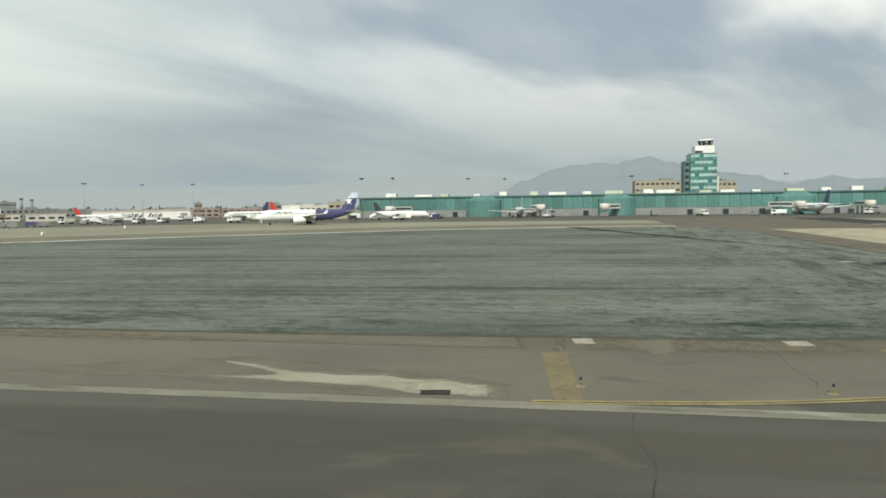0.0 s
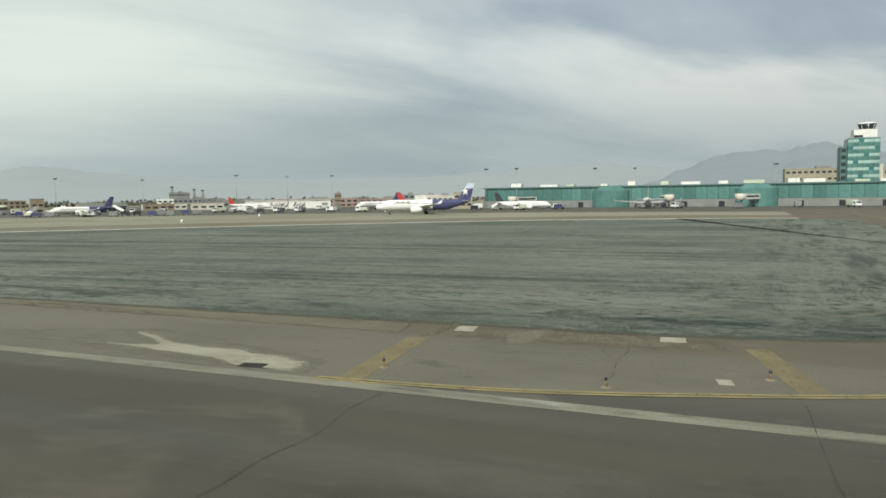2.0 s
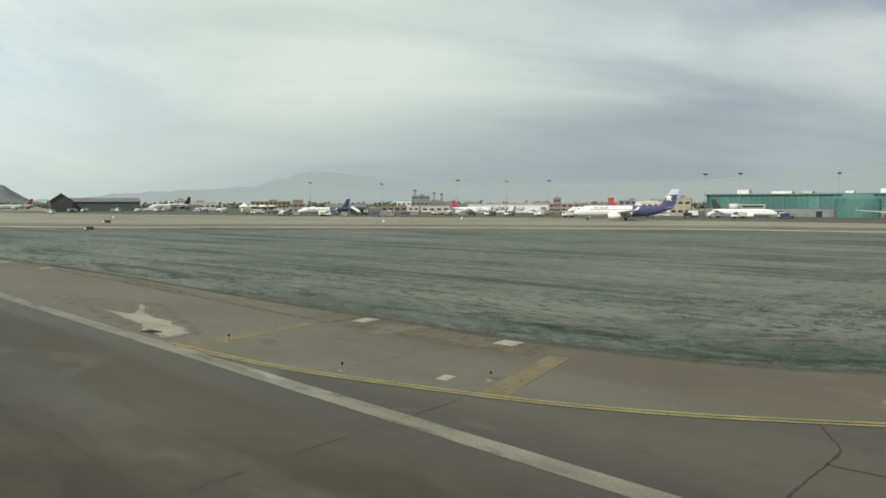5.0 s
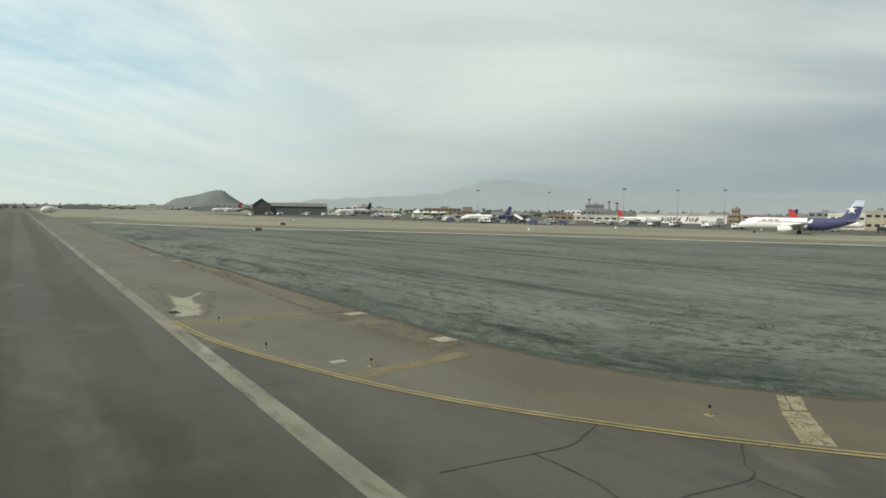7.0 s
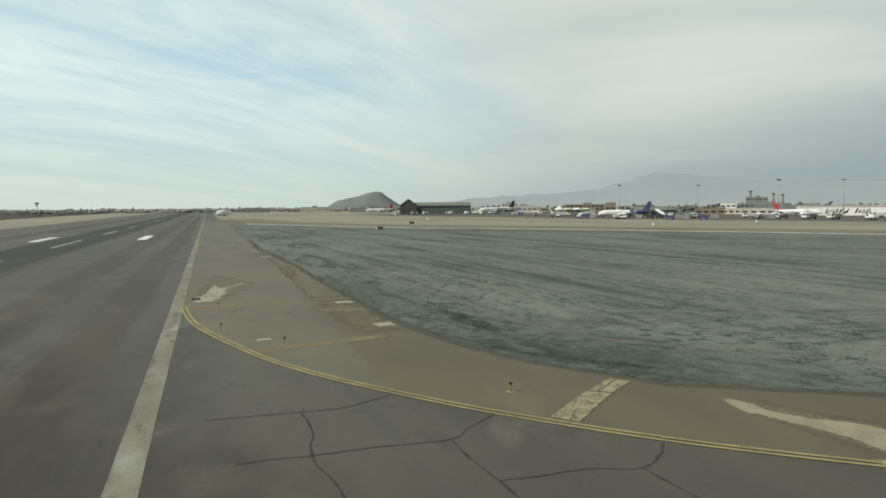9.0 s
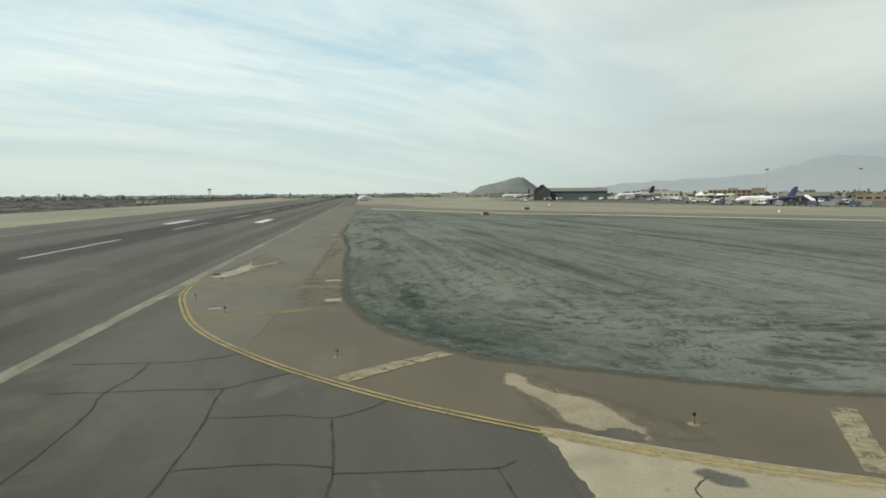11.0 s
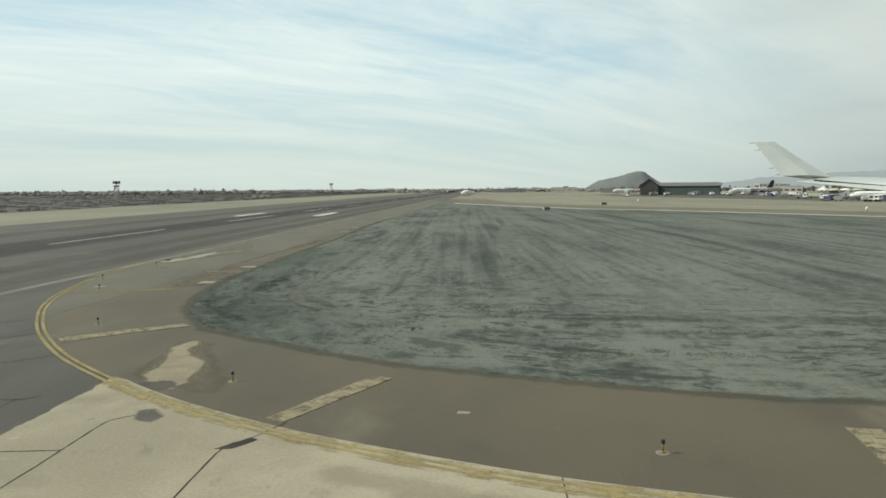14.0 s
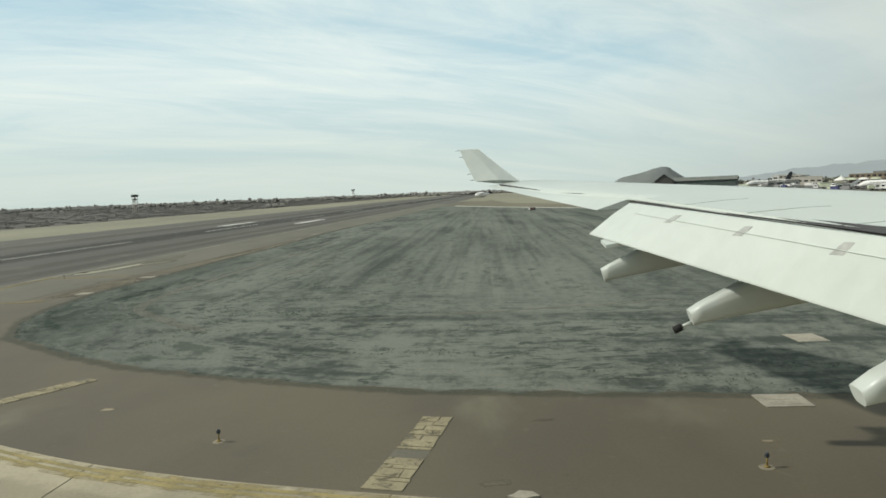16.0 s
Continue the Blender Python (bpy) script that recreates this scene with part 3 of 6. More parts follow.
def soft_patch(name, outline, mat, z, fade, cell):
    """A film on the ground whose cover runs from one inside to nothing at its outline."""
    pts = np.array(outline, float)
    lo, hi = pts.min(0) - cell[0] * 0.1, pts.max(0)
    xs = np.arange(lo[0], hi[0] + cell[0], cell[0])
    ys = np.arange(lo[1], hi[1] + cell[1], cell[1])
    gx, gy = np.meshgrid(xs, ys)
    gx, gy = gx.ravel(), gy.ravel()
    dist, inside = np.full(gx.shape, 1e9), np.zeros(gx.shape, bool)
    for (x0, y0), (x1, y1) in zip(pts, np.roll(pts, -1, 0)):
        dx, dy = x1 - x0, y1 - y0
        u = np.clip(((gx - x0) * dx + (gy - y0) * dy) / (dx * dx + dy * dy + 1e-9), 0, 1)
        dist = np.minimum(dist, np.hypot(gx - x0 - u * dx, gy - y0 - u * dy))
        inside ^= ((y0 > gy) != (y1 > gy)) & (gx < dx * (gy - y0) / (dy + 1e-12) + x0)
    cover = np.where(inside, np.clip(dist / fade, 0, 1), 0.0)
    n, m = len(xs), len(ys)
    faces = [(j * n + i, j * n + i + 1, (j + 1) * n + i + 1, (j + 1) * n + i) for j in range(m - 1) for i in range(n - 1)
             if max(cover[j * n + i], cover[j * n + i + 1], cover[(j + 1) * n + i + 1], cover[(j + 1) * n + i]) > 0]
    me = bpy.data.meshes.new(name)
    me.from_pydata(np.stack([gx, gy, np.full(gx.shape, z)], 1).tolist(), [], faces)
    me.attributes.new("cover", "FLOAT", "POINT").data.foreach_set("value", cover.astype(np.float32))
    bm = bmesh.new()
    bm.from_mesh(me)
    bmesh.ops.delete(bm, geom=[v for v in bm.verts if not v.link_faces], context="VERTS")
    bm.to_mesh(me)
    bm.free()
    me.materials.append(mat)
    return me


def ground_sheet():
    bm = bmesh.new()
    xs = [-4400, -1500, -600, -250, -100, 0, 100, 250, 600, 1500, 4400]
    vs = [[bm.verts.new((x, y, -0.06)) for x in xs] for y in xs]
    for j in range(len(xs) - 1):
        for i in range(len(xs) - 1):
            bm.faces.new((vs[j][i], vs[j][i + 1], vs[j + 1][i + 1], vs[j + 1][i]))
    solid("ground", bm, SAND, "dry sandy airfield soil reaching to the horizon", "ground", kind="structure")


def pavements():
    bm = bmesh.new()
    plate(bm, [(8.0, 2600), (-60, 2600), (-60, -700), (8.0, -700)], -0.06, -0.012)
    runway = solid("runway", bm, ASPHALT, "brown-grey worn asphalt runway with dusty tyre streaks", "runway", kind="structure")
    part("rubber_streaks", soft_patch("rubber_streaks", [(-15, 1100), (-31, 1100), (-31, -60), (-15, -60)], RUBBER, -0.006, 5.5, (1.5, 40.0)), None, runway, "black tyre rubber rubbed into the asphalt")
    # broad soft-edged film that darkens the asphalt near the turn-off
    part("tyre_film", soft_patch("tyre_film", [(-28, 10), (-14, 8), (-3, -4), (3, -20), (9, -29), (16, -38), (16.5, -64), (-28, -64)], DARK_FILM, -0.0055, 11.0, (0.6, 0.6)), None, runway, "darker asphalt where aircraft turn off")
    for x0, x1 in ((-11.5, -6.5), (-5.5, -1.2), (-43.5, -36.0)):
        part("dusty_lane", soft_patch("dusty_lane", [(x0, 500), (x0, -80), (x1, -80), (x1, 500)], TRACK_DUST, -0.0075, 1.6, (0.8, 20.0)), None, runway, "dusty pale wheel lane on the asphalt")
    bm = bmesh.new()
    plate(bm, [(7, 330), (7, -75), (260, -75), (260, -30), (30, -24), (18.4, -15), (16, 330)], -0.06, -0.014)
    solid("verge", bm, DIRT, "dusty brown paved verge between yellow line and grass", "verge", kind="structure")
    # shoulder strip between edge line and verge, a shade lighter
    bm = bmesh.new()
    pts = [(0.5, 290), (0.5, 2)] + [p for p in CURVE if 0.5 < p[0] < 8.25] + [(8.31, -19), (8.75, 10), (9.0, 40), (9.0, 290)]
    plate(bm, ragged(pts, 0.16, 1.3, 4), -0.02, -0.007)
    solid("shoulder", bm, SHOULDER, "lighter asphalt shoulder beside the white edge line", "shoulder", kind="structure")
    bm = bmesh.new()
    inner = offset_line(CURVE, 0.25)
    plate(bm, [p for p in inner if 7.6 < p[0] < 17.5] + [(17.82, -33.5), (17.82, -90), (7.6, -90)], -0.06, -0.0105)
    solid("fillet", bm, ASPHALT, "dark cracked asphalt turn-off beside concrete slabs", "taxiway", kind="structure")
    bm = bmesh.new()
    plate(bm, [(-112, -300), (-116, 300), (-120, 1000), (-150, 2400), (-1500, 2400), (-1500, -300)], -0.06, -0.03)
    solid("scrub_ground", bm, SCRUB_SOIL, "brown scrubland soil beyond the runway verge", "ground", kind="structure")
    # far taxiway and apron
    bm = bmesh.new()
    far_edge = offset_line(EXIT_LINE, 27)
    plate(bm, EXIT_LINE + far_edge[::-1], -0.06, -0.025)
    solid("taxiway", bm, DUSTY, "dusty tan asphalt taxiway curving from the runway", "taxiway", kind="structure")
    bm = bmesh.new()
    plate(bm, [(178, 236), (150, 330), (120, 450), (120, 560), (420, 620), (480, 440), (480, -600), (226, -600), (226, 40), (222, 130)], -0.06, -0.02)
    solid("apron", bm, FILLET, "grey asphalt parking apron before the terminal", "apron", kind="structure")


def grass_field():
    rim = [(10.07, 236.0), (10.07, 95.22), (9.87, 60.22), (10.73, 43.94), (11.53, 28.49), (11.47, 15.79), (11.89, 4.96), (12.14, -7.97), (13.34, -15.88), (14.93, -20.39), (17.85, -25), (21.07, -27.07), (24.3, -29.14),
           (27.43, -30.9), (31.2, -32.14), (36.14, -33.69), (39.94, -34.53), (43.64, -34.79), (62.5, -35.7), (122.0, -36.7), (156.0, -37.3)]
    inner = offset_line(EXIT_LINE, -3.0)
    back = [p for p in inner[::-1] if -37 < p[1] < 226]
    bm = bmesh.new()
    plate(bm, rough_open(rim, 0.28) + back, -0.05, -0.008)
    field = solid("grass_field", bm, GRASS, "parched grey-green mown grass with dark streaks", "grass", kind="stuff")
    edge = [p for p in rim if p[0] < 130 and p[1] < 110]
    outer, inside_rim = offset_line(edge, -0.75), offset_line(edge, 0.35)
    fringe = soft_patch("grass_fringe", outer + inside_rim[::-1], FRINGE, -0.0045, 0.55, (0.25, 0.25))
    tagged(new("grass_fringe", fringe), "thin dusty green fringe of grass spreading onto the verge", "grass", kind="stuff")
    # darker, lusher and barer patches of the field
    def turf(name, outline, mat, label, seed, amount=0.5, fade=1.2, cell=0.3):
        part(name, soft_patch(name, ragged(outline, amount, 0.8, seed), mat, -0.0055, fade, (cell, cell)), None, field, label)
    for k, outline in enumerate(([(31.9, 17.8), (34.1, 20.3), (34.4, 0), (33.8, -19.8), (32.2, -20.4), (32.1, 0)], [(34.1, -0.1), (35.2, 1.2), (36.9, -12.5), (35.3, -12.6)],
                                 [(32.4, -23.3), (37.4, -19.9), (38.8, -23.6), (37.0, -25.3), (33.1, -24.9)], [(34.6, -32.8), (37.8, -30.4), (37.3, -31.9), (35.3, -33.0)], [(19.1, -12.8), (19.3, -8.3), (21.7, -7.2), (25.5, -12.9), (24.8, -16.6), (20.2, -14.9)],
                                 [(14.3, 21.9), (13.1, 58.3), (17.1, 47.3), (17.4, 14.7), (16.8, 9.8)])):
        turf("dark_turf", outline, TURF_DARK, "dark dry turf patch", 60 + k, 1.0, 3.4)
    for k, outline in enumerate(([(15.3, -13.9), (14.9, -7.1), (16.7, -5.8), (17.4, -10.9), (17.1, -14.3)], [(13.6, -17.0), (13.6, -13.2), (15.4, -17.5), (17.6, -20.6), (20.4, -23.8), (17.7, -23.3), (15.2, -20.2)])):
        turf("green_turf", outline, TURF_GREEN, "lush dark green turf patch", 80 + k, 0.6, 1.6)
    turf("bare_turf", [(20.3, 13.6), (26.7, 14.9), (26.9, -3.8), (20.9, -3.1)], TURF_BARE, "pale thin turf patch", 90, 0.9, 6.0)
    for k, (line, wide) in enumerate(([[(17.6, 36.4), (18.0, 18), (18.2, -0.1), (18.5, -9.7), (19.2, -15.0), (20.3, -17.4), (21.8, -19.0), (23.6, -20.7), (25.9, -22.7), (27.8, -24.2)], 1.1], [[(33.8, -21.7), (39.1, -20.8), (44.5, -19.5), (52, -17.5)], 0.7],
                                      [[(19.4, -14.1), (31.5, -13.0), (38.1, -12.4)], 0.3])):
        line = smooth_line(line, 10)
        turf("wheel_track", offset_line(line, wide / 2) + offset_line(line, -wide / 2)[::-1], TURF_BARE, "pale bare wheel track through the grass", 100 + k, 0.10, wide * 0.30, 0.16)
    # low tufts where the camera passes, denser along the dark mowing lanes and the rim
    rnd = np.random.RandomState(5)
    verts, faces = [], []
    poly = rim
    def inside(x, y):
        if y > -8:
            return x > 12.2
        for (x0, y0), (x1, y1) in zip(poly[7:], poly[8:]):
            if x0 <= x < x1:
                return y > y0 + (y1 - y0) * (x - x0) / (x1 - x0) + 0.15
        return False
    count = 0
    while count < 6500:
        x, y = 12 + rnd.rand() ** 1.4 * 75, -38 + rnd.rand() ** 1.5 * 85
        if not inside(x, y):
            continue
        lane = noise.noise((x * 0.5, y * 0.06, 3.0)) if y > -12 else noise.noise((x * 0.07, y * 0.5, 9.0))
        if lane + 0.9 * noise.noise((x * 0.28, y * 0.28, 1.0)) + 0.4 * noise.noise((x * 0.9, y * 0.9, 1.0)) < rnd.uniform(0.05, 0.65):
            continue
        big = 1.9 if math.hypot(x - 22, y + 14) < 14 else 1.0
        h, w, a = rnd.uniform(0.010, 0.028), big * rnd.uniform(0.06, 0.22), rnd.uniform(0, 6.28)
        for k in range(3):
            b = a + k * 2.1
            n = len(verts)
            dx, dy = math.cos(b) * w, math.sin(b) * w
            verts += [(x - dy * 0.5, y + dx * 0.5, -0.02), (x + dy * 0.5, y - dx * 0.5, -0.02), (x + dx, y + dy, h - 0.008)]
            faces.append((n, n + 1, n + 2))
        count += 1
    me = bpy.data.meshes.new("grass_tufts")
    me.from_pydata(verts, [], faces)
    me.materials.append(BLADE)
    tagged(new("grass_tufts", me), "low dry dark green grass tufts on the field", "grass", kind="stuff")


def rough_open(pts, amount):
    out = []
    rnd = random.Random(9)
    for (x, y), (x2, y2) in zip(pts, pts[1:]):
        n = max(1, int(math.hypot(x2 - x, y2 - y) / 0.45))
        for k in range(n):
            u = k / n
            px, py = x + (x2 - x) * u, y + (y2 - y) * u
            q, w = noise.noise((px * 0.8, py * 0.8, 2.0)), noise.noise((px * 0.8, py * 0.8, 8.0))
            out.append((px + amount * (1.6 * q + rnd.uniform(-0.5, 0.5)), py + amount * (1.6 * w + rnd.uniform(-0.5, 0.5))))
    out.append(pts[-1])
    return out


def runway_markings():
    bm = bmesh.new()
    ys = [-300, -120, -60] + [-60 + 1.5 * i for i in range(1, 130)] + [200, 400, 900, 1800]
    ribbon(bm, [(0.08, y) for y in ys], 0.78, -0.003, rag=0.012)
    solid("runway_edge_line", bm, WHITE_PAINT, "worn dirty white painted runway edge line", "road marking", kind="structure")
    for i in range(-3, 12):
        bm = bmesh.new()
        plate(bm, [(-22.75, 24 + 58 * i), (-22.25, 24 + 58 * i), (-22.25, 54 + 58 * i), (-22.75, 54 + 58 * i)], -0.006, -0.002)
        solid("centreline_stripe", bm, STRIPE_PAINT, "white painted runway centreline stripe", "road marking", "runway centreline stripes", kind="structure")
    for x0 in (-31.65, -11.85):
        bm = bmesh.new()
        plate(bm, [(x0, 107.5), (x0 + 1.9, 107.5), (x0 + 1.9, 129.5), (x0, 129.5)], -0.006, -0.001)
        solid("touchdown_bar", bm, BRIGHT_PAINT, "bright white painted touchdown bar on the runway", "road marking", "touchdown bars", kind="structure")
    bm = bmesh.new()
    ribbon(bm, [(-45, y) for y in (-200, 0, 200, 500, 1000, 1800)], 0.5, -0.003)
    solid("runway_edge_line", bm, WHITE_PAINT, "faint white edge line on the runway's far side", "road marking", kind="structure")


def taxi_lines():
    for d in (0.135, -0.135):
        bm = bmesh.new()
        ribbon(bm, offset_line(CURVE, d), 0.155, 0.009, rag=0.01)
        solid("taxiway_edge_line", bm, YELLOW, "worn yellow painted line curving along the taxiway edge", "road marking", "double yellow edge line", kind="structure")
    bm = bmesh.new()
    ribbon(bm, [p for p in CURVE if p[0] > 17.4], 0.74, 0.006, rag=0.04)
    solid("paint_dust", bm, YELLOW_FILM, "yellowish paint dust round the double line", "stain", kind="structure")
    bm = bmesh.new()
    ribbon(bm, EXIT_LINE, 3.6, -0.015)
    solid("taxiway_side_line", bm, STRIPE_PAINT, "pale concrete edge strip of the far taxiway", "edge strip", kind="structure")


def concrete_slabs():
    """Each slab is a piece of its own, cut at its northern end by the taxiway's curve."""
    base = bmesh.new()
    rim = [p for p in offset_line(CURVE, 0.42) if p[0] > 17.87]
    plate(base, [(17.82, -33.2)] + rim + [(230, -90), (17.82, -90)], -0.055, -0.016)
    bed = solid("concrete_taxiway", base, JOINT, "pale aged concrete slab taxiway with dark filled joints", "pavement", kind="structure")
    cols = [17.84, 32.58, 40.5, 48.4, 56.3, 64.2, 72.1, 80.0, 91.0, 110.0, 140.0]
    rows = [-90.0, -76.0, -61.5, -47.9]
    def top(x):
        for a, b in zip(rim, rim[1:]):
            if a[0] <= x <= b[0]:
                return a[1] + (b[1] - a[1]) * (x - a[0]) / (b[0] - a[0])
        return -33.2 if x < 18.5 else -44.0
    g = 0.022
    for x0, x1 in zip(cols, cols[1:]):
        for y0, y1 in list(zip(rows, rows[1:])) + [(rows[-1], None)]:
            bm = bmesh.new()
            if y1 is None:
                n = 24
                edge = [(x1 - g - (x1 - x0 - 2 * g) * k / n, top(x1 - g - (x1 - x0 - 2 * g) * k / n)) for k in range(n + 1)]
                plate(bm, [(x0 + g, y0 + g), (x1 - g, y0 + g)] + edge, -0.05, 0.003)
            else:
                plate(bm, [(x0 + g, y0 + g), (x1 - g, y0 + g), (x1 - g, y1 - g), (x0 + g, y1 - g)], -0.05, 0.003)
            part("slab", bm, CONCRETE, bed)
    bm = bmesh.new()
    lip = [(17.7, -90.0)] + [(17.94 + 0.16 * noise.noise((0.0, y * 0.9, 3.0)) + 0.10 * noise.noise((0.0, y * 3.1, 5.0)), y) for y in np.arange(-60.0, -33.8, 0.22).tolist()] + [(17.7, -33.8)]
    plate(bm, lip, -0.01, 0.0045)
    part("asphalt_lip", bm, FILLET, bed, "ragged asphalt edge lapping over the slabs")
    for k, outline in enumerate(([(26.87, -39.95), (32.12, -41.71), (38.46, -43.1), (38.46, -43.93), (31.07, -43.18), (26.46, -41.2)],  [(40.05, -43.73), (50.21, -44.63), (60.2, -44.8), (60.2, -45.6), (49.1, -45.4), (40.06, -44.77)])):
        part("stain", soft_patch("stain", ragged(outline, 0.2, 0.5, 40 + k), SLAB_STAIN, 0.0052, 0.7, (0.16, 0.16)), None, bed, "brownish stain on the concrete")
    # cracks that wander over the slabs
    for line in ([(20.3, -47.55), (20.27, -41.45), (20.24, -39.8), (20.2, -37.88), (20.42, -37.4), (20.82, -37.03)], [(17.89, -40.06), (19.17, -39.93), (20.21, -39.8)],
                 [(24.53, -47.44), (24.27, -41.36), (24.28, -39.39), (24.73, -38.76), (25.3, -37.51)]):
        bm = bmesh.new()
        ribbon(bm, smooth_line(line, 8), 0.045, 0.0075, rag=0.012)
        part("crack", bm, SEAL, bed, "dark wandering crack")
    bm = bmesh.new()
    plate(bm, ragged([(24.06, -39.55), (24.52, -39.49), (24.94, -38.86), (24.68, -38.71)], 0.03, 0.15, 3), -0.01, 0.0085)
    part("sealed_patch", bm, SEAL, bed, "dark tar-filled spall at a joint")
    part("mortar_patch", soft_patch("mortar_patch", ragged([(20.48, -36.7), (21.06, -36.35), (21.8, -37.1), (21.6, -37.85), (20.8, -37.6)], 0.08, 0.3, 5), GREY_FILM, 0.0068, 0.3, (0.08, 0.08)), None, bed, "grey mortar smear over a joint")


def asphalt_cracks():
    lines = ([(1.85, -23.89), (3.4, -23.94), (4.76, -24.03), (6.09, -24.02), (7.06, -23.54), (8.22, -22.94)], [(4.76, -24.03), (4.83, -25.52), (4.81, -26.43), (4.63, -27.06), (4.55, -27.93), (4.56, -28.76), (4.8, -29.92), (4.9, -32.87), (4.75, -37.52)],
             [(2.64, -27.94), (3.5, -27.91), (4.54, -27.98), (6.24, -27.93), (8.37, -28.03), (9.16, -27.29), (10.4, -26.34)], [(8.37, -28.03), (8.35, -29.6), (8.47, -31.15), (8.5, -33.3), (8.34, -38.5)],
             [(8.47, -31.15), (9.52, -31.22), (10.83, -31.2), (12.1, -31.62), (13.19, -30.89), (13.9, -29.97)], [(12.1, -31.62), (12.25, -33.87), (12.32, -35.67), (12.2, -37.4), (12.24, -40.5)],
             [(12.32, -35.67), (13.76, -35.74), (14.91, -35.79), (16.2, -35.82), (16.75, -35.45)], [(16.2, -35.82), (16.29, -37.75), (16.25, -38.93), (16.29, -41.0)], [(8.5, -34.98), (10.8, -34.9), (12.3, -35.3)],
             [(-6.8, -13.85), (-4.9, -13.72), (-2.97, -13.63), (-1.48, -13.61), (0.22, -13.6), (2.13, -13.61), (2.95, -13.5)], [(3.39, -7.33), (4.26, -7.58), (6.61, -7.44), (8.2, -7.62), (9.4, -7.5)], [(6.75, -7.42), (7.4, -6.9), (8.3, -6.55)],
             [(-9.61, -0.59), (-8.02, -0.68), (-6.62, -0.59), (-4.72, -0.9), (-2.31, -0.61), (-0.5, -0.79)], [(13.44, -2.34), (14.08, -1.93), (14.0, -2.87), (14.82, -3.04)], [(4.75, -37.52), (6.69, -38.01), (8.34, -38.5)])
    for line in lines:
        bm = bmesh.new()
        thin = line[0][1] > -20
        ribbon(bm, smooth_line(line, 9), 0.020 if line[0][0] < -9 else 0.022 if thin else 0.062, -0.0025, rag=0.014 if thin else 0.026)
        solid("pavement_crack", bm, SEAL, "dark tar-sealed crack in the asphalt", "crack", "cracks in the asphalt", kind="structure")


def ground_bar(pts, mat, label, flakes=0, seed=1):
    """A painted bar across the verge; with flakes it has broken into plates."""
    a, b, c, d = [Vector((*p, 0)) for p in pts]        # near left, near right, far right, far left
    bm = bmesh.new()
    if not flakes:
        n = 10
        l = [a.lerp(d, k / n) for k in range(n + 1)]
        r = [b.lerp(c, k / n) for k in range(n + 1)]
        plate(bm, ragged([(p.x, p.y) for p in r + l[::-1]], 0.035, 0.5, seed), -0.03, -0.001)
        return solid("painted_bar", bm, mat, label, "road marking", "bars across the verge", kind="structure")
    plate(bm, [(p.x, p.y) for p in (a, b, c, d)], -0.03, -0.012)
    bed = solid("painted_bar", bm, SHOULDER, label, "road marking", "bars across the verge", kind="structure")
    rnd = random.Random(seed)
    rows = flakes
    rnd.random()
    cuts = [0] + sorted(k / rows + rnd.uniform(-0.3, 0.3) / rows for k in range(1, rows)) + [1]
    for u0, u1 in zip(cuts, cuts[1:]):
        w = [0.0, rnd.uniform(0.3, 0.7), 1.0] if rnd.random() < 0.7 else [0.0, 1.0]
        for v0, v1 in zip(w, w[1:]):
            if 0.1 < u0 < 0.9 and rnd.random() < 0.06:
                continue
            gu, gv = 0.0025 + rnd.random() * 0.003, 0.008 + rnd.random() * 0.014
            def at(v, u):
                p = a.lerp(b, v).lerp(d.lerp(c, v), u)
                return (p.x + rnd.uniform(-0.02, 0.02), p.y + rnd.uniform(-0.02, 0.02))
            bm = bmesh.new()
            plate(bm, ragged([at(v0 + gv, u0 + gu), at(v1 - gv, u0 + gu), at(v1 - gv, u1 - gu), at(v0 + gv, u1 - gu)], 0.018, 0.22, rnd.randint(1, 99)), -0.02, 0.004 + rnd.random() * 0.006)
            part("paint_flake", bm, mat, bed)
    return bed


def bars():
    ground_bar([(0.45, 1.63), (0.42, 0.67), (8.18, 1.21), (7.97, 2.3)], OCHRE, "faded ochre painted bar on the shoulder", 0, 2)
    ground_bar([(8.38, 1.86), (8.48, 1.36), (12.04, 1), (12.03, 1.59)], FAINT_BAR, "faint rest of an ochre bar on the verge", 0, 3)
    ground_bar([(3.9, -13.55), (4.2, -14.5), (10.45, -12.99), (10.19, -12.04)], OCHRE, "faded ochre painted bar beside the double yellow line", 0, 4)
    ground_bar([(11.95, -27.14), (12.52, -27.89), (15.12, -25.56), (14.4, -25.01)], CREAM, "cracked and flaking cream paint bar on the verge", 9, 5)
    ground_bar([(14.61, -24.91), (15.23, -25.46), (16.76, -24.36), (16.09, -23.77)], CREAM, "cream paint bar end piece near the grass", 2, 6)
    ground_bar([(24.59, -37.17), (25.19, -37.52), (27.66, -32.94), (26.95, -32.58)], CREAM, "cracked and flaking cream paint bar on the verge", 12, 7)
    ground_bar([(39.76, -42.05), (40.73, -42.21), (41.37, -37.29), (40.51, -37.17)], CREAM, "cracked and flaking cream paint bar on the verge", 13, 8)


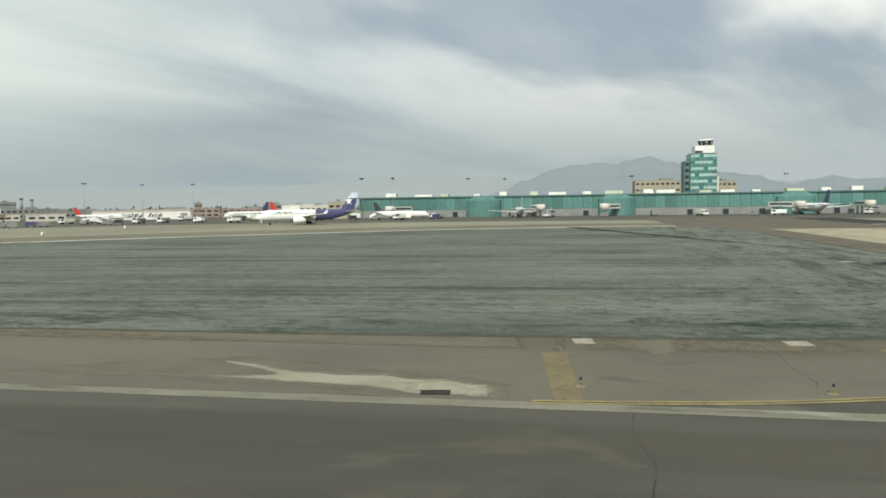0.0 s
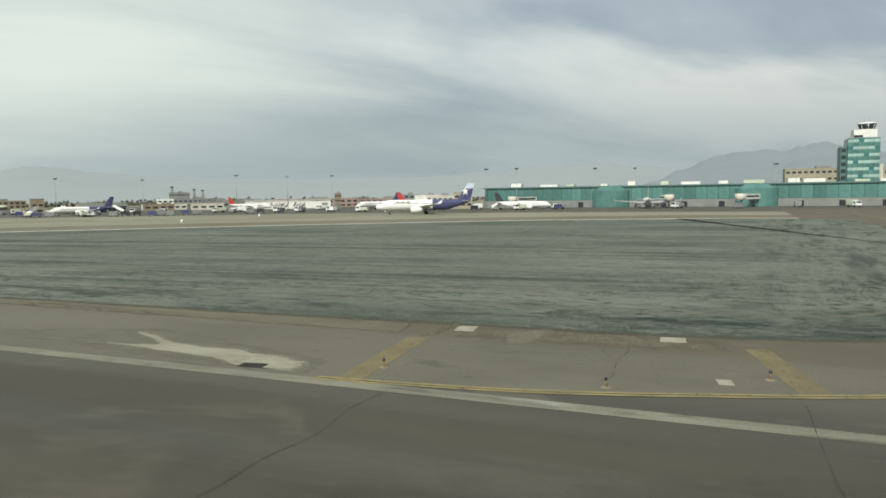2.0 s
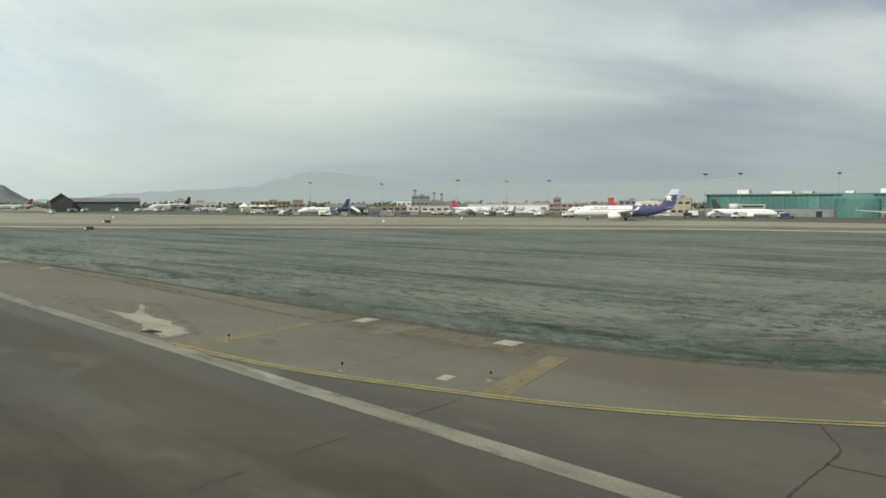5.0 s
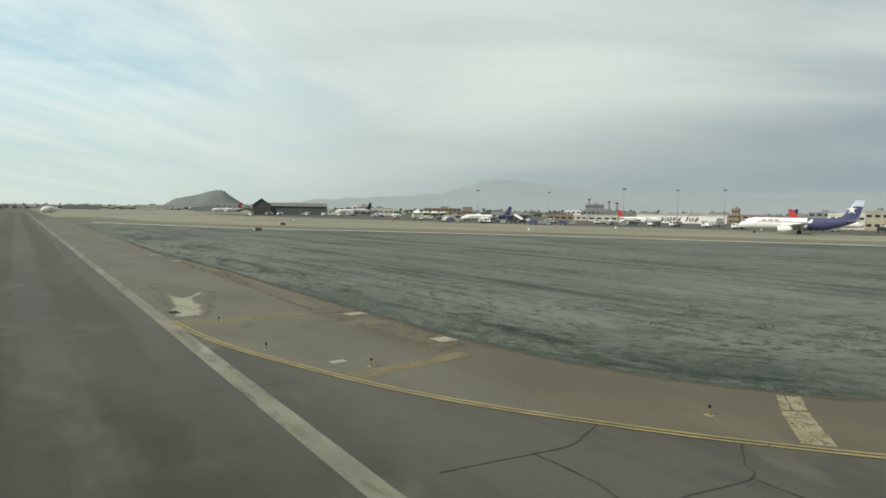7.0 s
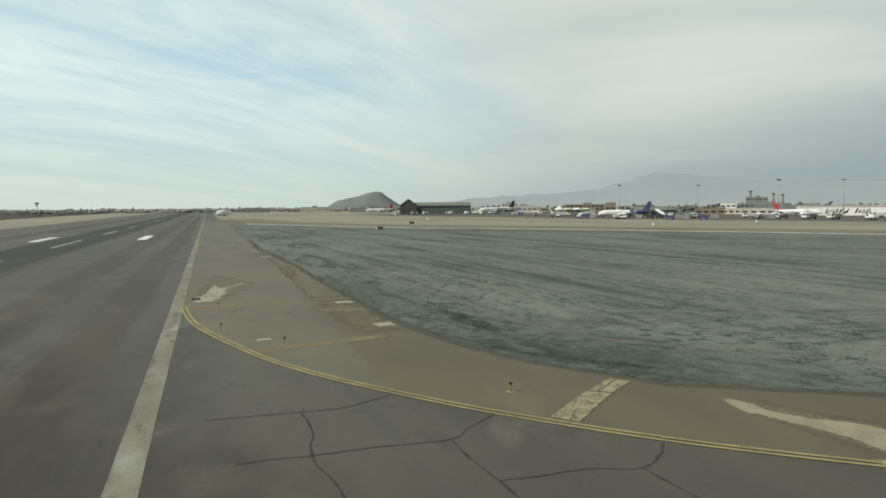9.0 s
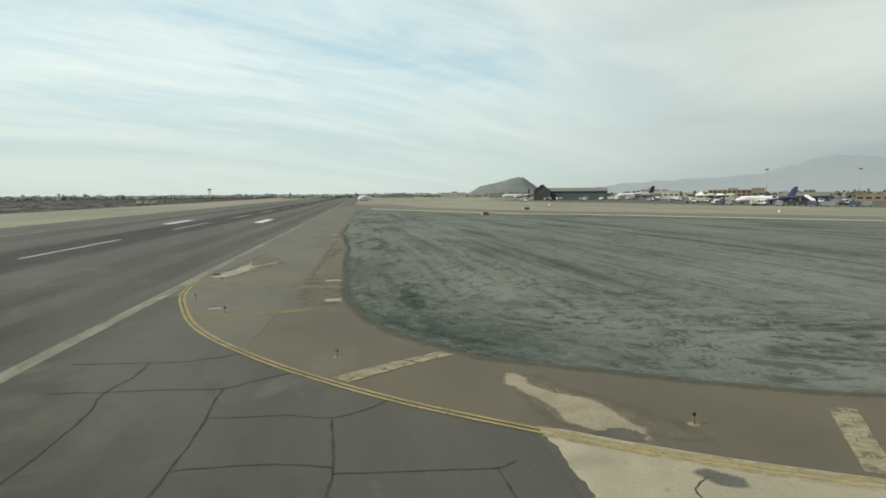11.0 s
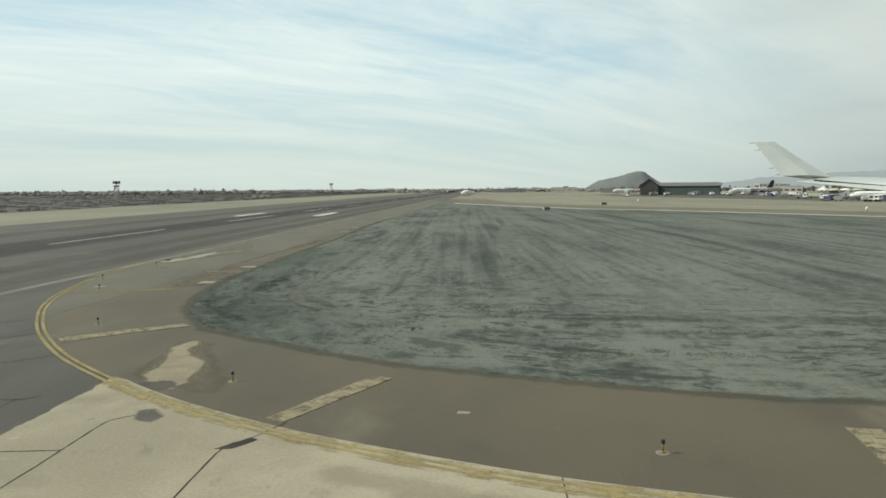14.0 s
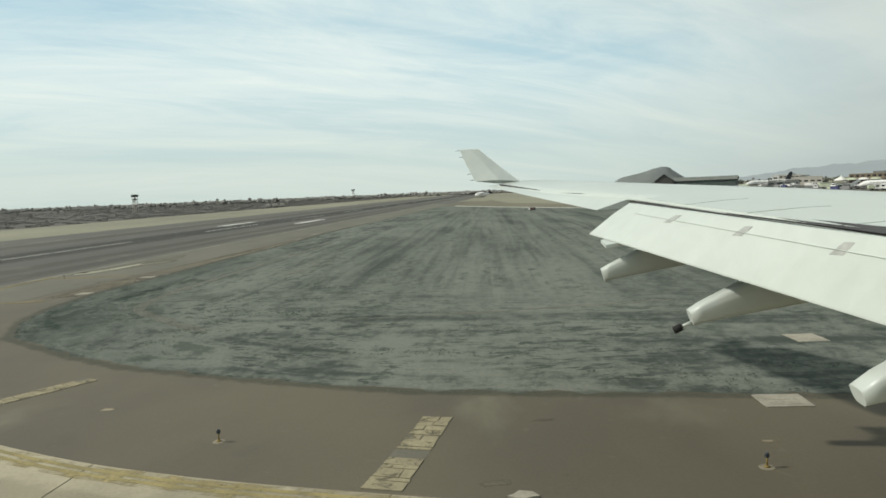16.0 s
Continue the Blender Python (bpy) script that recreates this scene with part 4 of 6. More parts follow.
def stains():
    def spill(name, outline, mat, label, z, seed, amount=0.14, fade=0.35):
        tagged(new(name, soft_patch(name, ragged(outline, amount, 0.5, seed), mat, z, fade, (0.13, 0.13))), label, "stain", kind="structure")
    spill("lime_stain", [(5.21, 16.69), (5.17, 15.14), (4.51, 13.56), (3.72, 12.0), (3.49, 10.03), (3.53, 8.21), (3.14, 7.0), (2.99, 5.45), (1.85, 4.46), (1.09, 3.58), (0.64, 6.06), (1.31, 7.63), (1.65, 8.56), (1.75, 10.32), (1.93, 12.17), (2.23, 14.62), (2.35, 17.32), (2.5, 20.5), (2.75, 16.8), (2.85, 13.49), (3.17, 12.72), (4.2, 14.9)], LIME,
          "white lime spill fanning out from a drain", -0.0045, 3, 0.10, 0.42)
    spill("lime_splash", [(0.5, 4.6), (0.75, 3.6), (1.5, 3.2), (2.4, 3.6), (3.2, 4.6), (3.3, 6.0), (2.6, 7.4), (1.3, 7.2), (0.6, 6.2)], LIME_SPLASH, "white lime splashed round a drain", -0.0035, 14, 0.3, 1.0)
    spill("lime_film", [(0.49, 2.89), (2.91, 2.92), (4.09, 6.88), (6.05, 14.58), (5.42, 17.71), (3.08, 23.56), (1.97, 26.47), (1.72, 17.68), (0.46, 7.84)], LIME_SOFT, "thin whitish film round the lime spill", -0.0055, 4, 0.22, 0.9)
    spill("mud_stain", [(17.76, -28.78), (17.81, -27.93), (18.24, -26.89), (18.93, -28.1), (18.8, -28.94), (19.75, -30.25), (20.28, -30.69), (20.68, -32.11), (20.97, -33.65), (20.76, -34.84), (20.25, -34.64), (19.36, -34.01), (18.59, -32.78), (18.56, -31.17)], BEIGE_STAIN, "beige dried mud stain on the verge", -0.0100, 5, 0.16, 0.34)
    spill("mud_film", [(17.47, -28.67), (18.07, -26.63), (19.53, -27.82), (21.63, -32.06), (22.9, -35.72), (21.13, -35.04), (18.01, -32.96)], BEIGE_SOFT, "thin mud film on the verge", -0.0115, 6, 0.3, 1.0)
    spill("mortar_patch", [(19.2, -33.8), (20.08, -33.58), (20.6, -34.23), (20.04, -34.55)], GREY_PATCH, "dark grey mortar patch beside the slab edge", -0.0088, 7, 0.05)
    spill("mud_film", [(8.59, 0.37), (11.53, 0.79), (12.3, -3.97), (11.96, -10.97), (9.12, -12.5), (8.65, -6)], BEIGE_SOFT, "thin pale dust film by the grass", -0.0112, 8, 0.4, 1.2)
    spill("mud_film", [(8.67, 13.81), (10.6, 21.66), (10.67, 33.34), (9.12, 29.45), (8.71, 19.69)], BEIGE_SOFT, "thin pale dust film by the grass", -0.0112, 9, 0.4, 0.8)
    spill("dust_film", [(8.67, 2.95), (11.61, 3.17), (11.43, 19.71), (11.62, 29.46), (10.72, 44.9), (9.87, 78.22), (8.9, 78.22), (9.02, 39.13), (8.79, 11.84)], TAN_FILM, "tan dust film between the asphalt and the grass", -0.0125, 15, 0.2, 0.6)
    spill("dust_patch", [(29.99, -36.22), (30.51, -36.26), (30.41, -36.58), (29.94, -36.53)], BEIGE_STAIN, "small pale dust patch on the verge", -0.0100, 10, 0.05, 0.12)
    spill("dust_patch", [(49.3, -38.97), (49.67, -38.95), (49.62, -39.2), (49.26, -39.2)], BEIGE_STAIN, "small pale dust patch on the verge", -0.0100, 12, 0.05, 0.12)
    spill("mud_film", [(7.34, -2.33), (10.74, -1.19), (12.9, -3.25), (11.97, -4.34), (8.64, -3.72)], TAN_SPILL, "pale dust spilled beside a pit lid", -0.0050, 16, 0.25, 0.9)
    for k, outline in enumerate(([(43.4, -37.5), (44.3, -37.3), (44.4, -37.6), (43.5, -37.8)], [(42.3, -41.6), (43.1, -41.4), (43.2, -41.8), (42.4, -42.0)], [(44.0, -41.2), (44.4, -41.2), (44.35, -41.4)])):
        spill("dust_streak", outline, TAN_FILM, "faint pale dust streak on the verge", -0.0105, 30 + k, 0.10, 0.22)
    bm = bmesh.new()
    plate(bm, ragged([(43.04, -42.4), (43.27, -42.15), (43.51, -42.2), (43.68, -42.4), (43.4, -42.52)], 0.06, 0.12, 33), -0.014, 0.03)
    solid("dirt_crust", bm, PAD, "pale crust of dried dirt on the verge", "dirt", kind="structure")
    spill("paint_splash", [(19.55, -37.4), (19.72, -37.38), (19.74, -37.58), (19.57, -37.6)], LIME, "small white paint splash on the concrete", 0.0056, 17, 0.03, 0.05)


def drain():
    d = thing("drain_cover", "rusty dark drain grate amid white lime on the shoulder", "drain", at=(1.18, 5.76, -0.002), turn=8)
    d.scale = (0.85, 0.85, 1)
    bm = bmesh.new()
    for x0, y0, x1, y1 in ((-0.34, -0.62, 0.34, -0.54), (-0.34, 0.54, 0.34, 0.62), (-0.34, -0.54, -0.27, 0.54), (0.27, -0.54, 0.34, 0.54)):
        box(bm, x0, y0, -0.03, x1, y1, 0.016)
    part("frame", bm, IRON, d)
    bm = bmesh.new()
    box(bm, -0.27, -0.54, -0.05, 0.27, 0.54, 0.006)
    part("pit", bm, JOINT, d, "black drain pit")
    bar = bmesh.new()
    box(bar, -0.27, -0.02, -0.02, 0.27, 0.02, 0.009)
    bar = mesh_of("bar", bar, IRON)
    for i in range(10):
        part("bar", bar, None, d, at=(0, -0.48 + i * 0.107, 0))


def concrete_pads():
    for x, y, sx, sy, turn in ((10.76, 0.4, 1.15, 0.95, 8), (11.18, -9.19, 1.0, 1.1, 6), (4.58, -11.32, 0.7, 0.5, 12), (50.97, -35.86, 1.35, 1.15, 2), (54.86, -27.6, 1.25, 1.4, 6), (8.5, 58.2, 1.2, 1.0, 0), (9.1, 46.8, 1.1, 0.9, 0)):
        c = thing("junction_pit", "pale concrete junction pit lid flush with the verge", "pit cover", "junction pits", at=(x, y, -0.03), turn=turn)
        bm = bmesh.new()
        plate(bm, ragged([(-sx / 2, -sy / 2), (sx / 2, -sy / 2), (sx / 2, sy / 2), (-sx / 2, sy / 2)], 0.03, 0.25, int(x * 3)), -0.03, 0.036)
        part("collar", bm, PAD, c)
        for k in (-1, 1):
            bm = bmesh.new()
            box(bm, -sx * 0.33, k * sy * 0.19 - sy * 0.15, 0.034, sx * 0.33, k * sy * 0.19 + sy * 0.15, 0.042)
            part("lid", bm, PAD, c)


def edge_light():
    l = thing("edge_light", "small taxiway edge light on a pale base plate", "airfield light", "taxiway edge lights")
    bm = bmesh.new()
    tube(bm, (0, 0, -0.03), (0, 0, 0.014), 0.19, 0.17, 14)
    part("base_plate", bm, DUSTY_PAD, l, "pale dusty round base plate")
    bm = bmesh.new()
    tube(bm, (0, 0, 0.014), (0, 0, 0.05), 0.07, 0.05, 10)
    tube(bm, (0, 0, 0.05), (0, 0, 0.24), 0.022, 0.022, 8)
    part("stem", bm, SAFETY, l, "yellow breakable stem")
    bm = bmesh.new()
    tube(bm, (0, 0, 0.24), (0, 0, 0.29), 0.045, 0.06, 10)
    tube(bm, (0, 0, 0.29), (0, 0, 0.355), 0.055, 0.03, 10)
    part("lamp_head", bm, DARK_GLASS, l, "dark blue glass lamp head")
    return l


def edge_lights():
    first = edge_light()
    spots = [(2.6, 0.74, -0.005), (2.65, -7.61, -0.005), (5.42, -12.77, -0.005), (11.98, -24.09, -0.014), (22.26, -33.52, -0.014), (35.18, -39.2, -0.014), (48.85, -40.75, -0.014), (64.3, -41.3, -0.014), (80.5, -41.7, -0.014)]
    first.matrix_basis = pose(*spots[0], 0, 0, 20)
    for i, s in enumerate(spots[1:]):
        copy_thing(first, pose(*s, 0, 0, 40 * i))


ground_sheet()
pavements()
grass_field()
runway_markings()
taxi_lines()
asphalt_cracks()
bars()
stains()
drain()
concrete_pads()
edge_lights()


# ---- distance: hills, mountains, scrub ----
def mountains():
    def ridge(name, rows, dist, mat, label, seed, rough):
        bm = bmesh.new()
        rnd = random.Random(seed)
        rings = []
        az0, az1 = rows[0][0], rows[-1][0]
        n = int((az1 - az0) / 0.13)
        for i in range(n + 1):
            a = az0 + (az1 - az0) * i / n
            for (a0, e0), (a1, e1) in zip(rows, rows[1:]):
                if a0 <= a <= a1:
                    u = (a - a0) / (a1 - a0)
                    u = u * u * (3 - 2 * u)
                    el = e0 + (e1 - e0) * u
                    break
            broad = max(0.02, el + rough * noise.noise((a * 0.41, a * 0.29, seed + 0.5)))
            crest = max(0.02, broad + rough * (0.8 * noise.noise((a * 0.83, a * 0.61 + seed, 4.3)) + 0.5 * noise.noise((a * 1.9, a * 1.37, seed + 7.7)) + 0.3 * noise.noise((a * 4.7, a * 3.1, seed + 2.4))))
            s, c = math.sin(radians(a)), math.cos(radians(a))
            prof = []
            for k, (f, q) in enumerate(((0.0, 0.0), (0.25, 0.30), (0.5, 0.60), (0.75, 0.82), (1.0, 1.0))):
                d = dist - (1 - f) * 1500
                h = dist * math.tan(radians(crest if k == 4 else broad)) + 6
                prof.append((d * s, d * c, h * q - (1 if k == 0 else 0)))
            rings.append(prof)
        loft(bm, rings, closed=False, caps=False, smooth=True)
        solid(name, bm, mat, label, "mountain", kind="structure")
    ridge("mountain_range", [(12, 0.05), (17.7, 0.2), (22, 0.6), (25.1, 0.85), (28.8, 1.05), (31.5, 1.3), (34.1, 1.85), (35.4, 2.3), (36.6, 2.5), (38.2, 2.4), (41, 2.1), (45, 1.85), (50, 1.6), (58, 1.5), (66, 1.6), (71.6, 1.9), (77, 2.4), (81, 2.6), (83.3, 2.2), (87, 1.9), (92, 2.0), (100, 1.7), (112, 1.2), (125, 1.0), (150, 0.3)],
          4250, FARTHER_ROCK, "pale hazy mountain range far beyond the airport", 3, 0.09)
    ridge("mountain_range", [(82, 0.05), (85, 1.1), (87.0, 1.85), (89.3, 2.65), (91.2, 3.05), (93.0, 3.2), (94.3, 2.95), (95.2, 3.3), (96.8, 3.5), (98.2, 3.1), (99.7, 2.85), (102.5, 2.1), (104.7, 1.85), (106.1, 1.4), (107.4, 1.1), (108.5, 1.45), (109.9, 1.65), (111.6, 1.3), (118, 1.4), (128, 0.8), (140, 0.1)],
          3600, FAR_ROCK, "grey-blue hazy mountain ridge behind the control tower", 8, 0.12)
    # bare hill: convex western shoulder, summit and a straighter eastern flank
    prof = [(-0.25, -0.03), (0.0, 0.0), (0.06, 0.22), (0.15, 0.50), (0.28, 0.68), (0.41, 0.82), (0.52, 0.98), (0.58, 1.02), (0.64, 0.99), (0.74, 0.64), (0.86, 0.28), (1.0, 0.12), (1.25, 0.05), (1.5, -0.03)]
    bm = bmesh.new()
    rows = []
    for j in range(17):
        v = -1 + j / 8
        row = []
        for i in range(61):
            u = -0.25 + 1.75 * i / 60
            for (u0, h0), (u1, h1) in zip(prof, prof[1:]):
                if u0 <= u <= u1:
                    k = (u - u0) / (u1 - u0)
                    h = h0 + (h1 - h0) * k
                    break
            fall = max(0.0, 1 - v * v) ** 0.8
            rough = 0.05 * noise.noise((u * 6, v * 3, 1.5)) + 0.03 * noise.noise((u * 17, v * 7, 4.5))
            row.append(bm.verts.new(((u - 0.5) * 170, v * 95, 34.0 * (h * fall + (rough if 0 < h * fall else 0) * min(1, h * fall * 4)) - 0.5)))
        rows.append(row)
    for r0, r1 in zip(rows, rows[1:]):
        for i in range(60):
            bm.faces.new((r0[i], r0[i + 1], r1[i + 1], r1[i])).smooth = True
    solid("hill", bm, HILL_SOIL, "bare hill beyond the hangars, greyed by painted haze", "hill", kind="structure", at=(288, 1223, -0.2), turn=-13)


def leaf_clumps(spots, seed, mat, name, label, category, per=16, size=1.0):
    """Bushes of many small leaf clumps, with gaps and an uneven outline, joined as ground cover."""
    rnd = np.random.RandomState(seed)
    verts, faces = [], []
    for x, y, r, h in spots:
        for _ in range(per):
            a, d, z = rnd.rand() * 6.283, r * math.sqrt(rnd.rand()), rnd.rand()
            cx, cy, cz = x + d * math.cos(a), y + d * math.sin(a), h * (0.12 + 0.75 * z * (1 - 0.6 * (d / r) ** 2))
            s = size * r * rnd.uniform(0.18, 0.42)
            b = rnd.rand() * 6.283
            n = len(verts)
            for k in range(4):
                verts.append((cx + s * math.cos(b + k * 1.571) * rnd.uniform(0.7, 1.2), cy + s * math.sin(b + k * 1.571) * rnd.uniform(0.7, 1.2), cz + s * rnd.uniform(-0.5, 0.3)))
            verts.append((cx, cy, cz + s * rnd.uniform(0.5, 1.0)))
            verts.append((cx, cy, cz - s * 0.7))
            for k in range(4):
                faces += [(n + k, n + (k + 1) % 4, n + 4), (n + (k + 1) % 4, n + k, n + 5)]
    me = bpy.data.meshes.new(name)
    me.from_pydata(verts, [], faces)
    me.materials.append(mat)
    return tagged(new(name, me), label, category, kind="stuff")


def scrub_belt():
    rnd = random.Random(12)
    near, far = [], []
    for _ in range(6500):
        y = rnd.uniform(-150, 1500)
        x = -118 - rnd.random() ** 1.4 * 380 - max(0, y - 900) * 0.05
        near.append((x + 6 * noise.noise((y * 0.02, 0, 0)), y, rnd.uniform(1.2, 3.0), rnd.uniform(0.12, 0.38)))
    leaf_clumps(near, 3, SCRUB, "scrub_belt", "low grey-brown scrub beyond the far runway verge", "scrub", 12, 0.4)
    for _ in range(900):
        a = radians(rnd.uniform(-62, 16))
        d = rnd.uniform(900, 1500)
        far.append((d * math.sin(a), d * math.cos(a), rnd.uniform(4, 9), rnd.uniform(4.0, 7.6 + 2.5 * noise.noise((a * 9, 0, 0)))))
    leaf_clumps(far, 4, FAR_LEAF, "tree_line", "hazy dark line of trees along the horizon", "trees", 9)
    back = []
    for _ in range(420):
        a = radians(rnd.uniform(14, 112))
        d = rnd.uniform(620, 900)
        back.append((d * math.sin(a), d * math.cos(a), rnd.uniform(3, 7), rnd.uniform(5, 10)))
    leaf_clumps(back, 5, TREE_LEAF, "tree_line", "scattered dusty trees behind the airport buildings", "trees", 10)


# ---- airliners ----
def airliner(label, length, at, turn, fin=WHITE_METAL, tail=WHITE_METAL, belly=WHITE_METAL, group="parked airliners", star=False, band=None):
    """A twin-jet, nose towards +x of its own axes, standing on its wheels."""
    k = length / 37.5
    p = thing("airliner", label, "airliner", group, at=(*at, -0.02), turn=turn)
    r, zc = 1.98 * k, 3.55 * k
    sta = [(18.75, 0.05, -0.5), (18.3, 0.32, -0.42), (17.4, 0.58, -0.3), (16.2, 0.80, -0.16), (14.6, 0.95, -0.04), (12.8, 1, 0), (6, 1, 0), (0, 1, 0), (-4, 1, 0), (-7.5, 1, 0), (-10, 0.93, 0.10), (-12.5, 0.78, 0.28), (-15, 0.56, 0.52), (-17.2, 0.32, 0.74), (-18.7, 0.10, 0.9)]
    rings = []
    for x, s, dz in sta:
        rings.append([(x * k, r * s * math.cos(a), zc + dz * r * 0.9 + r * s * 1.03 * math.sin(a)) for a in [2 * math.pi * (i + 0.5) / 18 for i in range(18)]])
    bm = bmesh.new()
    loft(bm, rings, mi=lambda i: 1 if i >= 8 else 0)
    fuselage = part("fuselage", bm, [WHITE_METAL, tail], p)
    for side in (1, -1):
        bm = bmesh.new()
        for i in range(34):
            x = (12.2 - i * 0.66) * k
            box(bm, x - 0.16 * k, side * (r * 0.955), zc + 0.42 * k, x + 0.16 * k, side * (r * 1.004), zc + 0.80 * k)
        tagged(part("cabin_windows", bm, DARK_GLASS, fuselage, "row of small dark cabin windows"), kind="stuff")
        bm = bmesh.new()
        box(bm, 16.4 * k, side * 0.35 * k, zc + 0.62 * k, 17.0 * k, side * 1.25 * k, zc + 0.98 * k)
        part("cockpit_window", bm, DARK_GLASS, fuselage)
    if band:
        bm = bmesh.new()
        ring = []
        for x in (-3.2 * k, -9.6 * k):
            ring.append([(x, r * 1.012 * math.cos(a), zc + r * 1.04 * math.sin(a)) for a in [2 * math.pi * (i + 0.5) / 18 for i in range(18)]])
        loft(bm, ring, caps=False)
        part("painted_band", bm, band, fuselage, "dark blue painted rear band")

    def wing(root_x, tip_x, rc, tc, y0, y1, z0, z1, thick):
        bm = bmesh.new()
        rr = []
        for y, x, c, z, t in ((y0, root_x, rc, z0, thick), (y1, tip_x, tc, z1, thick * 0.35)):
            rr.append([(x * k, y * k, z * k), ((x - c * 0.3) * k, y * k, (z + t) * k), ((x - c) * k, y * k, (z + 0.04) * k), ((x - c * 0.35) * k, y * k, (z - t * 0.7) * k)])
        loft(bm, rr, smooth=False)
        return bm
    for s in (1, -1):
        w = part("wing", wing(4.6, -3.4, 6.6, 1.6, s * 1.7, s * 17.0, 2.75, 4.1, 0.42), WHITE_METAL, p)
        bm = bmesh.new()
        v = [bm.verts.new((x * k, s * 17.0 * k, z * k)) for x, z in ((-3.6, 4.1), (-5.0, 4.1), (-5.6, 5.3), (-4.9, 5.3))]
        f = bm.faces.new(v)
        e = bmesh.ops.extrude_face_region(bm, geom=[f])
        bmesh.ops.translate(bm, vec=(0, s * 0.12 * k, 0), verts=[q for q in e["geom"] if isinstance(q, bmesh.types.BMVert)])
        part("winglet", bm, WHITE_METAL, w)
        part("tailplane", wing(-14.3, -17.3, 3.6, 1.4, s * 0.9, s * 6.2, 4.6, 5.2, 0.22), WHITE_METAL, p)
        bm = bmesh.new()
        loft(bm, [[(x * k, (s * 5.7 + q * math.cos(a)) * k, (1.75 + q * math.sin(a)) * k) for a in [2 * math.pi * i / 14 for i in range(14)]] for x, q in ((5.6, 0.92), (5.2, 1.08), (3.4, 1.12), (1.6, 0.86), (0.9, 0.55))])
        e = part("engine", bm, belly, p)
        bm = bmesh.new()
        tube(bm, (5.62 * k, s * 5.7 * k, 1.75 * k), (5.66 * k, s * 5.7 * k, 1.75 * k), 0.82 * k, 0.8 * k, 14)
        part("intake", bm, TYRE, e, "dark engine intake")
        bm = bmesh.new()
        box(bm, 1.2 * k, (s * 5.7 - 0.12) * k, 2.5 * k, 4.4 * k, (s * 5.7 + 0.12) * k, 3.3 * k)
        part("pylon", bm, WHITE_METAL, p)
        bm = bmesh.new()
        tube(bm, (-0.8 * k, s * 3.8 * k, 0.5 * k), (-0.8 * k, s * 3.8 * k, 3.0 * k), 0.16 * k, 0.2 * k, 8)
        g = part("main_gear", bm, GREY_METAL, p)
        for dy in (-0.42, 0.42):
            bm = bmesh.new()
            tube(bm, (-0.8 * k, (s * 3.8 + dy - 0.18) * k, 0.58 * k), (-0.8 * k, (s * 3.8 + dy + 0.18) * k, 0.58 * k), 0.58 * k, 0.58 * k, 14)
            part("wheel", bm, TYRE, g)
    bm = bmesh.new()
    rr = []
    for z, x, c, t in ((4.9, -12.4, 5.6, 0.24), (8.0, -14.9, 4.1, 0.17), (11.7, -17.3, 2.5, 0.10)):
        rr.append([(x * k, 0, z * k), ((x - c * 0.4) * k, t * k, z * k), ((x - c) * k, 0, z * k), ((x - c * 0.4) * k, -t * k, z * k)])
    loft(bm, rr, smooth=False)
    f = part("fin", bm, fin, p)
    if star:
        bm = bmesh.new()
        rr = []
        for z, x, c, t in ((9.7, -16.02, 3.38, 0.158), (11.74, -17.3, 2.52, 0.115)):
            rr.append([((x + 0.03) * k, 0, z * k), ((x - c * 0.4) * k, t * k, z * k), ((x - c - 0.03) * k, 0, z * k), ((x - c * 0.4) * k, -t * k, z * k)])
        loft(bm, rr, smooth=False)
        part("fin_top", bm, PALE_BLUE, f, "pale blue painted top of the fin")
        # plain dark bars stand for the name on the forward fuselage
        for s in (1, -1):
            for x0, x1 in ((5.6, 6.9), (7.5, 8.9), (9.5, 10.9)):
                bm = bmesh.new()
                box(bm, x0 * k, s * r * 0.80, zc + 1.0 * k, x1 * k, s * r * 0.915, zc + 1.34 * k)
                part("painted_bar", bm, BLACK, fuselage, "plain dark bar of lettering")
        for s in (1, -1):
            bm = bmesh.new()
            pts = [((-16.2 + (1.5 if i % 2 == 0 else 0.6) * math.cos(i * math.pi / 5 + 0.3)) * k, s * 0.24 * k, (8.6 + (1.7 if i % 2 == 0 else 0.65) * math.sin(i * math.pi / 5 + 0.3)) * k) for i in range(10)]
            bm.faces.new([bm.verts.new(q) for q in pts])
            part("star_shape", bm, WHITE_METAL, f, "plain white star shape on the fin")
    bm = bmesh.new()
    tube(bm, (13.4 * k, 0, 0.4 * k), (13.4 * k, 0, 2.3 * k), 0.11 * k, 0.14 * k, 8)
    g = part("nose_gear", bm, GREY_METAL, p)
    bm = bmesh.new()
    tube(bm, (13.4 * k, -0.3 * k, 0.38 * k), (13.4 * k, 0.3 * k, 0.38 * k), 0.38 * k, 0.38 * k, 12)
    part("wheel", bm, TYRE, g)
    return p


# ---- vehicles and airfield furniture ----
def wheels(p, xs, w, r, wide=0.28):
    bm = bmesh.new()
    tube(bm, (0, -wide / 2, 0), (0, wide / 2, 0), r, r, 14)
    me = mesh_of("wheel", bm, TYRE)
    for x in xs:
        for s in (1, -1):
            part("wheel", me, None, p, at=(x, s * (w / 2 - wide / 2), r))


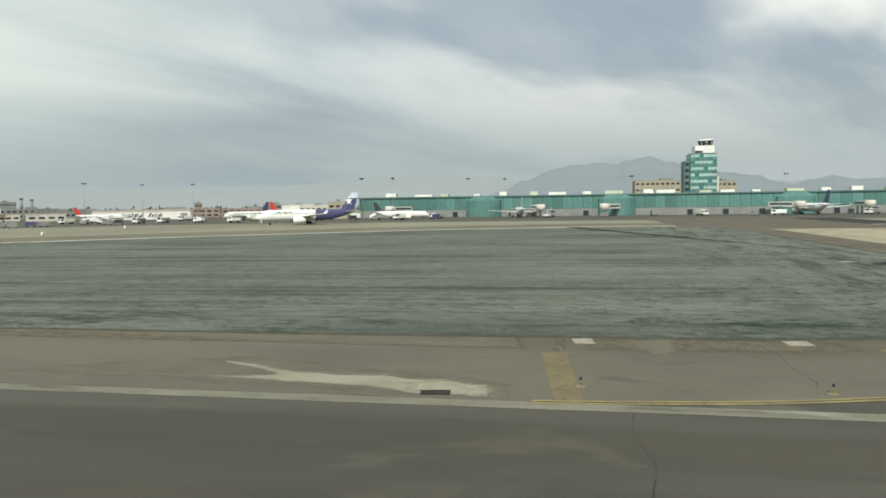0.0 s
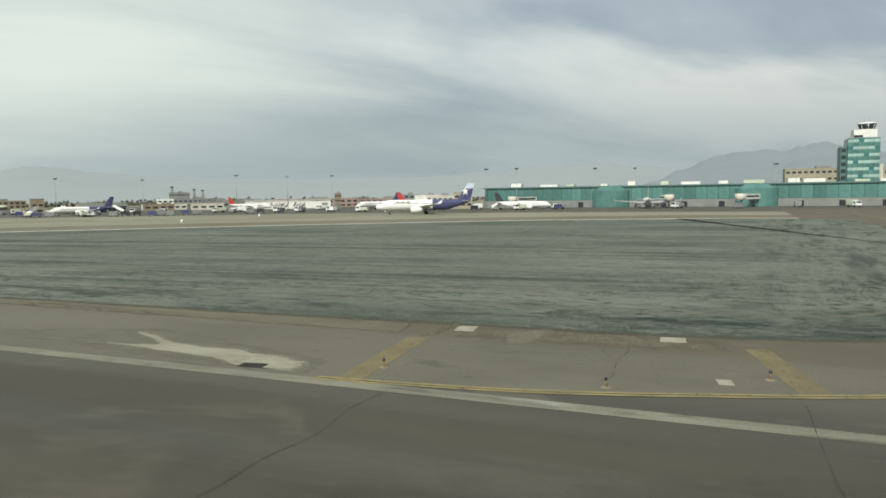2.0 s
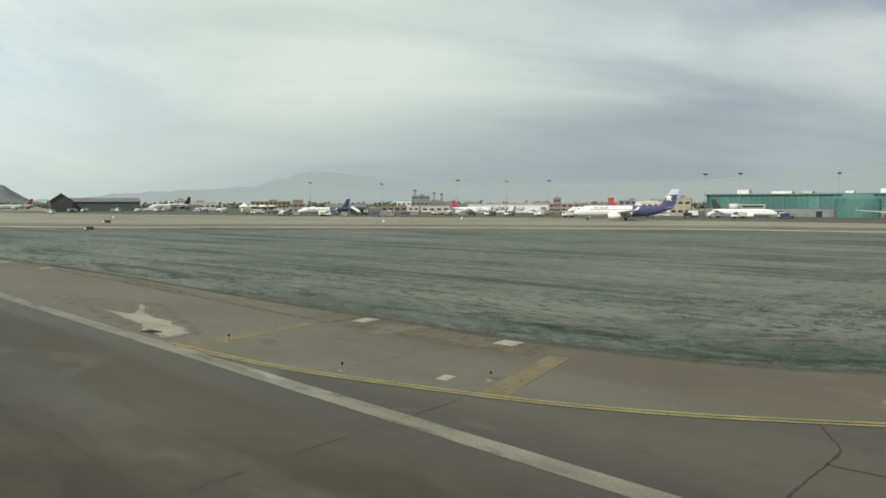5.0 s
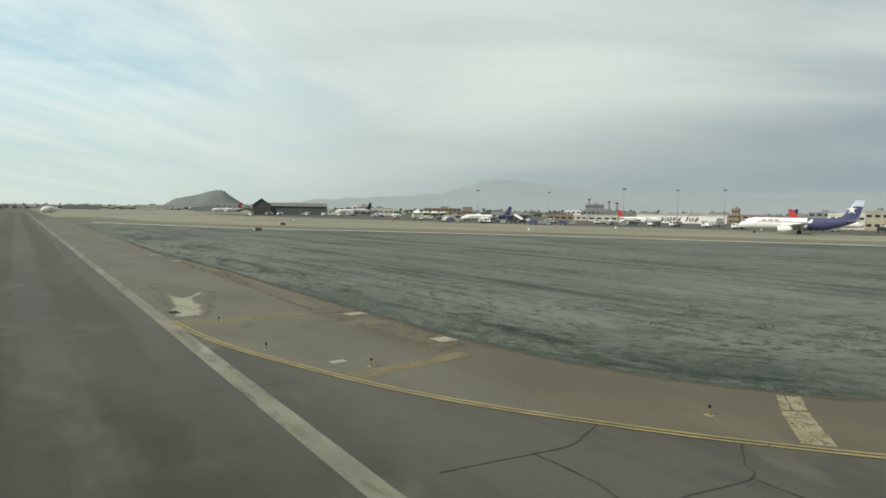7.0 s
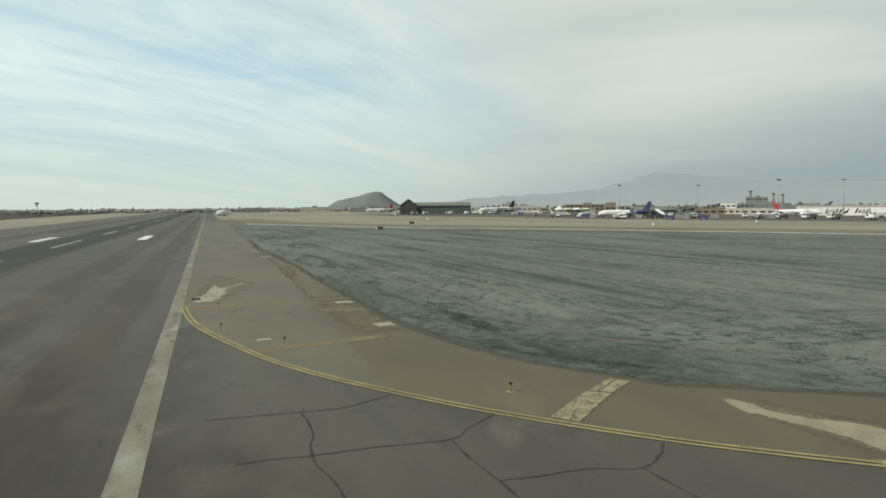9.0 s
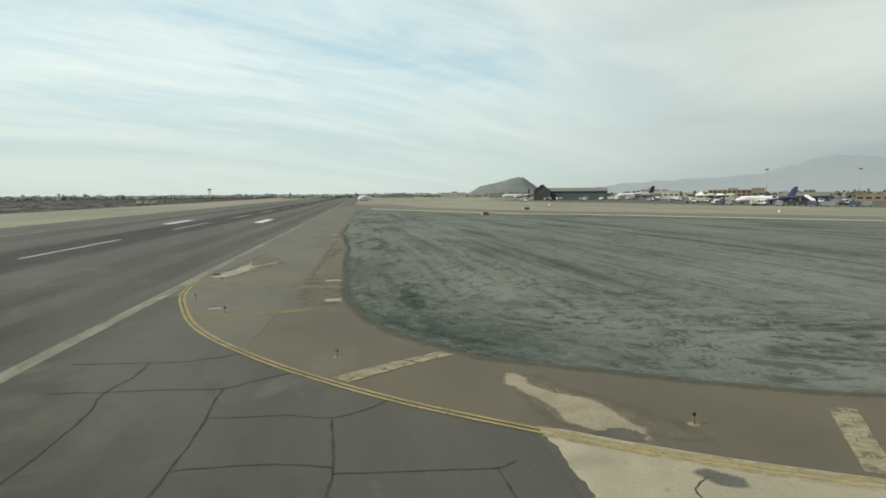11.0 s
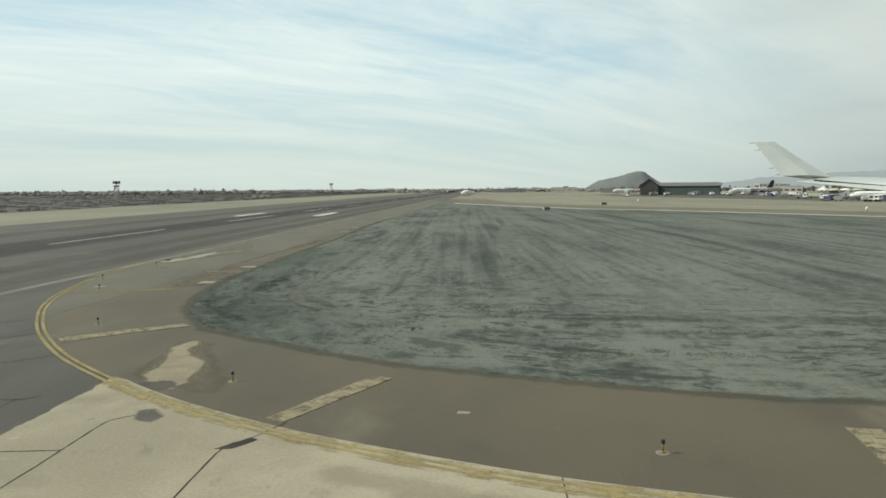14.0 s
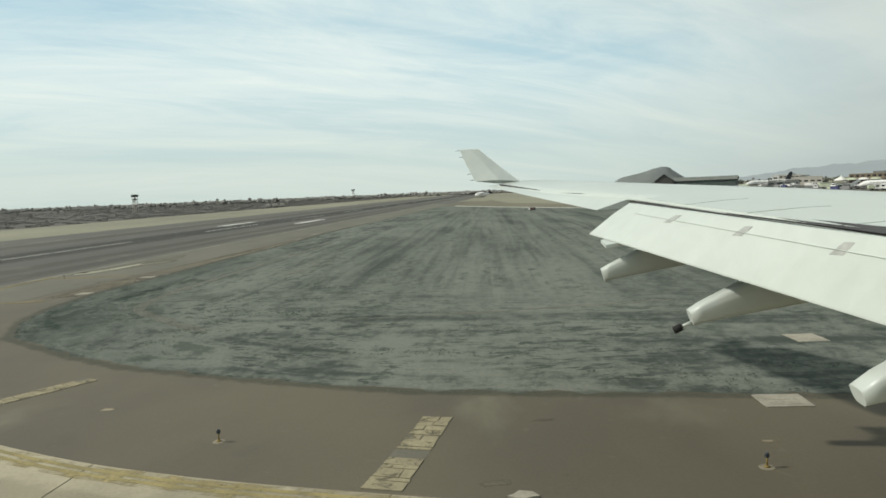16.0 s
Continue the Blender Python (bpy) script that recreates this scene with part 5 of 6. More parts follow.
def truck(label, at, turn, body=WHITE_METAL, cab=WHITE_METAL, length=7.5, height=3.2, category="truck", group="service trucks"):
    p = thing("service_truck", label, category, group, at=(*at, -0.02), turn=turn)
    bm = bmesh.new()
    box(bm, -length / 2, -1.05, 0.55, length / 2, 1.05, 0.85)
    part("chassis", bm, GREY_METAL, p)
    bm = bmesh.new()
    box(bm, -length / 2, -1.25, 0.9, length / 2 - 2.1, 1.25, height)
    bmesh.ops.bevel(bm, geom=bm.edges[:], offset=0.08, segments=1, affect="EDGES")
    part("cargo_box", bm, body, p)
    bm = bmesh.new()
    l = length / 2
    rings = [[(x, y, z) for x, z in ((l - 1.95, 0.7), (l, 0.7), (l, 1.55), (l - 0.35, 2.35), (l - 1.95, 2.4))] for y in (-1.15, 1.15)]
    loft(bm, rings, smooth=False)
    c = part("cab", bm, cab, p)
    bm = bmesh.new()
    box(bm, l - 1.6, -1.17, 1.5, l - 0.5, 1.17, 2.2)
    part("side_window", bm, DARK_GLASS, c)
    bm = bmesh.new()
    v = [bm.verts.new(q) for q in ((l + 0.01, -1.0, 1.6), (l + 0.01, 1.0, 1.6), (l - 0.32, 1.0, 2.3), (l - 0.32, -1.0, 2.3))]
    bm.faces.new(v)
    part("windscreen", bm, DARK_GLASS, c)
    wheels(p, (-length / 2 + 1.3, length / 2 - 1.2), 2.3, 0.48)
    return p


def cart(label, at, turn, mat, group="baggage carts"):
    p = thing("baggage_cart", label, "cart", group, at=(*at, -0.02), turn=turn)
    bm = bmesh.new()
    box(bm, -1.6, -0.8, 0.4, 1.6, 0.8, 0.55)
    part("deck", bm, GREY_METAL, p)
    bm = bmesh.new()
    rings = [[(x, y, z) for y, z in ((-0.8, 0.56), (0.8, 0.56), (0.8, 1.7), (0.3, 2.1), (-0.8, 2.1))] for x in (-1.55, 1.55)]
    loft(bm, rings, smooth=False)
    part("canopy", bm, mat, p)
    wheels(p, (-1.1, 1.1), 1.7, 0.25, 0.18)
    return p


def stairs(at, turn, group="boarding stairs"):
    p = thing("boarding_stairs", "white mobile boarding stairs on the apron", "stairs", group, at=(*at, -0.02), turn=turn)
    bm = bmesh.new()
    box(bm, -2.5, -0.9, 0.5, 2.5, 0.9, 0.9)
    part("chassis", bm, GREY_METAL, p)
    bm = bmesh.new()
    for s in (-0.85, 0.8):
        rings = [[(x, y, z) for x, z in ((-2.4, 0.9), (-2.4, 1.9), (2.4, 4.4), (2.4, 3.4))] for y in (s, s + 0.05)]
        loft(bm, rings, smooth=False)
    part("side_panel", bm, WHITE_METAL, p)
    bm = bmesh.new()
    box(bm, -2.4, -0.8, 0, -2.05, 0.8, 0.05)
    step_mesh = mesh_of("tread", bm, GREY_METAL)
    for i in range(12):
        part("tread", step_mesh, None, p, at=(i * 0.39, 0, 0.95 + i * 0.205))
    wheels(p, (-1.6, 1.6), 1.8, 0.35)
    return p


def floodlight_mast(h):
    p = thing("floodlight_mast", "tall grey apron floodlight mast with a lamp crown", "floodlight", "apron floodlight masts")
    bm = bmesh.new()
    tube(bm, (0, 0, 0), (0, 0, h), 0.17, 0.08, 10)
    part("pole", bm, GREY_METAL, p)
    bm = bmesh.new()
    box(bm, -0.10, -0.8, h - 0.2, 0.10, 0.8, h)
    box(bm, -0.6, -0.10, h - 0.2, 0.6, 0.10, h)
    c = part("crossarm", bm, GREY_METAL, p)
    bm = bmesh.new()
    box(bm, -0.25, -0.28, h + 0.01, 0.25, 0.28, h + 0.5)
    me = mesh_of("lamp", bm, DARK_GLASS)
    for dx, dy in ((0.35, -0.6), (-0.35, -0.6), (0.35, 0.6), (-0.35, 0.6)):
        part("lamp", me, None, c, at=(dx, dy, 0))
    return p


def masts():
    spots = [(247, 327), (300, 319), (275, 228), (308, 219), (315, 194), (287, 93), (290, 79), (328, 30), (315, 47), (323, -32), (330, -104), (303, -157)]
    first = floodlight_mast(18.4)
    first.matrix_basis = pose(*spots[0], -0.02, 0, 0, 30)
    for i, (x, y) in enumerate(spots[1:]):
        copy_thing(first, pose(x, y, -0.02, 0, 0, 17 * i))


# ---- buildings ----
def building(label, x, y, sx, sy, h, wall, turn=0.0, storeys=2, roof=GREY_WALL, bays=5, name="airport_building", group="airport buildings", glass=DARK_GLASS, top=True):
    """A flat-roofed block; its front looks towards -x of its own axes."""
    p = thing(name, label, "building", group, at=(x, y, -0.05), turn=turn)
    bm = bmesh.new()
    box(bm, -sx / 2, -sy / 2, 0, sx / 2, sy / 2, h)
    part("wall", bm, wall, p)
    bm = bmesh.new()
    for a, b, c, d in ((-sx / 2 - 0.15, -sy / 2 - 0.15, sx / 2 + 0.15, -sy / 2 + 0.25), (-sx / 2 - 0.15, sy / 2 - 0.25, sx / 2 + 0.15, sy / 2 + 0.15), (-sx / 2 - 0.15, -sy / 2 + 0.25, -sx / 2 + 0.25, sy / 2 - 0.25), (sx / 2 - 0.25, -sy / 2 + 0.25, sx / 2 + 0.15, sy / 2 - 0.25)):
        box(bm, a, b, h + 0.004, c, d, h + 0.5)
    r = part("roof_parapet", bm, wall, p)
    if top:
        bm = bmesh.new()
        box(bm, -sx * 0.2, -sy * 0.16, h + 0.003, sx * 0.25, sy * 0.05, h + 1.7)
        part("roof_unit", bm, roof, p)
    w = sy / bays
    bm = bmesh.new()
    box(bm, -0.06, -w * 0.32, -0.55, 0.05, w * 0.32, 0.55)
    me = mesh_of("window", bm, glass)
    for s in range(storeys):
        for i in range(bays):
            part("window", me, None, p, at=(-sx / 2 - 0.01, -sy / 2 + (i + 0.5) * w, (s + 0.55) * h / storeys))
    return p


def pitched_hall(label, x, y, length, width, eave, ridge, wall, roof, turn, name="hangar", door=DARK_GLASS, bays=9):
    """A long hall whose ridge runs along its own x axis."""
    p = thing(name, label, "hangar", "", at=(x, y, -0.05), turn=turn)
    bm = bmesh.new()
    prof = [(-width / 2, 0), (width / 2, 0), (width / 2, eave), (0, ridge), (-width / 2, eave)]
    loft(bm, [[(xx, yy, z) for yy, z in prof] for xx in (-length / 2, length / 2)], smooth=False)
    part("wall", bm, wall, p)
    for s in (1, -1):
        bm = bmesh.new()
        v = [(-length / 2 - 0.6, s * (width / 2 + 0.7), eave - 0.25), (length / 2 + 0.6, s * (width / 2 + 0.7), eave - 0.25), (length / 2 + 0.6, 0, ridge + 0.15), (-length / 2 - 0.6, 0, ridge + 0.15)]
        a = [bm.verts.new(q) for q in v]
        b = [bm.verts.new((q[0], q[1], q[2] + 0.25)) for q in v]
        for k in range(4):
            bm.faces.new((a[k], a[(k + 1) % 4], b[(k + 1) % 4], b[k]))
        bm.faces.new(b)
        bm.faces.new(a[::-1])
        part("roof_slope", bm, roof, p)
    bm = bmesh.new()
    box(bm, -length / bays * 0.42, -0.08, 0.05, length / bays * 0.42, 0.08, eave * 0.72)
    me = mesh_of("door", bm, door)
    for i in range(bays):
        part("door", me, None, p, at=(-length / 2 + (i + 0.5) * length / bays, -width / 2 - 0.03, 0))
    return p


def tent_shelter(at, turn):
    """A row of peaked fabric canopies on posts."""
    p = thing("cargo_shelter", "pale green row of peaked fabric canopies on posts", "shelter", at=(*at, -0.05), turn=turn)
    p.scale = (1.15, 1.15, 1.15)
    for i in range(4):
        x = -8.4 + i * 5.6
        bm = bmesh.new()
        rings = []
        for z, k in ((2.9, 1.0), (3.5, 0.92), (4.1, 0.55), (4.9, 0.20), (5.5, 0.03)):
            ring = []
            for n in range(16):
                a = 2 * math.pi * (n + 0.5) / 16
                q = max(abs(math.cos(a)), abs(math.sin(a)))
                ring.append((x + 2.78 * k * math.cos(a) / q, 4.6 * k * math.sin(a) / q, z))
            rings.append(ring)
        loft(bm, rings, caps=False)
        c = part("canopy", bm, LIME_SHEET if i % 2 else WHITE_WALL, p)
        for dx in (-2.6, 2.6):
            for y in (-4.4, 4.4):
                bm = bmesh.new()
                tube(bm, (x + dx, y, 0), (x + dx, y, 3.2), 0.10, 0.10, 6)
                part("post", bm, GREY_METAL, c)


def control_tower():
    p = thing("control_tower", "teal glass control tower with a white cab on top", "control tower", at=(351, -69.5, -0.04), turn=0)
    p.scale = (0.8, 0.8, 0.8)
    bm = bmesh.new()
    box(bm, -7, -8.0, 0, 9, 8.0, 37.6)
    part("shaft", bm, TEAL_DARK, p, "dark teal glazed shaft")
    bm = bmesh.new()
    box(bm, -4.5, 8.12, 0, 9, 11.2, 33.4)
    wing_block = part("side_block", bm, TEAL_ROOF, p, "lower dull teal side block")
    for r in range(8):
        bm = bmesh.new()
        box(bm, -4.62, 8.5, 2.0 + r * 4.0, -4.5, 10.9, 4.2 + r * 4.0)
        part("window_band", bm, DARK_GLASS, wing_block)
    rows, cols = 9, 6
    bm = bmesh.new()
    box(bm, -0.1, -1.22, -1.05, 0.06, 1.22, 1.05)
    pane = mesh_of("pane", bm, TEAL_GLASS)
    bm = bmesh.new()
    box(bm, -0.14, -1.3, -0.85, 0.06, 1.3, 0.85)
    span = mesh_of("spandrel", bm, TEAL_PALE)
    bm = bmesh.new()
    box(bm, -1.22, -0.06, -1.05, 1.22, 0.1, 1.05)
    pane_n = mesh_of("pane", bm, TEAL_GLASS)
    for r in range(rows):
        z = 2.2 + r * 4.0
        for c in range(cols):
            y = -6.6 + c * 2.65
            part("pane", pane, None, p, at=(-7.05, y, z))
            if (r + c * 3) % 5 != 2:
                part("spandrel", span, None, p, at=(-7.05, y, z + 1.98))
            part("pane", pane_n, None, p, at=(-5.6 + c * 2.6, 8.02, z))
    bm = bmesh.new()
    box(bm, 3.0, -11.5, 0, 9.2, -8.01, 23)
    part("stair_block", bm, PALE_WALL, p, "pale stair block")
    bm = bmesh.new()
    box(bm, -6.4, -7.4, 37.6, 8.4, 7.4, 38.1)
    part("roof", bm, GREY_WALL, p)
    bm = bmesh.new()
    box(bm, -5.4, -6.6, 38.1, 6.0, 5.0, 42.7)
    part("cab_base", bm, WHITE_WALL, p, "white cab base")
    bm = bmesh.new()
    box(bm, -5.5, 0.4, 38.2, -5.38, 5.0, 39.6)
    part("vent_band", bm, DARK_GLASS, p, "dark louvred band")
    bm = bmesh.new()
    tube(bm, (0, -2.2, 43.0), (0, -2.2, 45.9), 3.9, 4.7, 8)
    cab = part("cab_glass", bm, DARK_GLASS, p, "dark outward leaning cab windows")
    for n in range(8):
        a = 2 * math.pi * n / 8
        bm = bmesh.new()
        tube(bm, (3.92 * math.cos(a), -2.2 + 3.92 * math.sin(a), 43.0), (4.72 * math.cos(a), -2.2 + 4.72 * math.sin(a), 45.9), 0.16, 0.16, 5)
        part("mullion", bm, WHITE_WALL, cab)
    bm = bmesh.new()
    tube(bm, (0, -2.2, 45.9), (0, -2.2, 46.8), 5.3, 4.7, 8)
    part("cab_roof", bm, WHITE_WALL, p)
    bm = bmesh.new()
    tube(bm, (0, -2.2, 42.7), (0, -2.2, 43.0), 5.0, 5.0, 8)
    part("gallery", bm, GREY_METAL, p)
    for x, y, h in ((1.5, -1.0, 4.0), (-1.5, -3.0, 2.6), (2.0, -4.0, 3.0)):
        bm = bmesh.new()
        tube(bm, (x, y, 46.6), (x, y, 46.6 + h), 0.09, 0.04, 6)
        part("antenna", bm, GREY_METAL, p)


def terminal():
    p = thing("terminal_building", "long teal glass airport terminal with white roof units", "terminal", at=(309, -55, -0.04))
    p.scale = (0.78, 0.78, 0.78)
    bm = bmesh.new()
    box(bm, 0, -330, 0, 34, 200, 12.2)
    part("wall", bm, TEAL_DARK, p)
    bm = bmesh.new()
    box(bm, -1.2, -331, 12.2, 35, 201, 13.0)
    part("roof", bm, TEAL_ROOF, p, "flat teal metal roof edge")
    bm = bmesh.new()
    box(bm, -0.5, -331, 0, -0.02, 201, 4.4)
    part("ground_floor_wall", bm, GREY_WALL, p, "grey plaster ground floor")
    bm = bmesh.new()
    box(bm, -0.12, -2.85, 4.6, 0.0, 2.85, 12.0)
    me = mesh_of("glass_panel", bm, TEAL_GLASS)
    for i in range(88):
        part("glass_panel", me, None, p, at=(-0.02, -327 + i * 6.0, 0))
    bm = bmesh.new()
    box(bm, -0.2, -1.6, 0.05, 0.0, 1.6, 3.2)
    dm = mesh_of("door", bm, DARK_GLASS)
    for i in range(26):
        part("door", dm, None, p, at=(-0.5, -322 + i * 20.0, 0))
    rnd = random.Random(4)
    for i in range(30):
        y = -315 + i * 17 + rnd.uniform(-4, 4)
        bm = bmesh.new()
        w, h = rnd.uniform(1.8, 5.5), rnd.uniform(1.2, 2.4)
        box(bm, 4, y - w, 13.004, 4 + rnd.uniform(3, 8), y + w, 13 + h)
        part("roof_unit", bm, WHITE_WALL if i % 3 else LIME_SHEET, p)
    # half-round glass bays
    for y in (120, 40, -60, -150):
        bm = bmesh.new()
        rings = []
        for k in range(9):
            a = math.pi * k / 8
            rings.append([(-7 * math.sin(a) - 0.6, y + 11 * math.cos(a), 0.0), (-7 * math.sin(a) - 0.1, y + 11 * math.cos(a), 10.0), (-3.5 * math.sin(a) - 0.1, y + 6 * math.cos(a), 12.6)])
        loft(bm, rings, closed=False, caps=False, smooth=False)
        part("glass_bay", bm, TEAL_GLASS, p, "half-round teal glass bay")


def jet_bridges():
    p = thing("jet_bridge", "white passenger boarding bridge on grey columns", "jet bridge", "boarding bridges")
    bm = bmesh.new()
    box(bm, -26, -1.5, 4.2, 0, 1.5, 7.0)
    part("tunnel", bm, WHITE_WALL, p)
    bm = bmesh.new()
    tube(bm, (-27, 0, 4.0), (-27, 0, 7.3), 2.6, 2.6, 12)
    part("rotunda", bm, PALE_WALL, p)
    for x in (-25, -12, -3):
        bm = bmesh.new()
        tube(bm, (x, 0, 0), (x, 0, 4.2), 0.45, 0.45, 10)
        part("column", bm, GREY_METAL, p)
    bm = bmesh.new()
    box(bm, -22, -1.56, 5.3, -2, 1.56, 6.2)
    part("side_window", bm, DARK_GLASS, p)
    first = p
    spots = [(304, 74), (304, 15), (304, -24), (304, -90), (304, -125), (304, -164)]
    first.matrix_basis = pose(*spots[0], -0.02, 0, 0, -14) @ Matrix.Diagonal((0.78, 0.78, 0.78, 1))
    for i, (x, y) in enumerate(spots[1:]):
        copy_thing(first, pose(x, y, -0.02, 0, 0, (12, -20, 16, -8, 10)[i]))


def radar_tower(at, h, flare=1.6):
    p = thing("radar_tower", "pale lattice radar tower with a dark wide antenna", "radar tower", "far radar towers", at=(*at, -0.06))
    for dx, dy in ((-1, -1), (1, -1), (1, 1), (-1, 1)):
        bm = bmesh.new()
        tube(bm, (dx * 1.5, dy * 1.5, 0), (dx * 0.9, dy * 0.9, h * 0.74), 0.24, 0.18, 6)
        part("leg", bm, PALE_WALL, p)
    for k in range(4):
        z0, z1, w0, w1 = h * 0.18 * k, h * 0.18 * (k + 1), 1.5 - 0.145 * k, 1.5 - 0.145 * (k + 1)
        for s in (-1, 1):
            bm = bmesh.new()
            tube(bm, (-w0 * s, -w0, z0), (w1 * s, -w1, z1), 0.10, 0.10, 5)
            part("brace", bm, PALE_WALL, p)
            bm = bmesh.new()
            tube(bm, (-w0, -w0 * s, z0), (-w1, w1 * s, z1), 0.10, 0.10, 5)
            part("brace", bm, PALE_WALL, p)
    bm = bmesh.new()
    tube(bm, (0, 0, h * 0.70), (0, 0, h * 0.78), 1.2, 2.3, 10)
    part("platform", bm, BEIGE_WALL, p)
    bm = bmesh.new()
    tube(bm, (0, 0, h * 0.78), (0, 0, h * 0.88), 0.45, 0.35, 8)
    part("pedestal", bm, GREY_METAL, p)
    bm = bmesh.new()
    rows = []
    for n in range(9):
        x = (n - 4) * flare * 0.42
        bow = 0.10 * x * x / flare
        rows.append([(x, -0.5 + bow, h * 0.86), (x, -0.1 + bow, h * 0.86), (x, 0.2 + bow, h * 1.0), (x, -0.2 + bow, h * 1.0)])
    loft(bm, rows, smooth=False)
    part("antenna", bm, DARK_ROOF, p, "dark curved antenna")


def airfield_sign(at, turn, wide=3.4, tall=1.15):
    p = thing("airfield_sign", "black and red airfield guidance sign with pale end", "sign", "airfield signs", at=(*at, -0.02), turn=turn)
    bm = bmesh.new()
    box(bm, -0.16, -wide / 2, 0.15, 0.16, wide / 2, tall)
    bmesh.ops.bevel(bm, geom=bm.edges[:], offset=0.03, segments=1, affect="EDGES")
    part("cabinet", bm, BLACK, p)
    bm = bmesh.new()
    box(bm, -0.19, -wide * 0.28, 0.22, -0.162, wide * 0.22, tall - 0.08)
    part("red_panel", bm, SIGN_RED, p, "faded red sign face")
    bm = bmesh.new()
    box(bm, -0.19, wide * 0.30, 0.22, -0.162, wide * 0.48, tall - 0.08)
    part("white_panel", bm, WHITE_METAL, p, "white end panel")
    for y in (-wide * 0.4, 0, wide * 0.4):
        bm = bmesh.new()
        tube(bm, (0, y, -0.03), (0, y, 0.16), 0.06, 0.06, 6)
        part("leg", bm, GREY_METAL, p)


def marker(at, mat, label, group):
    p = thing("marker_post", label, "marker", group, at=(*at, -0.06))
    bm = bmesh.new()
    box(bm, -0.35, -0.35, 0, 0.35, 0.35, 0.12)
    part("foot", bm, PAD, p)
    bm = bmesh.new()
    tube(bm, (0, 0, 0.12), (0, 0, 1.0), 0.28, 0.24, 10)
    part("body", bm, mat, p)


def dome_aircraft():
    p = thing("small_aircraft", "small white propeller aircraft parked beside the runway", "aircraft", at=(13.7, 509, -0.03), turn=200)
    bm = bmesh.new()
    loft(bm, [[(x, r * math.cos(a), 1.9 + dz + r * 1.25 * math.sin(a)) for a in [2 * math.pi * i / 12 for i in range(12)]] for x, r, dz in ((6.0, 0.2, 0), (5.3, 1.0, 0.1), (3.4, 1.7, 0.4), (0.5, 1.8, 0.5), (-3, 1.2, 0.5), (-7.5, 0.35, 0.9))])
    part("fuselage", bm, WHITE_METAL, p)
    bm = bmesh.new()
    box(bm, -0.9, -7.5, 3.4, 1.3, 7.5, 3.65)
    part("wing", bm, BLACK, p, "dark high wing")
    bm = bmesh.new()
    box(bm, -7.6, -0.1, 2.6, -6.0, 0.1, 5.0)
    part("fin", bm, BLACK, p)
    for x, y in ((4, 0), (-0.4, 1.6), (-0.4, -1.6)):
        bm = bmesh.new()
        tube(bm, (x, y - 0.12, 0.4), (x, y + 0.12, 0.4), 0.4, 0.4, 12)
        part("wheel", bm, TYRE, p)
        bm = bmesh.new()
        tube(bm, (x, y, 0.4), (x, y * 0.4, 1.6), 0.1, 0.1, 6)
        part("strut", bm, GREY_METAL, p)


mountains()
scrub_belt()
control_tower()
terminal()
jet_bridges()
masts()
# blocks behind and beside the apron
building("long beige office block behind the control tower", 404, -58, 16, 34, 18, BEIGE_WALL, 0, 5, bays=12)
building("beige office block behind the control tower", 399, -90, 13, 13, 17, BEIGE_WALL, 0, 5, bays=5)
building("white cargo shed behind red-tailed airliner", 370, 158.2, 17.8, 17.8, 6.54, WHITE_WALL, 24, 1, bays=4)
building("brown brick block behind the apron", 264, 397, 16, 27, 6.6, BROWN_WALL, 56, 3, bays=9)
building("brown narrow block with blank wall", 267.9, 369.8, 9.37, 7.03, 7.65, BROWN_WALL, 56, 1, bays=2, top=False)
building("white flat-roofed hall beyond the apron", 367, 367, 12, 11, 6.51, WHITE_WALL, 46, 2, bays=3, top=False)
building("long grey cargo hall beyond the apron", 408.1, 374.2, 18.5, 35.4, 6.57, GREY_WALL, 44, 2, bays=10)
building("grey plant building with stacks", 486.6, 466, 15.4, 18, 12.51, GREY_WALL, 44, 3, bays=8)
building("white office block near the green hangar", 272, 552, 16, 18, 8.1, PALE_WALL, 68, 3, bays=6)
building("white slim stair tower beside the hangar", 244, 509, 4, 4.4, 8.07, WHITE_WALL, 68, 2, bays=1, top=False)
building("low pale workshop on the apron edge", 258, 491.9, 13.8, 25.6, 6.11, PALE_WALL, 66, 1, bays=6)
building("low pale store on the apron edge", 315.7, 318, 12.3, 26.2, 3.2, PALE_WALL, 48, 1, bays=7)
building("low grey store beyond parked aircraft", 338.8, 293.4, 10.8, 23.1, 5, GREY_WALL, 46, 1, bays=7)
building("white upper hall with dark windows", 388.9, 316.5, 15.4, 46.2, 4.85, GREY_WALL, 42, 2, bays=12)
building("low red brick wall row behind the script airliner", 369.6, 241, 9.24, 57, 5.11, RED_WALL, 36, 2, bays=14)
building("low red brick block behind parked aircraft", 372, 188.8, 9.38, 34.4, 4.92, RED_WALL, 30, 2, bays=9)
building("brown block behind parked aircraft", 345.6, 208.6, 6, 4, 8.6, BROWN_WALL, 30, 3, bays=3)
building("grey block behind red-tailed airliner", 374, 173.7, 9.55, 14.3, 7.16, GREY_WALL, 26, 3, bays=4)
building("pale cargo block beside the terminal", 302, 121, 11, 16, 6.2, PALE_WALL, 20, 2, bays=6)
building("pale block beside the terminal end", 299, 109, 7.5, 9, 7.8, BEIGE_WALL, 20, 2, bays=3)
# farthest blocks: window panes in light grey, haze put into their colour
building("hazy grey house row below the hill", 172, 742, 14, 26, 4.6, HAZE_WALL, 78, 1, bays=6, glass=GREY_METAL)
building("hazy pale shed below the hill", 120, 770, 12, 30, 6, PALE_WALL, 82, 1, bays=5, glass=GREY_METAL)
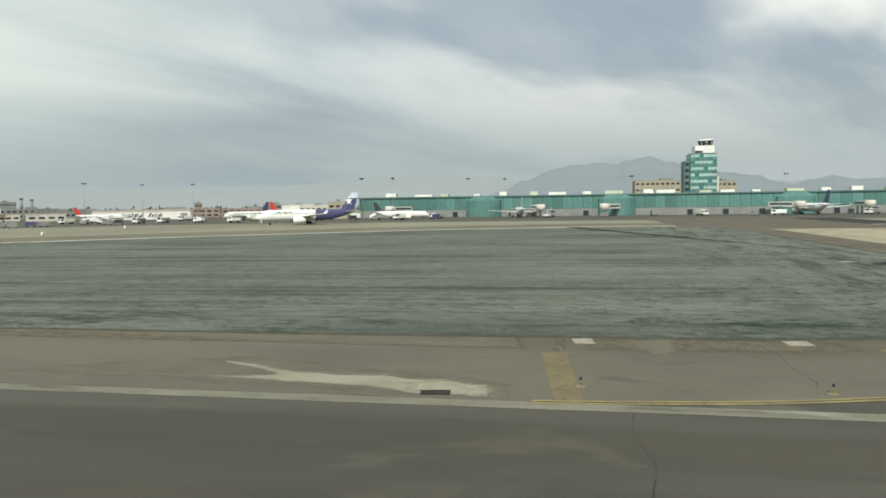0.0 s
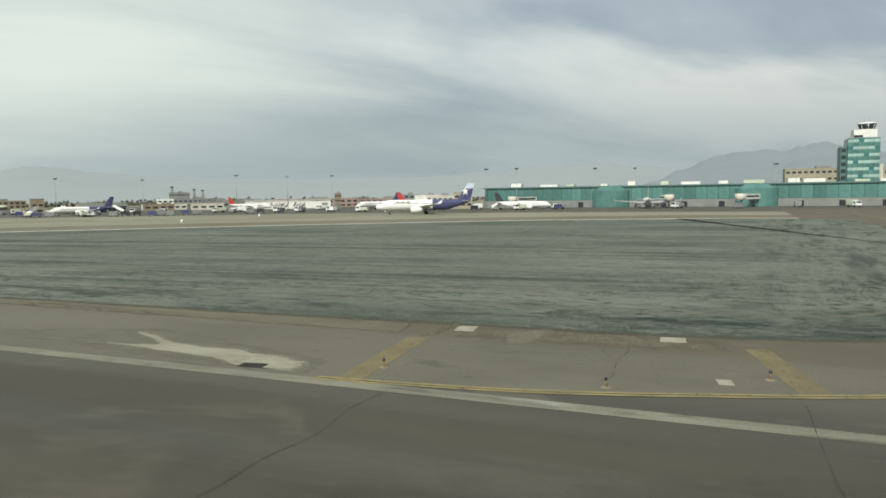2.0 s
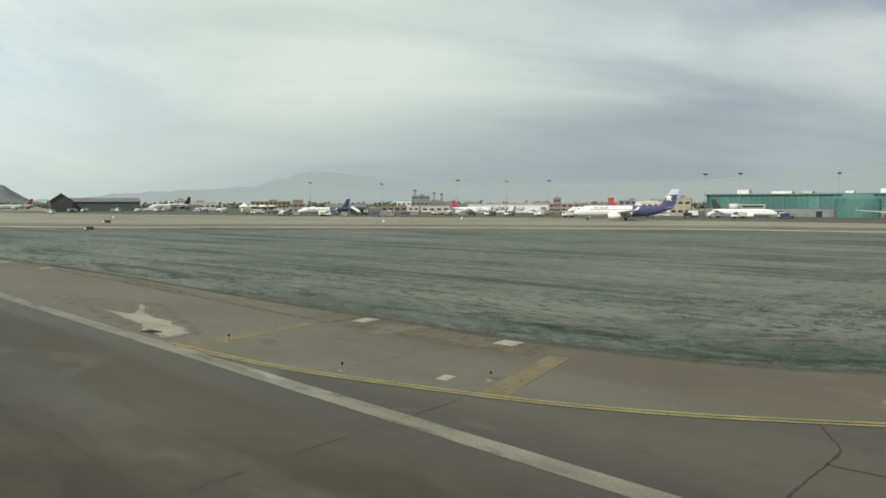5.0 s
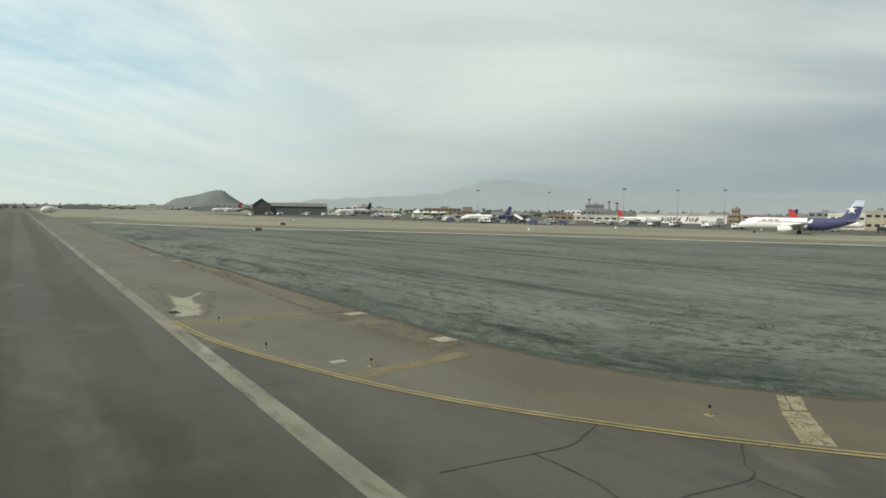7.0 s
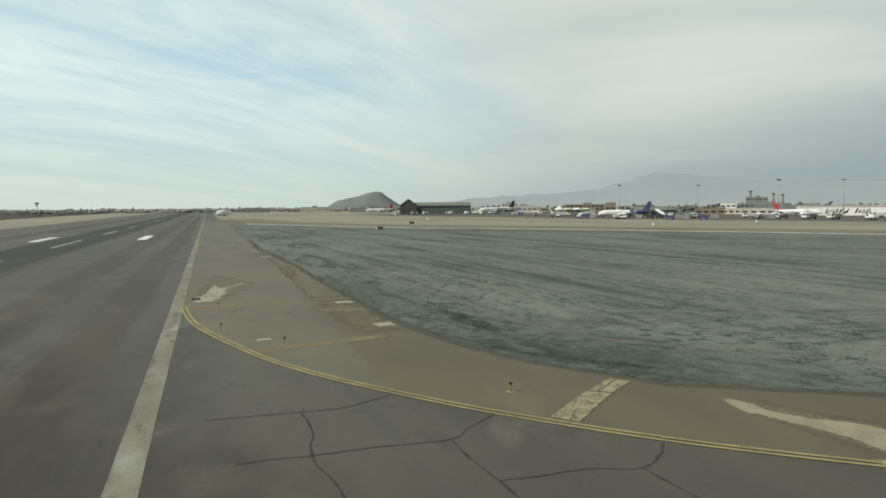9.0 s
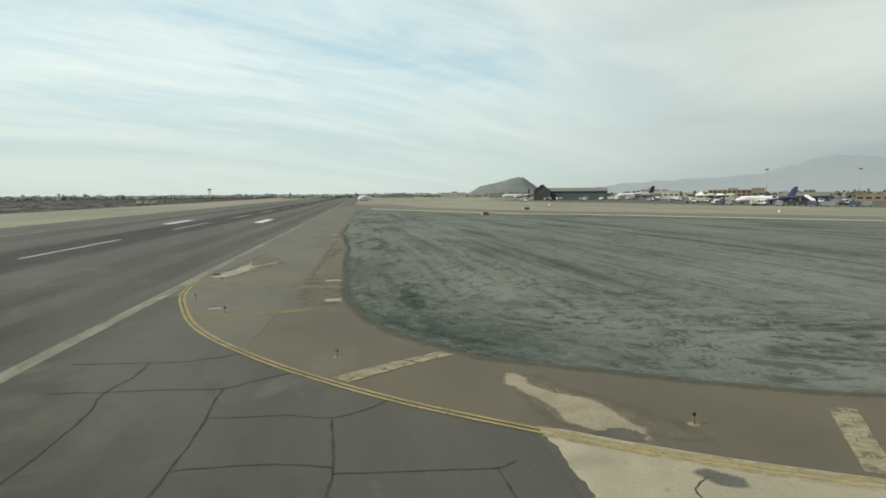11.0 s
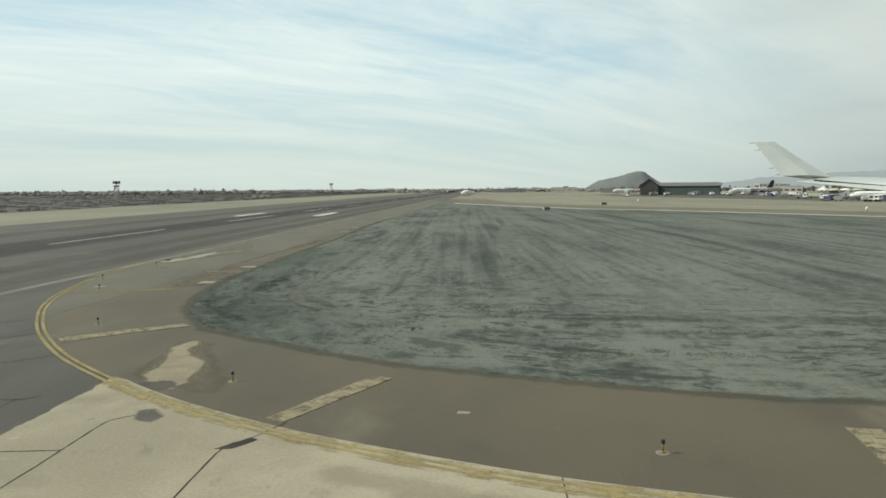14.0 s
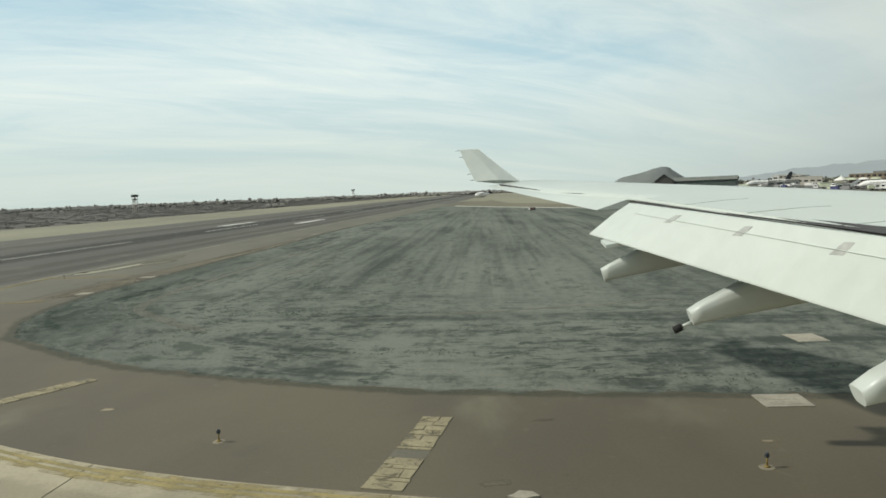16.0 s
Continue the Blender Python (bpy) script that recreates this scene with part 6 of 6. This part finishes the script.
building("hazy grey shed near the horizon", 60, 880, 12, 40, 4.5, HAZE_WALL, 86, 1, bays=6, glass=GREY_METAL)
for x, y, h in ((490, 478, 18.5), (503, 463, 16), (509, 458, 15)):
    bm = bmesh.new()
    tube(bm, (0, 0, -0.05), (0, 0, h), 1.5, 1.1, 12)
    s = thing("chimney_stack", "tall hazy grey chimney stack", "chimney", "chimney stacks", at=(x, y, 0))
    part("flue", bm, GREY_WALL, s)
    bm = bmesh.new()
    tube(bm, (0, 0, h - 0.8), (0, 0, h + 0.3), 1.5, 1.5, 12)
    part("collar", bm, DARK_ROOF, s)
# hangars
pitched_hall("dark green hangar with a grey-green roof", 185.3, 501, 53, 30, 7.0, 9.3, DARK_HALL, GREEN_ROOF, -19, door=DARK_HALL)
pitched_hall("dark brown gabled hangar end", 155, 487, 16, 13, 7.4, 12.2, DARK_ROOF, DARK_ROOF, -105, bays=1)
tent_shelter((254, 398), -33)
pitched_hall("grey low hall with a grey-green roof on the apron", 254.1, 301.1, 23.1, 9.24, 3.46, 4.93, GREY_WALL, GREEN_ROOF, -40, name="cargo_shelter", bays=5)


def script_hall():
    p = thing("cargo_hall", "long low white hall with dark slanted strokes on its wall", "building", at=(330, 234, -0.05), turn=35)
    bm = bmesh.new()
    box(bm, -6, -25, 0, 6, 25, 4.8)
    part("wall", bm, WHITE_WALL, p)
    bm = bmesh.new()
    box(bm, -6.4, -25.4, 4.8, 6.4, 25.4, 5.2)
    part("roof", bm, PALE_WALL, p)
    rnd = random.Random(8)
    for i in range(26):
        y, hgt = 11.0 - i * 0.82 + rnd.uniform(-0.25, 0.25), rnd.uniform(1.2, 3.0)
        if i in (14, 15, 16):
            continue
        z0 = rnd.uniform(0.7, 1.7)
        bm = bmesh.new()
        box(bm, -6.06, 0, 0, -6.002, 0.45, hgt)
        for v in bm.verts:
            v.co.y -= v.co.z * 0.45
        part("painted_stroke", bm, BLACK, p, at=(0, y, z0))
    bm = bmesh.new()
    box(bm, -0.1, -1.8, 0.02, 0.0, 1.8, 3.4)
    me = mesh_of("door", bm, GREY_WALL)
    for y in (-21.5, 21):
        part("door", me, None, p, at=(-6.0, y, 0))


# airliners
airliner("white twin-jet airliner with navy tail on the taxiway", 35, (208, 90), 118, NAVY, NAVY, WHITE_METAL, star=True, band=NAVY, group="")
airliner("white airliner with a red tail fin on the apron", 27, (279, 120), -67, RED)
airliner("white airliner with a black tail fin at the terminal", 24, (270, 70), -74, BLACK)
airliner("white airliner with a navy tail, nose to the runway", 26, (201, 253), 156, NAVY, NAVY)
script_hall()
airliner("small white airliner with a red fin", 23, (293, 233), -52, RED)
airliner("white airliner with navy tail beside a hall", 27.7, (291.1, 152.5), 158, NAVY)
airliner("white airliner parked nose-in at the terminal", 30, (286, 20), 8, WHITE_METAL)
airliner("white airliner with a navy tail by the terminal", 32, (291, -102), 6, NAVY)
airliner("white airliner with a red tail near the hangar", 30, (168, 640), 190, RED)
airliner("hazy small airliner with a dark fin", 34, (228, 478), 186, BLACK)
rnd = random.Random(21)


def parked(x, y):
    """Stands back behind the apron's edge strip."""
    dx, dy = x + 12, y + 20
    k = max(1.0, (292 + 30 * noise.noise((x * 0.7, y * 0.7, 1.0))) / math.hypot(dx, dy))
    return (-12 + dx * k, -20 + dy * k)


kinds = [("white box truck on the apron", WHITE_METAL, WHITE_METAL), ("pale green box truck on the apron", LIME_SHEET, WHITE_METAL), ("grey tank truck on the apron", GREY_METAL, WHITE_METAL), ("dark grey box truck on the apron", GREY_WALL, WHITE_METAL)]
for x, y in ((241.8, 211.8), (210.9, 342.3), (209.7, 325.6), (214, 319.5), (199.6, 311.8), (231, 254.9), (271, 224.1), (254.1, 208.7), (286.4, 182.5), (274.1, 167.1), (271, 139.4), (273.5, 92.7), (234.1, 60.4), (275.6, 56), (271.6, 6.4), (267.6, -36.8), (277.2, -56), (266, -83.2), (275.6, -120), (235, 449.9), (222, 470), (205, 462), (225.4, 397.3), (228.8, 332.9), (120, 400), (150, 452), (186, 468), (240, 310.6)):
    k = kinds[rnd.randrange(4)]
    truck(k[0], parked(x, y), rnd.uniform(0, 360), k[1], k[2], rnd.uniform(5, 8), rnd.uniform(2.1, 2.9))
for i, (x, y) in enumerate(((183.3, 194.1), (185.6, 191.8), (187.9, 189.5), (179.4, 197.2), (199.1, 247.9), (201.7, 244.9), (252.7, 112.2), (257, 110), (249.3, 49.4), (259.6, -16), (256.4, -72), (189.3, 269.7), (186.9, 274.2))):
    cart("covered baggage cart standing on the apron", parked(x, y), -50 + rnd.uniform(-15, 15), (NAVY, GREY_METAL, GREY_WALL, BLACK)[i % 4])
for x, y in ((231, 264.1), (278, 126.4), (221.8, 288), (239.9, 71.2), (196.8, 278.6)):
    stairs(parked(x, y), rnd.uniform(0, 360))
# loose rows of service vehicles and low sheds along the apron edge
for x, y in ((179.7, 225.6), (184.1, 229.9), (190.3, 239.3), (177.1, 254.6), (181.7, 260.7), (197.3, 269.1), (187.4, 300.4), (196.8, 343.5), (207.7, 395.5), (211.4, 398.6), (196, 430), (188, 442), (176, 448), (164, 470), (218.7, 224.1), (224.8, 228.7), (231, 194.8), (235.6, 190.2), (240.2, 176.4), (243.3, 167.1), (244.9, 151.7), (240.2, 133.2)):
    k = kinds[rnd.randrange(4)]
    truck(k[0], parked(x, y), rnd.uniform(0, 360), k[1], k[2], rnd.uniform(4, 6.5), rnd.uniform(1.7, 2.4))
for i, (x, y) in enumerate(((175.1, 247.7), (177.4, 243.2), (184.8, 216.4), (187.9, 213.3), (201.7, 194.8), (204.8, 191.8), (221.8, 177.9), (224.8, 174.8), (201.3, 374.6), (202, 388), (245.7, 98.5), (250.7, 85.4))):
    cart("covered baggage cart standing on the apron", parked(x, y), -50 + rnd.uniform(-15, 15), (NAVY, GREY_METAL, GREY_WALL, BLACK)[i % 4])
for x, y, sx, sy, h, m, turn in ((236, 470, 9, 20, 4.2, GREY_WALL, 66), (239.8, 335.1, 7.05, 18.8, 2.6, BEIGE_WALL, 58), (271, 316.5, 7.7, 20, 3.85, GREY_WALL, 54), (295.7, 302.6, 7.7, 16.9, 3.54, BROWN_WALL, 50), (311.1, 279.5, 6.93, 18.5, 3.39, PALE_WALL, 46), (323.4, 259.5, 6.93, 13.9, 4.16, GREY_WALL, 42)):
    building("low shed behind parked service vehicles", x, y, sx, sy, h, m, turn, 1, bays=4, top=False)
radar_tower((-213, 381), 12.5, 1.5)
radar_tower((-217, 1015), 15.0, 1.6)
radar_tower((-300, 700), 8.0, 0.9)
for dx in (0, 5, 10):
    truck("white equipment cabin beyond the runway verge", (-127 + dx * 0.6, 400 + dx), 90, PALE_WALL, PALE_WALL, 4.5, 2.6, "cabin", "equipment cabins")
airfield_sign((47.2, 140.7), 66, 2.0, 0.9)
airfield_sign((72, 194.5), 66, 2.3, 0.95)
dome_aircraft()
for x, y in ((128, 128), (232, 118), (178, 140), (96, 250)):
    marker((x, y), WHITE_METAL, "small white taxiway marker cone", "white markers")
for x, y in ((196, 196), (150, 260)):
    marker((x, y), ORANGE, "small orange marker cone", "orange markers")


# ---- the wing of the taxiing aircraft, standing where it comes to at the end of the turn ----
WING_WHITE = surface("white_wing_paint", (0.470, 0.512, 0.475), (0.438, 0.476, 0.444), 0.20, (1, 0.4, 1), 0.38, fine=2.0, mottle=0.08,
                     spots=[((0.405, 0.415, 0.380), 0.35, 0.58, 0.85, (0.3, 1, 1)), ((0.36, 0.37, 0.34), 1.6, 0.70, 0.85, (0.25, 1, 1))])
WING_GREY = surface("grey_wing_metal", (0.33, 0.34, 0.32), (0.29, 0.30, 0.28), 0.5, (1, 0.3, 1), 0.45, fine=4)
GAP = surface("dark_gap_shade", (0.05, 0.05, 0.05), (0.07, 0.07, 0.07), 1.0, rough=0.8)


def aircraft_wing():
    """Own axes: x ahead, y out along the span, z up."""
    w = thing("aircraft_wing", "large white airliner wing with lowered flap and upturned tip", "aircraft wing", at=(43.443, -56.498, 0.421), turn=-1.62)
    # span, trailing edge, its height, chord, crest height
    sta = [(27.0, -1.66, 6.24, 2.4, 6.38), (23.0, 0.18, 5.90, 3.72, 6.13), (18.6, 2.56, 5.68, 5.17, 5.83), (14.5, 3.74, 5.45, 6.53, 5.58), (10.5, 4.90, 5.23, 7.85, 5.36), (6.0, 6.20, 4.97, 9.33, 5.20), (1.0, 7.60, 4.75, 10.9, 5.10)]

    def section(y, a, z, c, top, x0=0.0, x1=1.0):
        d = 0.05 * c
        pts = [(0.0, z), (0.16, z + (top - z) * 0.55), (0.5, top), (0.78, top - 0.10 * d), (0.93, top - 1.1 * d), (1.0, top - 2.4 * d), (0.94, top - 3.3 * d), (0.7, top - 3.4 * d), (0.3, z - 1.2 * d), (0.0, z - 0.05)]
        return [(a + u * c, y, h) for u, h in pts]
    bm = bmesh.new()
    loft(bm, [section(*s) for s in sta], smooth=True)
    body = part("wing_box", bm, WING_WHITE, w)
    # spoiler panels and service lines lie a few millimetres proud of the skin

    def skin(y, u):
        for s0, s1 in zip(sta, sta[1:]):
            if s1[0] <= y <= s0[0]:
                k = (s0[0] - y) / (s0[0] - s1[0])
                y0, a, z, c, top = [p + (q - p) * k for p, q in zip(s0, s1)]
                h = z + (top - z) * (0.55 * u / 0.16 if u < 0.16 else 0.55 + 0.45 * (u - 0.16) / 0.34)
                return (a + u * c, y, h + 0.006)
    cuts = [18.4, 16.2, 13.9, 11.5, 9.0, 6.4]
    for y0, y1 in zip(cuts, cuts[1:]):
        bm = bmesh.new()
        n = 4
        top = [[bm.verts.new(Vector(skin(y0 - 0.04 + (y1 - y0 + 0.08) * i / n, u)) + Vector((0, 0, 0.012))) for u in (0.012, 0.09, 0.16, 0.24)] for i in range(n + 1)]
        for i in range(n):
            for j in range(3):
                bm.faces.new((top[i][j], top[i][j + 1], top[i + 1][j + 1], top[i + 1][j]))
        e = bmesh.ops.extrude_face_region(bm, geom=bm.faces[:])
        bmesh.ops.translate(bm, vec=(0, 0, -0.03), verts=[v for v in e["geom"] if isinstance(v, bmesh.types.BMVert)])
        part("spoiler", bm, WING_WHITE, w)
    # dark body painting in the shade of the slot between wing and flap
    bm = bmesh.new()
    loft(bm, [[(2.56 - 0.05, 18.5, 5.62), (2.85, 18.5, 5.60), (2.85, 18.5, 5.28), (2.45, 18.5, 5.30)], [(6.2 - 0.05, 6.0, 4.91), (6.55, 6.0, 4.90), (6.55, 6.0, 4.45), (6.0, 6.0, 4.48)]], smooth=False)
    part("flap_cove", bm, GAP, w, "dark fill for the shaded slot between wing and flap")
    # aileron
    bm = bmesh.new()
    loft(bm, [[(-1.58, 26.7, 6.235), (-1.5, 26.7, 6.16), (-2.03, 26.8, 6.22)], [(0.2, 23.0, 5.90), (0.25, 23.0, 5.74), (-0.35, 23.0, 5.83)], [(2.42, 18.95, 5.69), (2.5, 18.95, 5.45), (1.55, 19.0, 5.41)]], smooth=False)
    part("aileron", bm, WING_WHITE, w)
    bm = bmesh.new()
    loft(bm, [[(-1.48, 26.6, 6.262), (-1.40, 26.6, 6.27), (-1.44, 26.6, 6.20)], [(0.34, 23.0, 5.925), (0.42, 23.0, 5.935), (0.4, 23, 5.85)], [(2.45, 19.2, 5.722), (2.55, 19.2, 5.73), (2.5, 19.2, 5.6)]], smooth=False)
    part("hinge_line", bm, GAP, w, "dark aileron hinge gap")
    # winglet
    bm = bmesh.new()
    loft(bm, [[(-0.70, 27.0, 6.36), (-1.55, 27.06, 6.30), (-2.43, 27.0, 6.42), (-1.5, 26.9, 6.44)], [(-1.45, 27.45, 6.95), (-2.0, 27.5, 6.95), (-2.75, 27.45, 6.98), (-2.0, 27.4, 7.0)], [(-2.36, 28.0, 7.73), (-2.7, 28.03, 7.73), (-3.12, 28.0, 7.73), (-2.7, 27.97, 7.73)]], smooth=False)
    wl = part("winglet", bm, WING_WHITE, w, "white upturned wing tip")
    for x, y, z in ((-3.12, 28.0, 7.70), (-2.98, 27.8, 7.42), (-2.62, 27.3, 6.72), (-2.48, 27.05, 6.47)):
        bm = bmesh.new()
        tube(bm, (x, y, z), (x - 0.16, y, z - 0.01), 0.012, 0.006, 6)
        part("static_wick", bm, TYRE, wl)
    # outboard and inboard flap
    def flap(y0, y1):
        def at(y):
            k = (18.2 - y) / 8.2
            te = Vector((1.3 + 3.35 * k, y, 4.84 - 0.79 * k))
            le = Vector((2.54 + 2.37 * k, y, 5.57 - 0.385 * k))
            up = Vector((0, 0, 0.10 + 0.03 * k))
            return [te, te.lerp(le, 0.5) + up * 1.3, te.lerp(le, 0.82) + up * 1.5, le, le + Vector((0.10, 0, -0.20)), te.lerp(le, 0.6) - up * 2.6, te - Vector((0, 0, 0.03))]
        bm = bmesh.new()
        loft(bm, [at(y0 + (y1 - y0) * i / 24) for i in range(25)], smooth=False)
        return bm, at
    bm, at = flap(18.2, 6.0)
    fl = part("flap", bm, WING_WHITE, w, "white lowered trailing-edge flap")
    bm = bmesh.new()
    seam = []
    for i in range(13):
        q = at(17.3 - 11.2 * i / 12)
        m = q[0].lerp(q[3], 0.60) + (q[1] - q[0].lerp(q[3], 0.5)) * 1.07
        seam.append([m + Vector((-0.025, 0, -0.004)), m + Vector((0.02, 0, 0.006)), m + Vector((0.02, 0, -0.03))])
    loft(bm, seam, smooth=False)
    part("flap_seam", bm, WING_WHITE, fl, "low seam along the flap")
    # track covers run askew over the flap, like the tracks below
    for y in (15.64, 13.26, 10.94, 8.65):
        quad = []
        for dy, f in ((0.22, 0.06), (-0.04, 0.12), (-0.18, 0.67), (0.02, 0.63)):
            q = at(y + dy)
            quad.append(q[1].lerp(q[2], f))
        bm = bmesh.new()
        loft(bm, [[q + Vector((-0.004, 0, 0.008)) * k for q in quad] for k in (-1, 1)], smooth=False)
        part("track_cover", bm, WING_GREY, fl, "grey track cover strip on the flap")
    # solid dark strip, shade of the slot above the flap painted in
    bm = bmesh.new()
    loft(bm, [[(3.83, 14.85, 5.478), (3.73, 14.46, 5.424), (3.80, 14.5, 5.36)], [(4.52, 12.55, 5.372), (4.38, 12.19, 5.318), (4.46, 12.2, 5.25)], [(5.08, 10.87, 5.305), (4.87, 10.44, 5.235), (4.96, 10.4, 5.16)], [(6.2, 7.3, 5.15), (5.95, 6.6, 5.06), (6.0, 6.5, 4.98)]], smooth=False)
    part("open_slot", bm, GAP, fl, "dark strip painting in the shade of the slot above the flap")
    # tab at the outer flap track
    bm = bmesh.new()
    loft(bm, [[(1.52, 17.50, 4.72), (2.25, 17.50, 4.80), (2.25, 16.85, 4.74), (1.58, 16.85, 4.64)], [(1.52, 17.50, 4.64), (2.25, 17.50, 4.70), (2.25, 16.85, 4.64), (1.58, 16.85, 4.56)]], smooth=False)
    part("track_tab", bm, WING_WHITE, fl)

    def fairing(y, xa, zt, zb, xr, zr, size):
        """A canoe-shaped flap track fairing, from its blunt aft end forward under the wing."""
        bm = bmesh.new()
        rings = []
        for u, s in ((0.0, 0.92), (0.05, 0.98), (0.3, 1.0), (0.6, 1.0), (0.85, 0.95), (1.0, 0.8)):
            x = xa + u * 4.4 * size
            top = zt + (zr - zt) * min(1.25, u * 4.4 * size / (xr - xa))
            low = zb + 0.185 * (x - xa)
            half, lean = 0.20 * size * s, (0.09 if u == 0 else 0.0)
            ring = []
            for n in range(16):
                a = 2 * math.pi * n / 16
                cy, cz = math.cos(a), math.sin(a)
                wide = half * math.copysign(abs(cy) ** 0.42, cy) * (1.0 if cz > 0 else 1 - 0.22 * abs(cz) ** 1.5)
                v = 0.60 + (0.40 * abs(cz) ** 0.55 if cz > 0 else -0.60 * abs(cz) ** 0.55)
                ring.append((x + lean * (1 - v), y + wide, low + v * (top - low)))
            rings.append(ring)
        loft(bm, rings, smooth=True)
        return part("flap_track_fairing", bm, WING_WHITE, w, "white canoe-shaped flap track fairing")
    fairing(17.1, 1.47, 4.03, 3.72, 2.35, 4.55, 0.95)
    f2 = fairing(14.0, 2.88, 3.54, 3.25, 3.85, 4.18, 1.1)
    fairing(10.6, 4.53, 2.98, 2.72, 5.6, 3.85, 1.25)
    bm = bmesh.new()
    tube(bm, (2.95, 14.0, 3.30), (2.74, 14.0, 3.20), 0.035, 0.035, 8)
    tube(bm, (2.76, 14.0, 3.21), (2.60, 14.0, 3.135), 0.075, 0.075, 10, 1)
    part("jettison_pipe", bm, [WING_WHITE, TYRE], f2, "short pipe with a black nozzle")
    # main landing gear that carries the wing
    bm = bmesh.new()
    tube(bm, (9.6, 2.6, 0.31), (9.6, 2.3, 4.6), 0.24, 0.30, 12)
    tube(bm, (8.8, 2.6, 0.31), (10.4, 2.6, 0.31), 0.16, 0.16, 10)
    g = part("main_gear", bm, GREY_METAL, w, "grey landing gear leg")
    for x in (8.8, 10.4):
        for y in (1.95, 3.0):
            bm = bmesh.new()
            tube(bm, (x, y, 0.272), (x, y + 0.42, 0.272), 0.70, 0.70, 20)
            part("wheel", bm, TYRE, g)


aircraft_wing()


concrete_slabs()
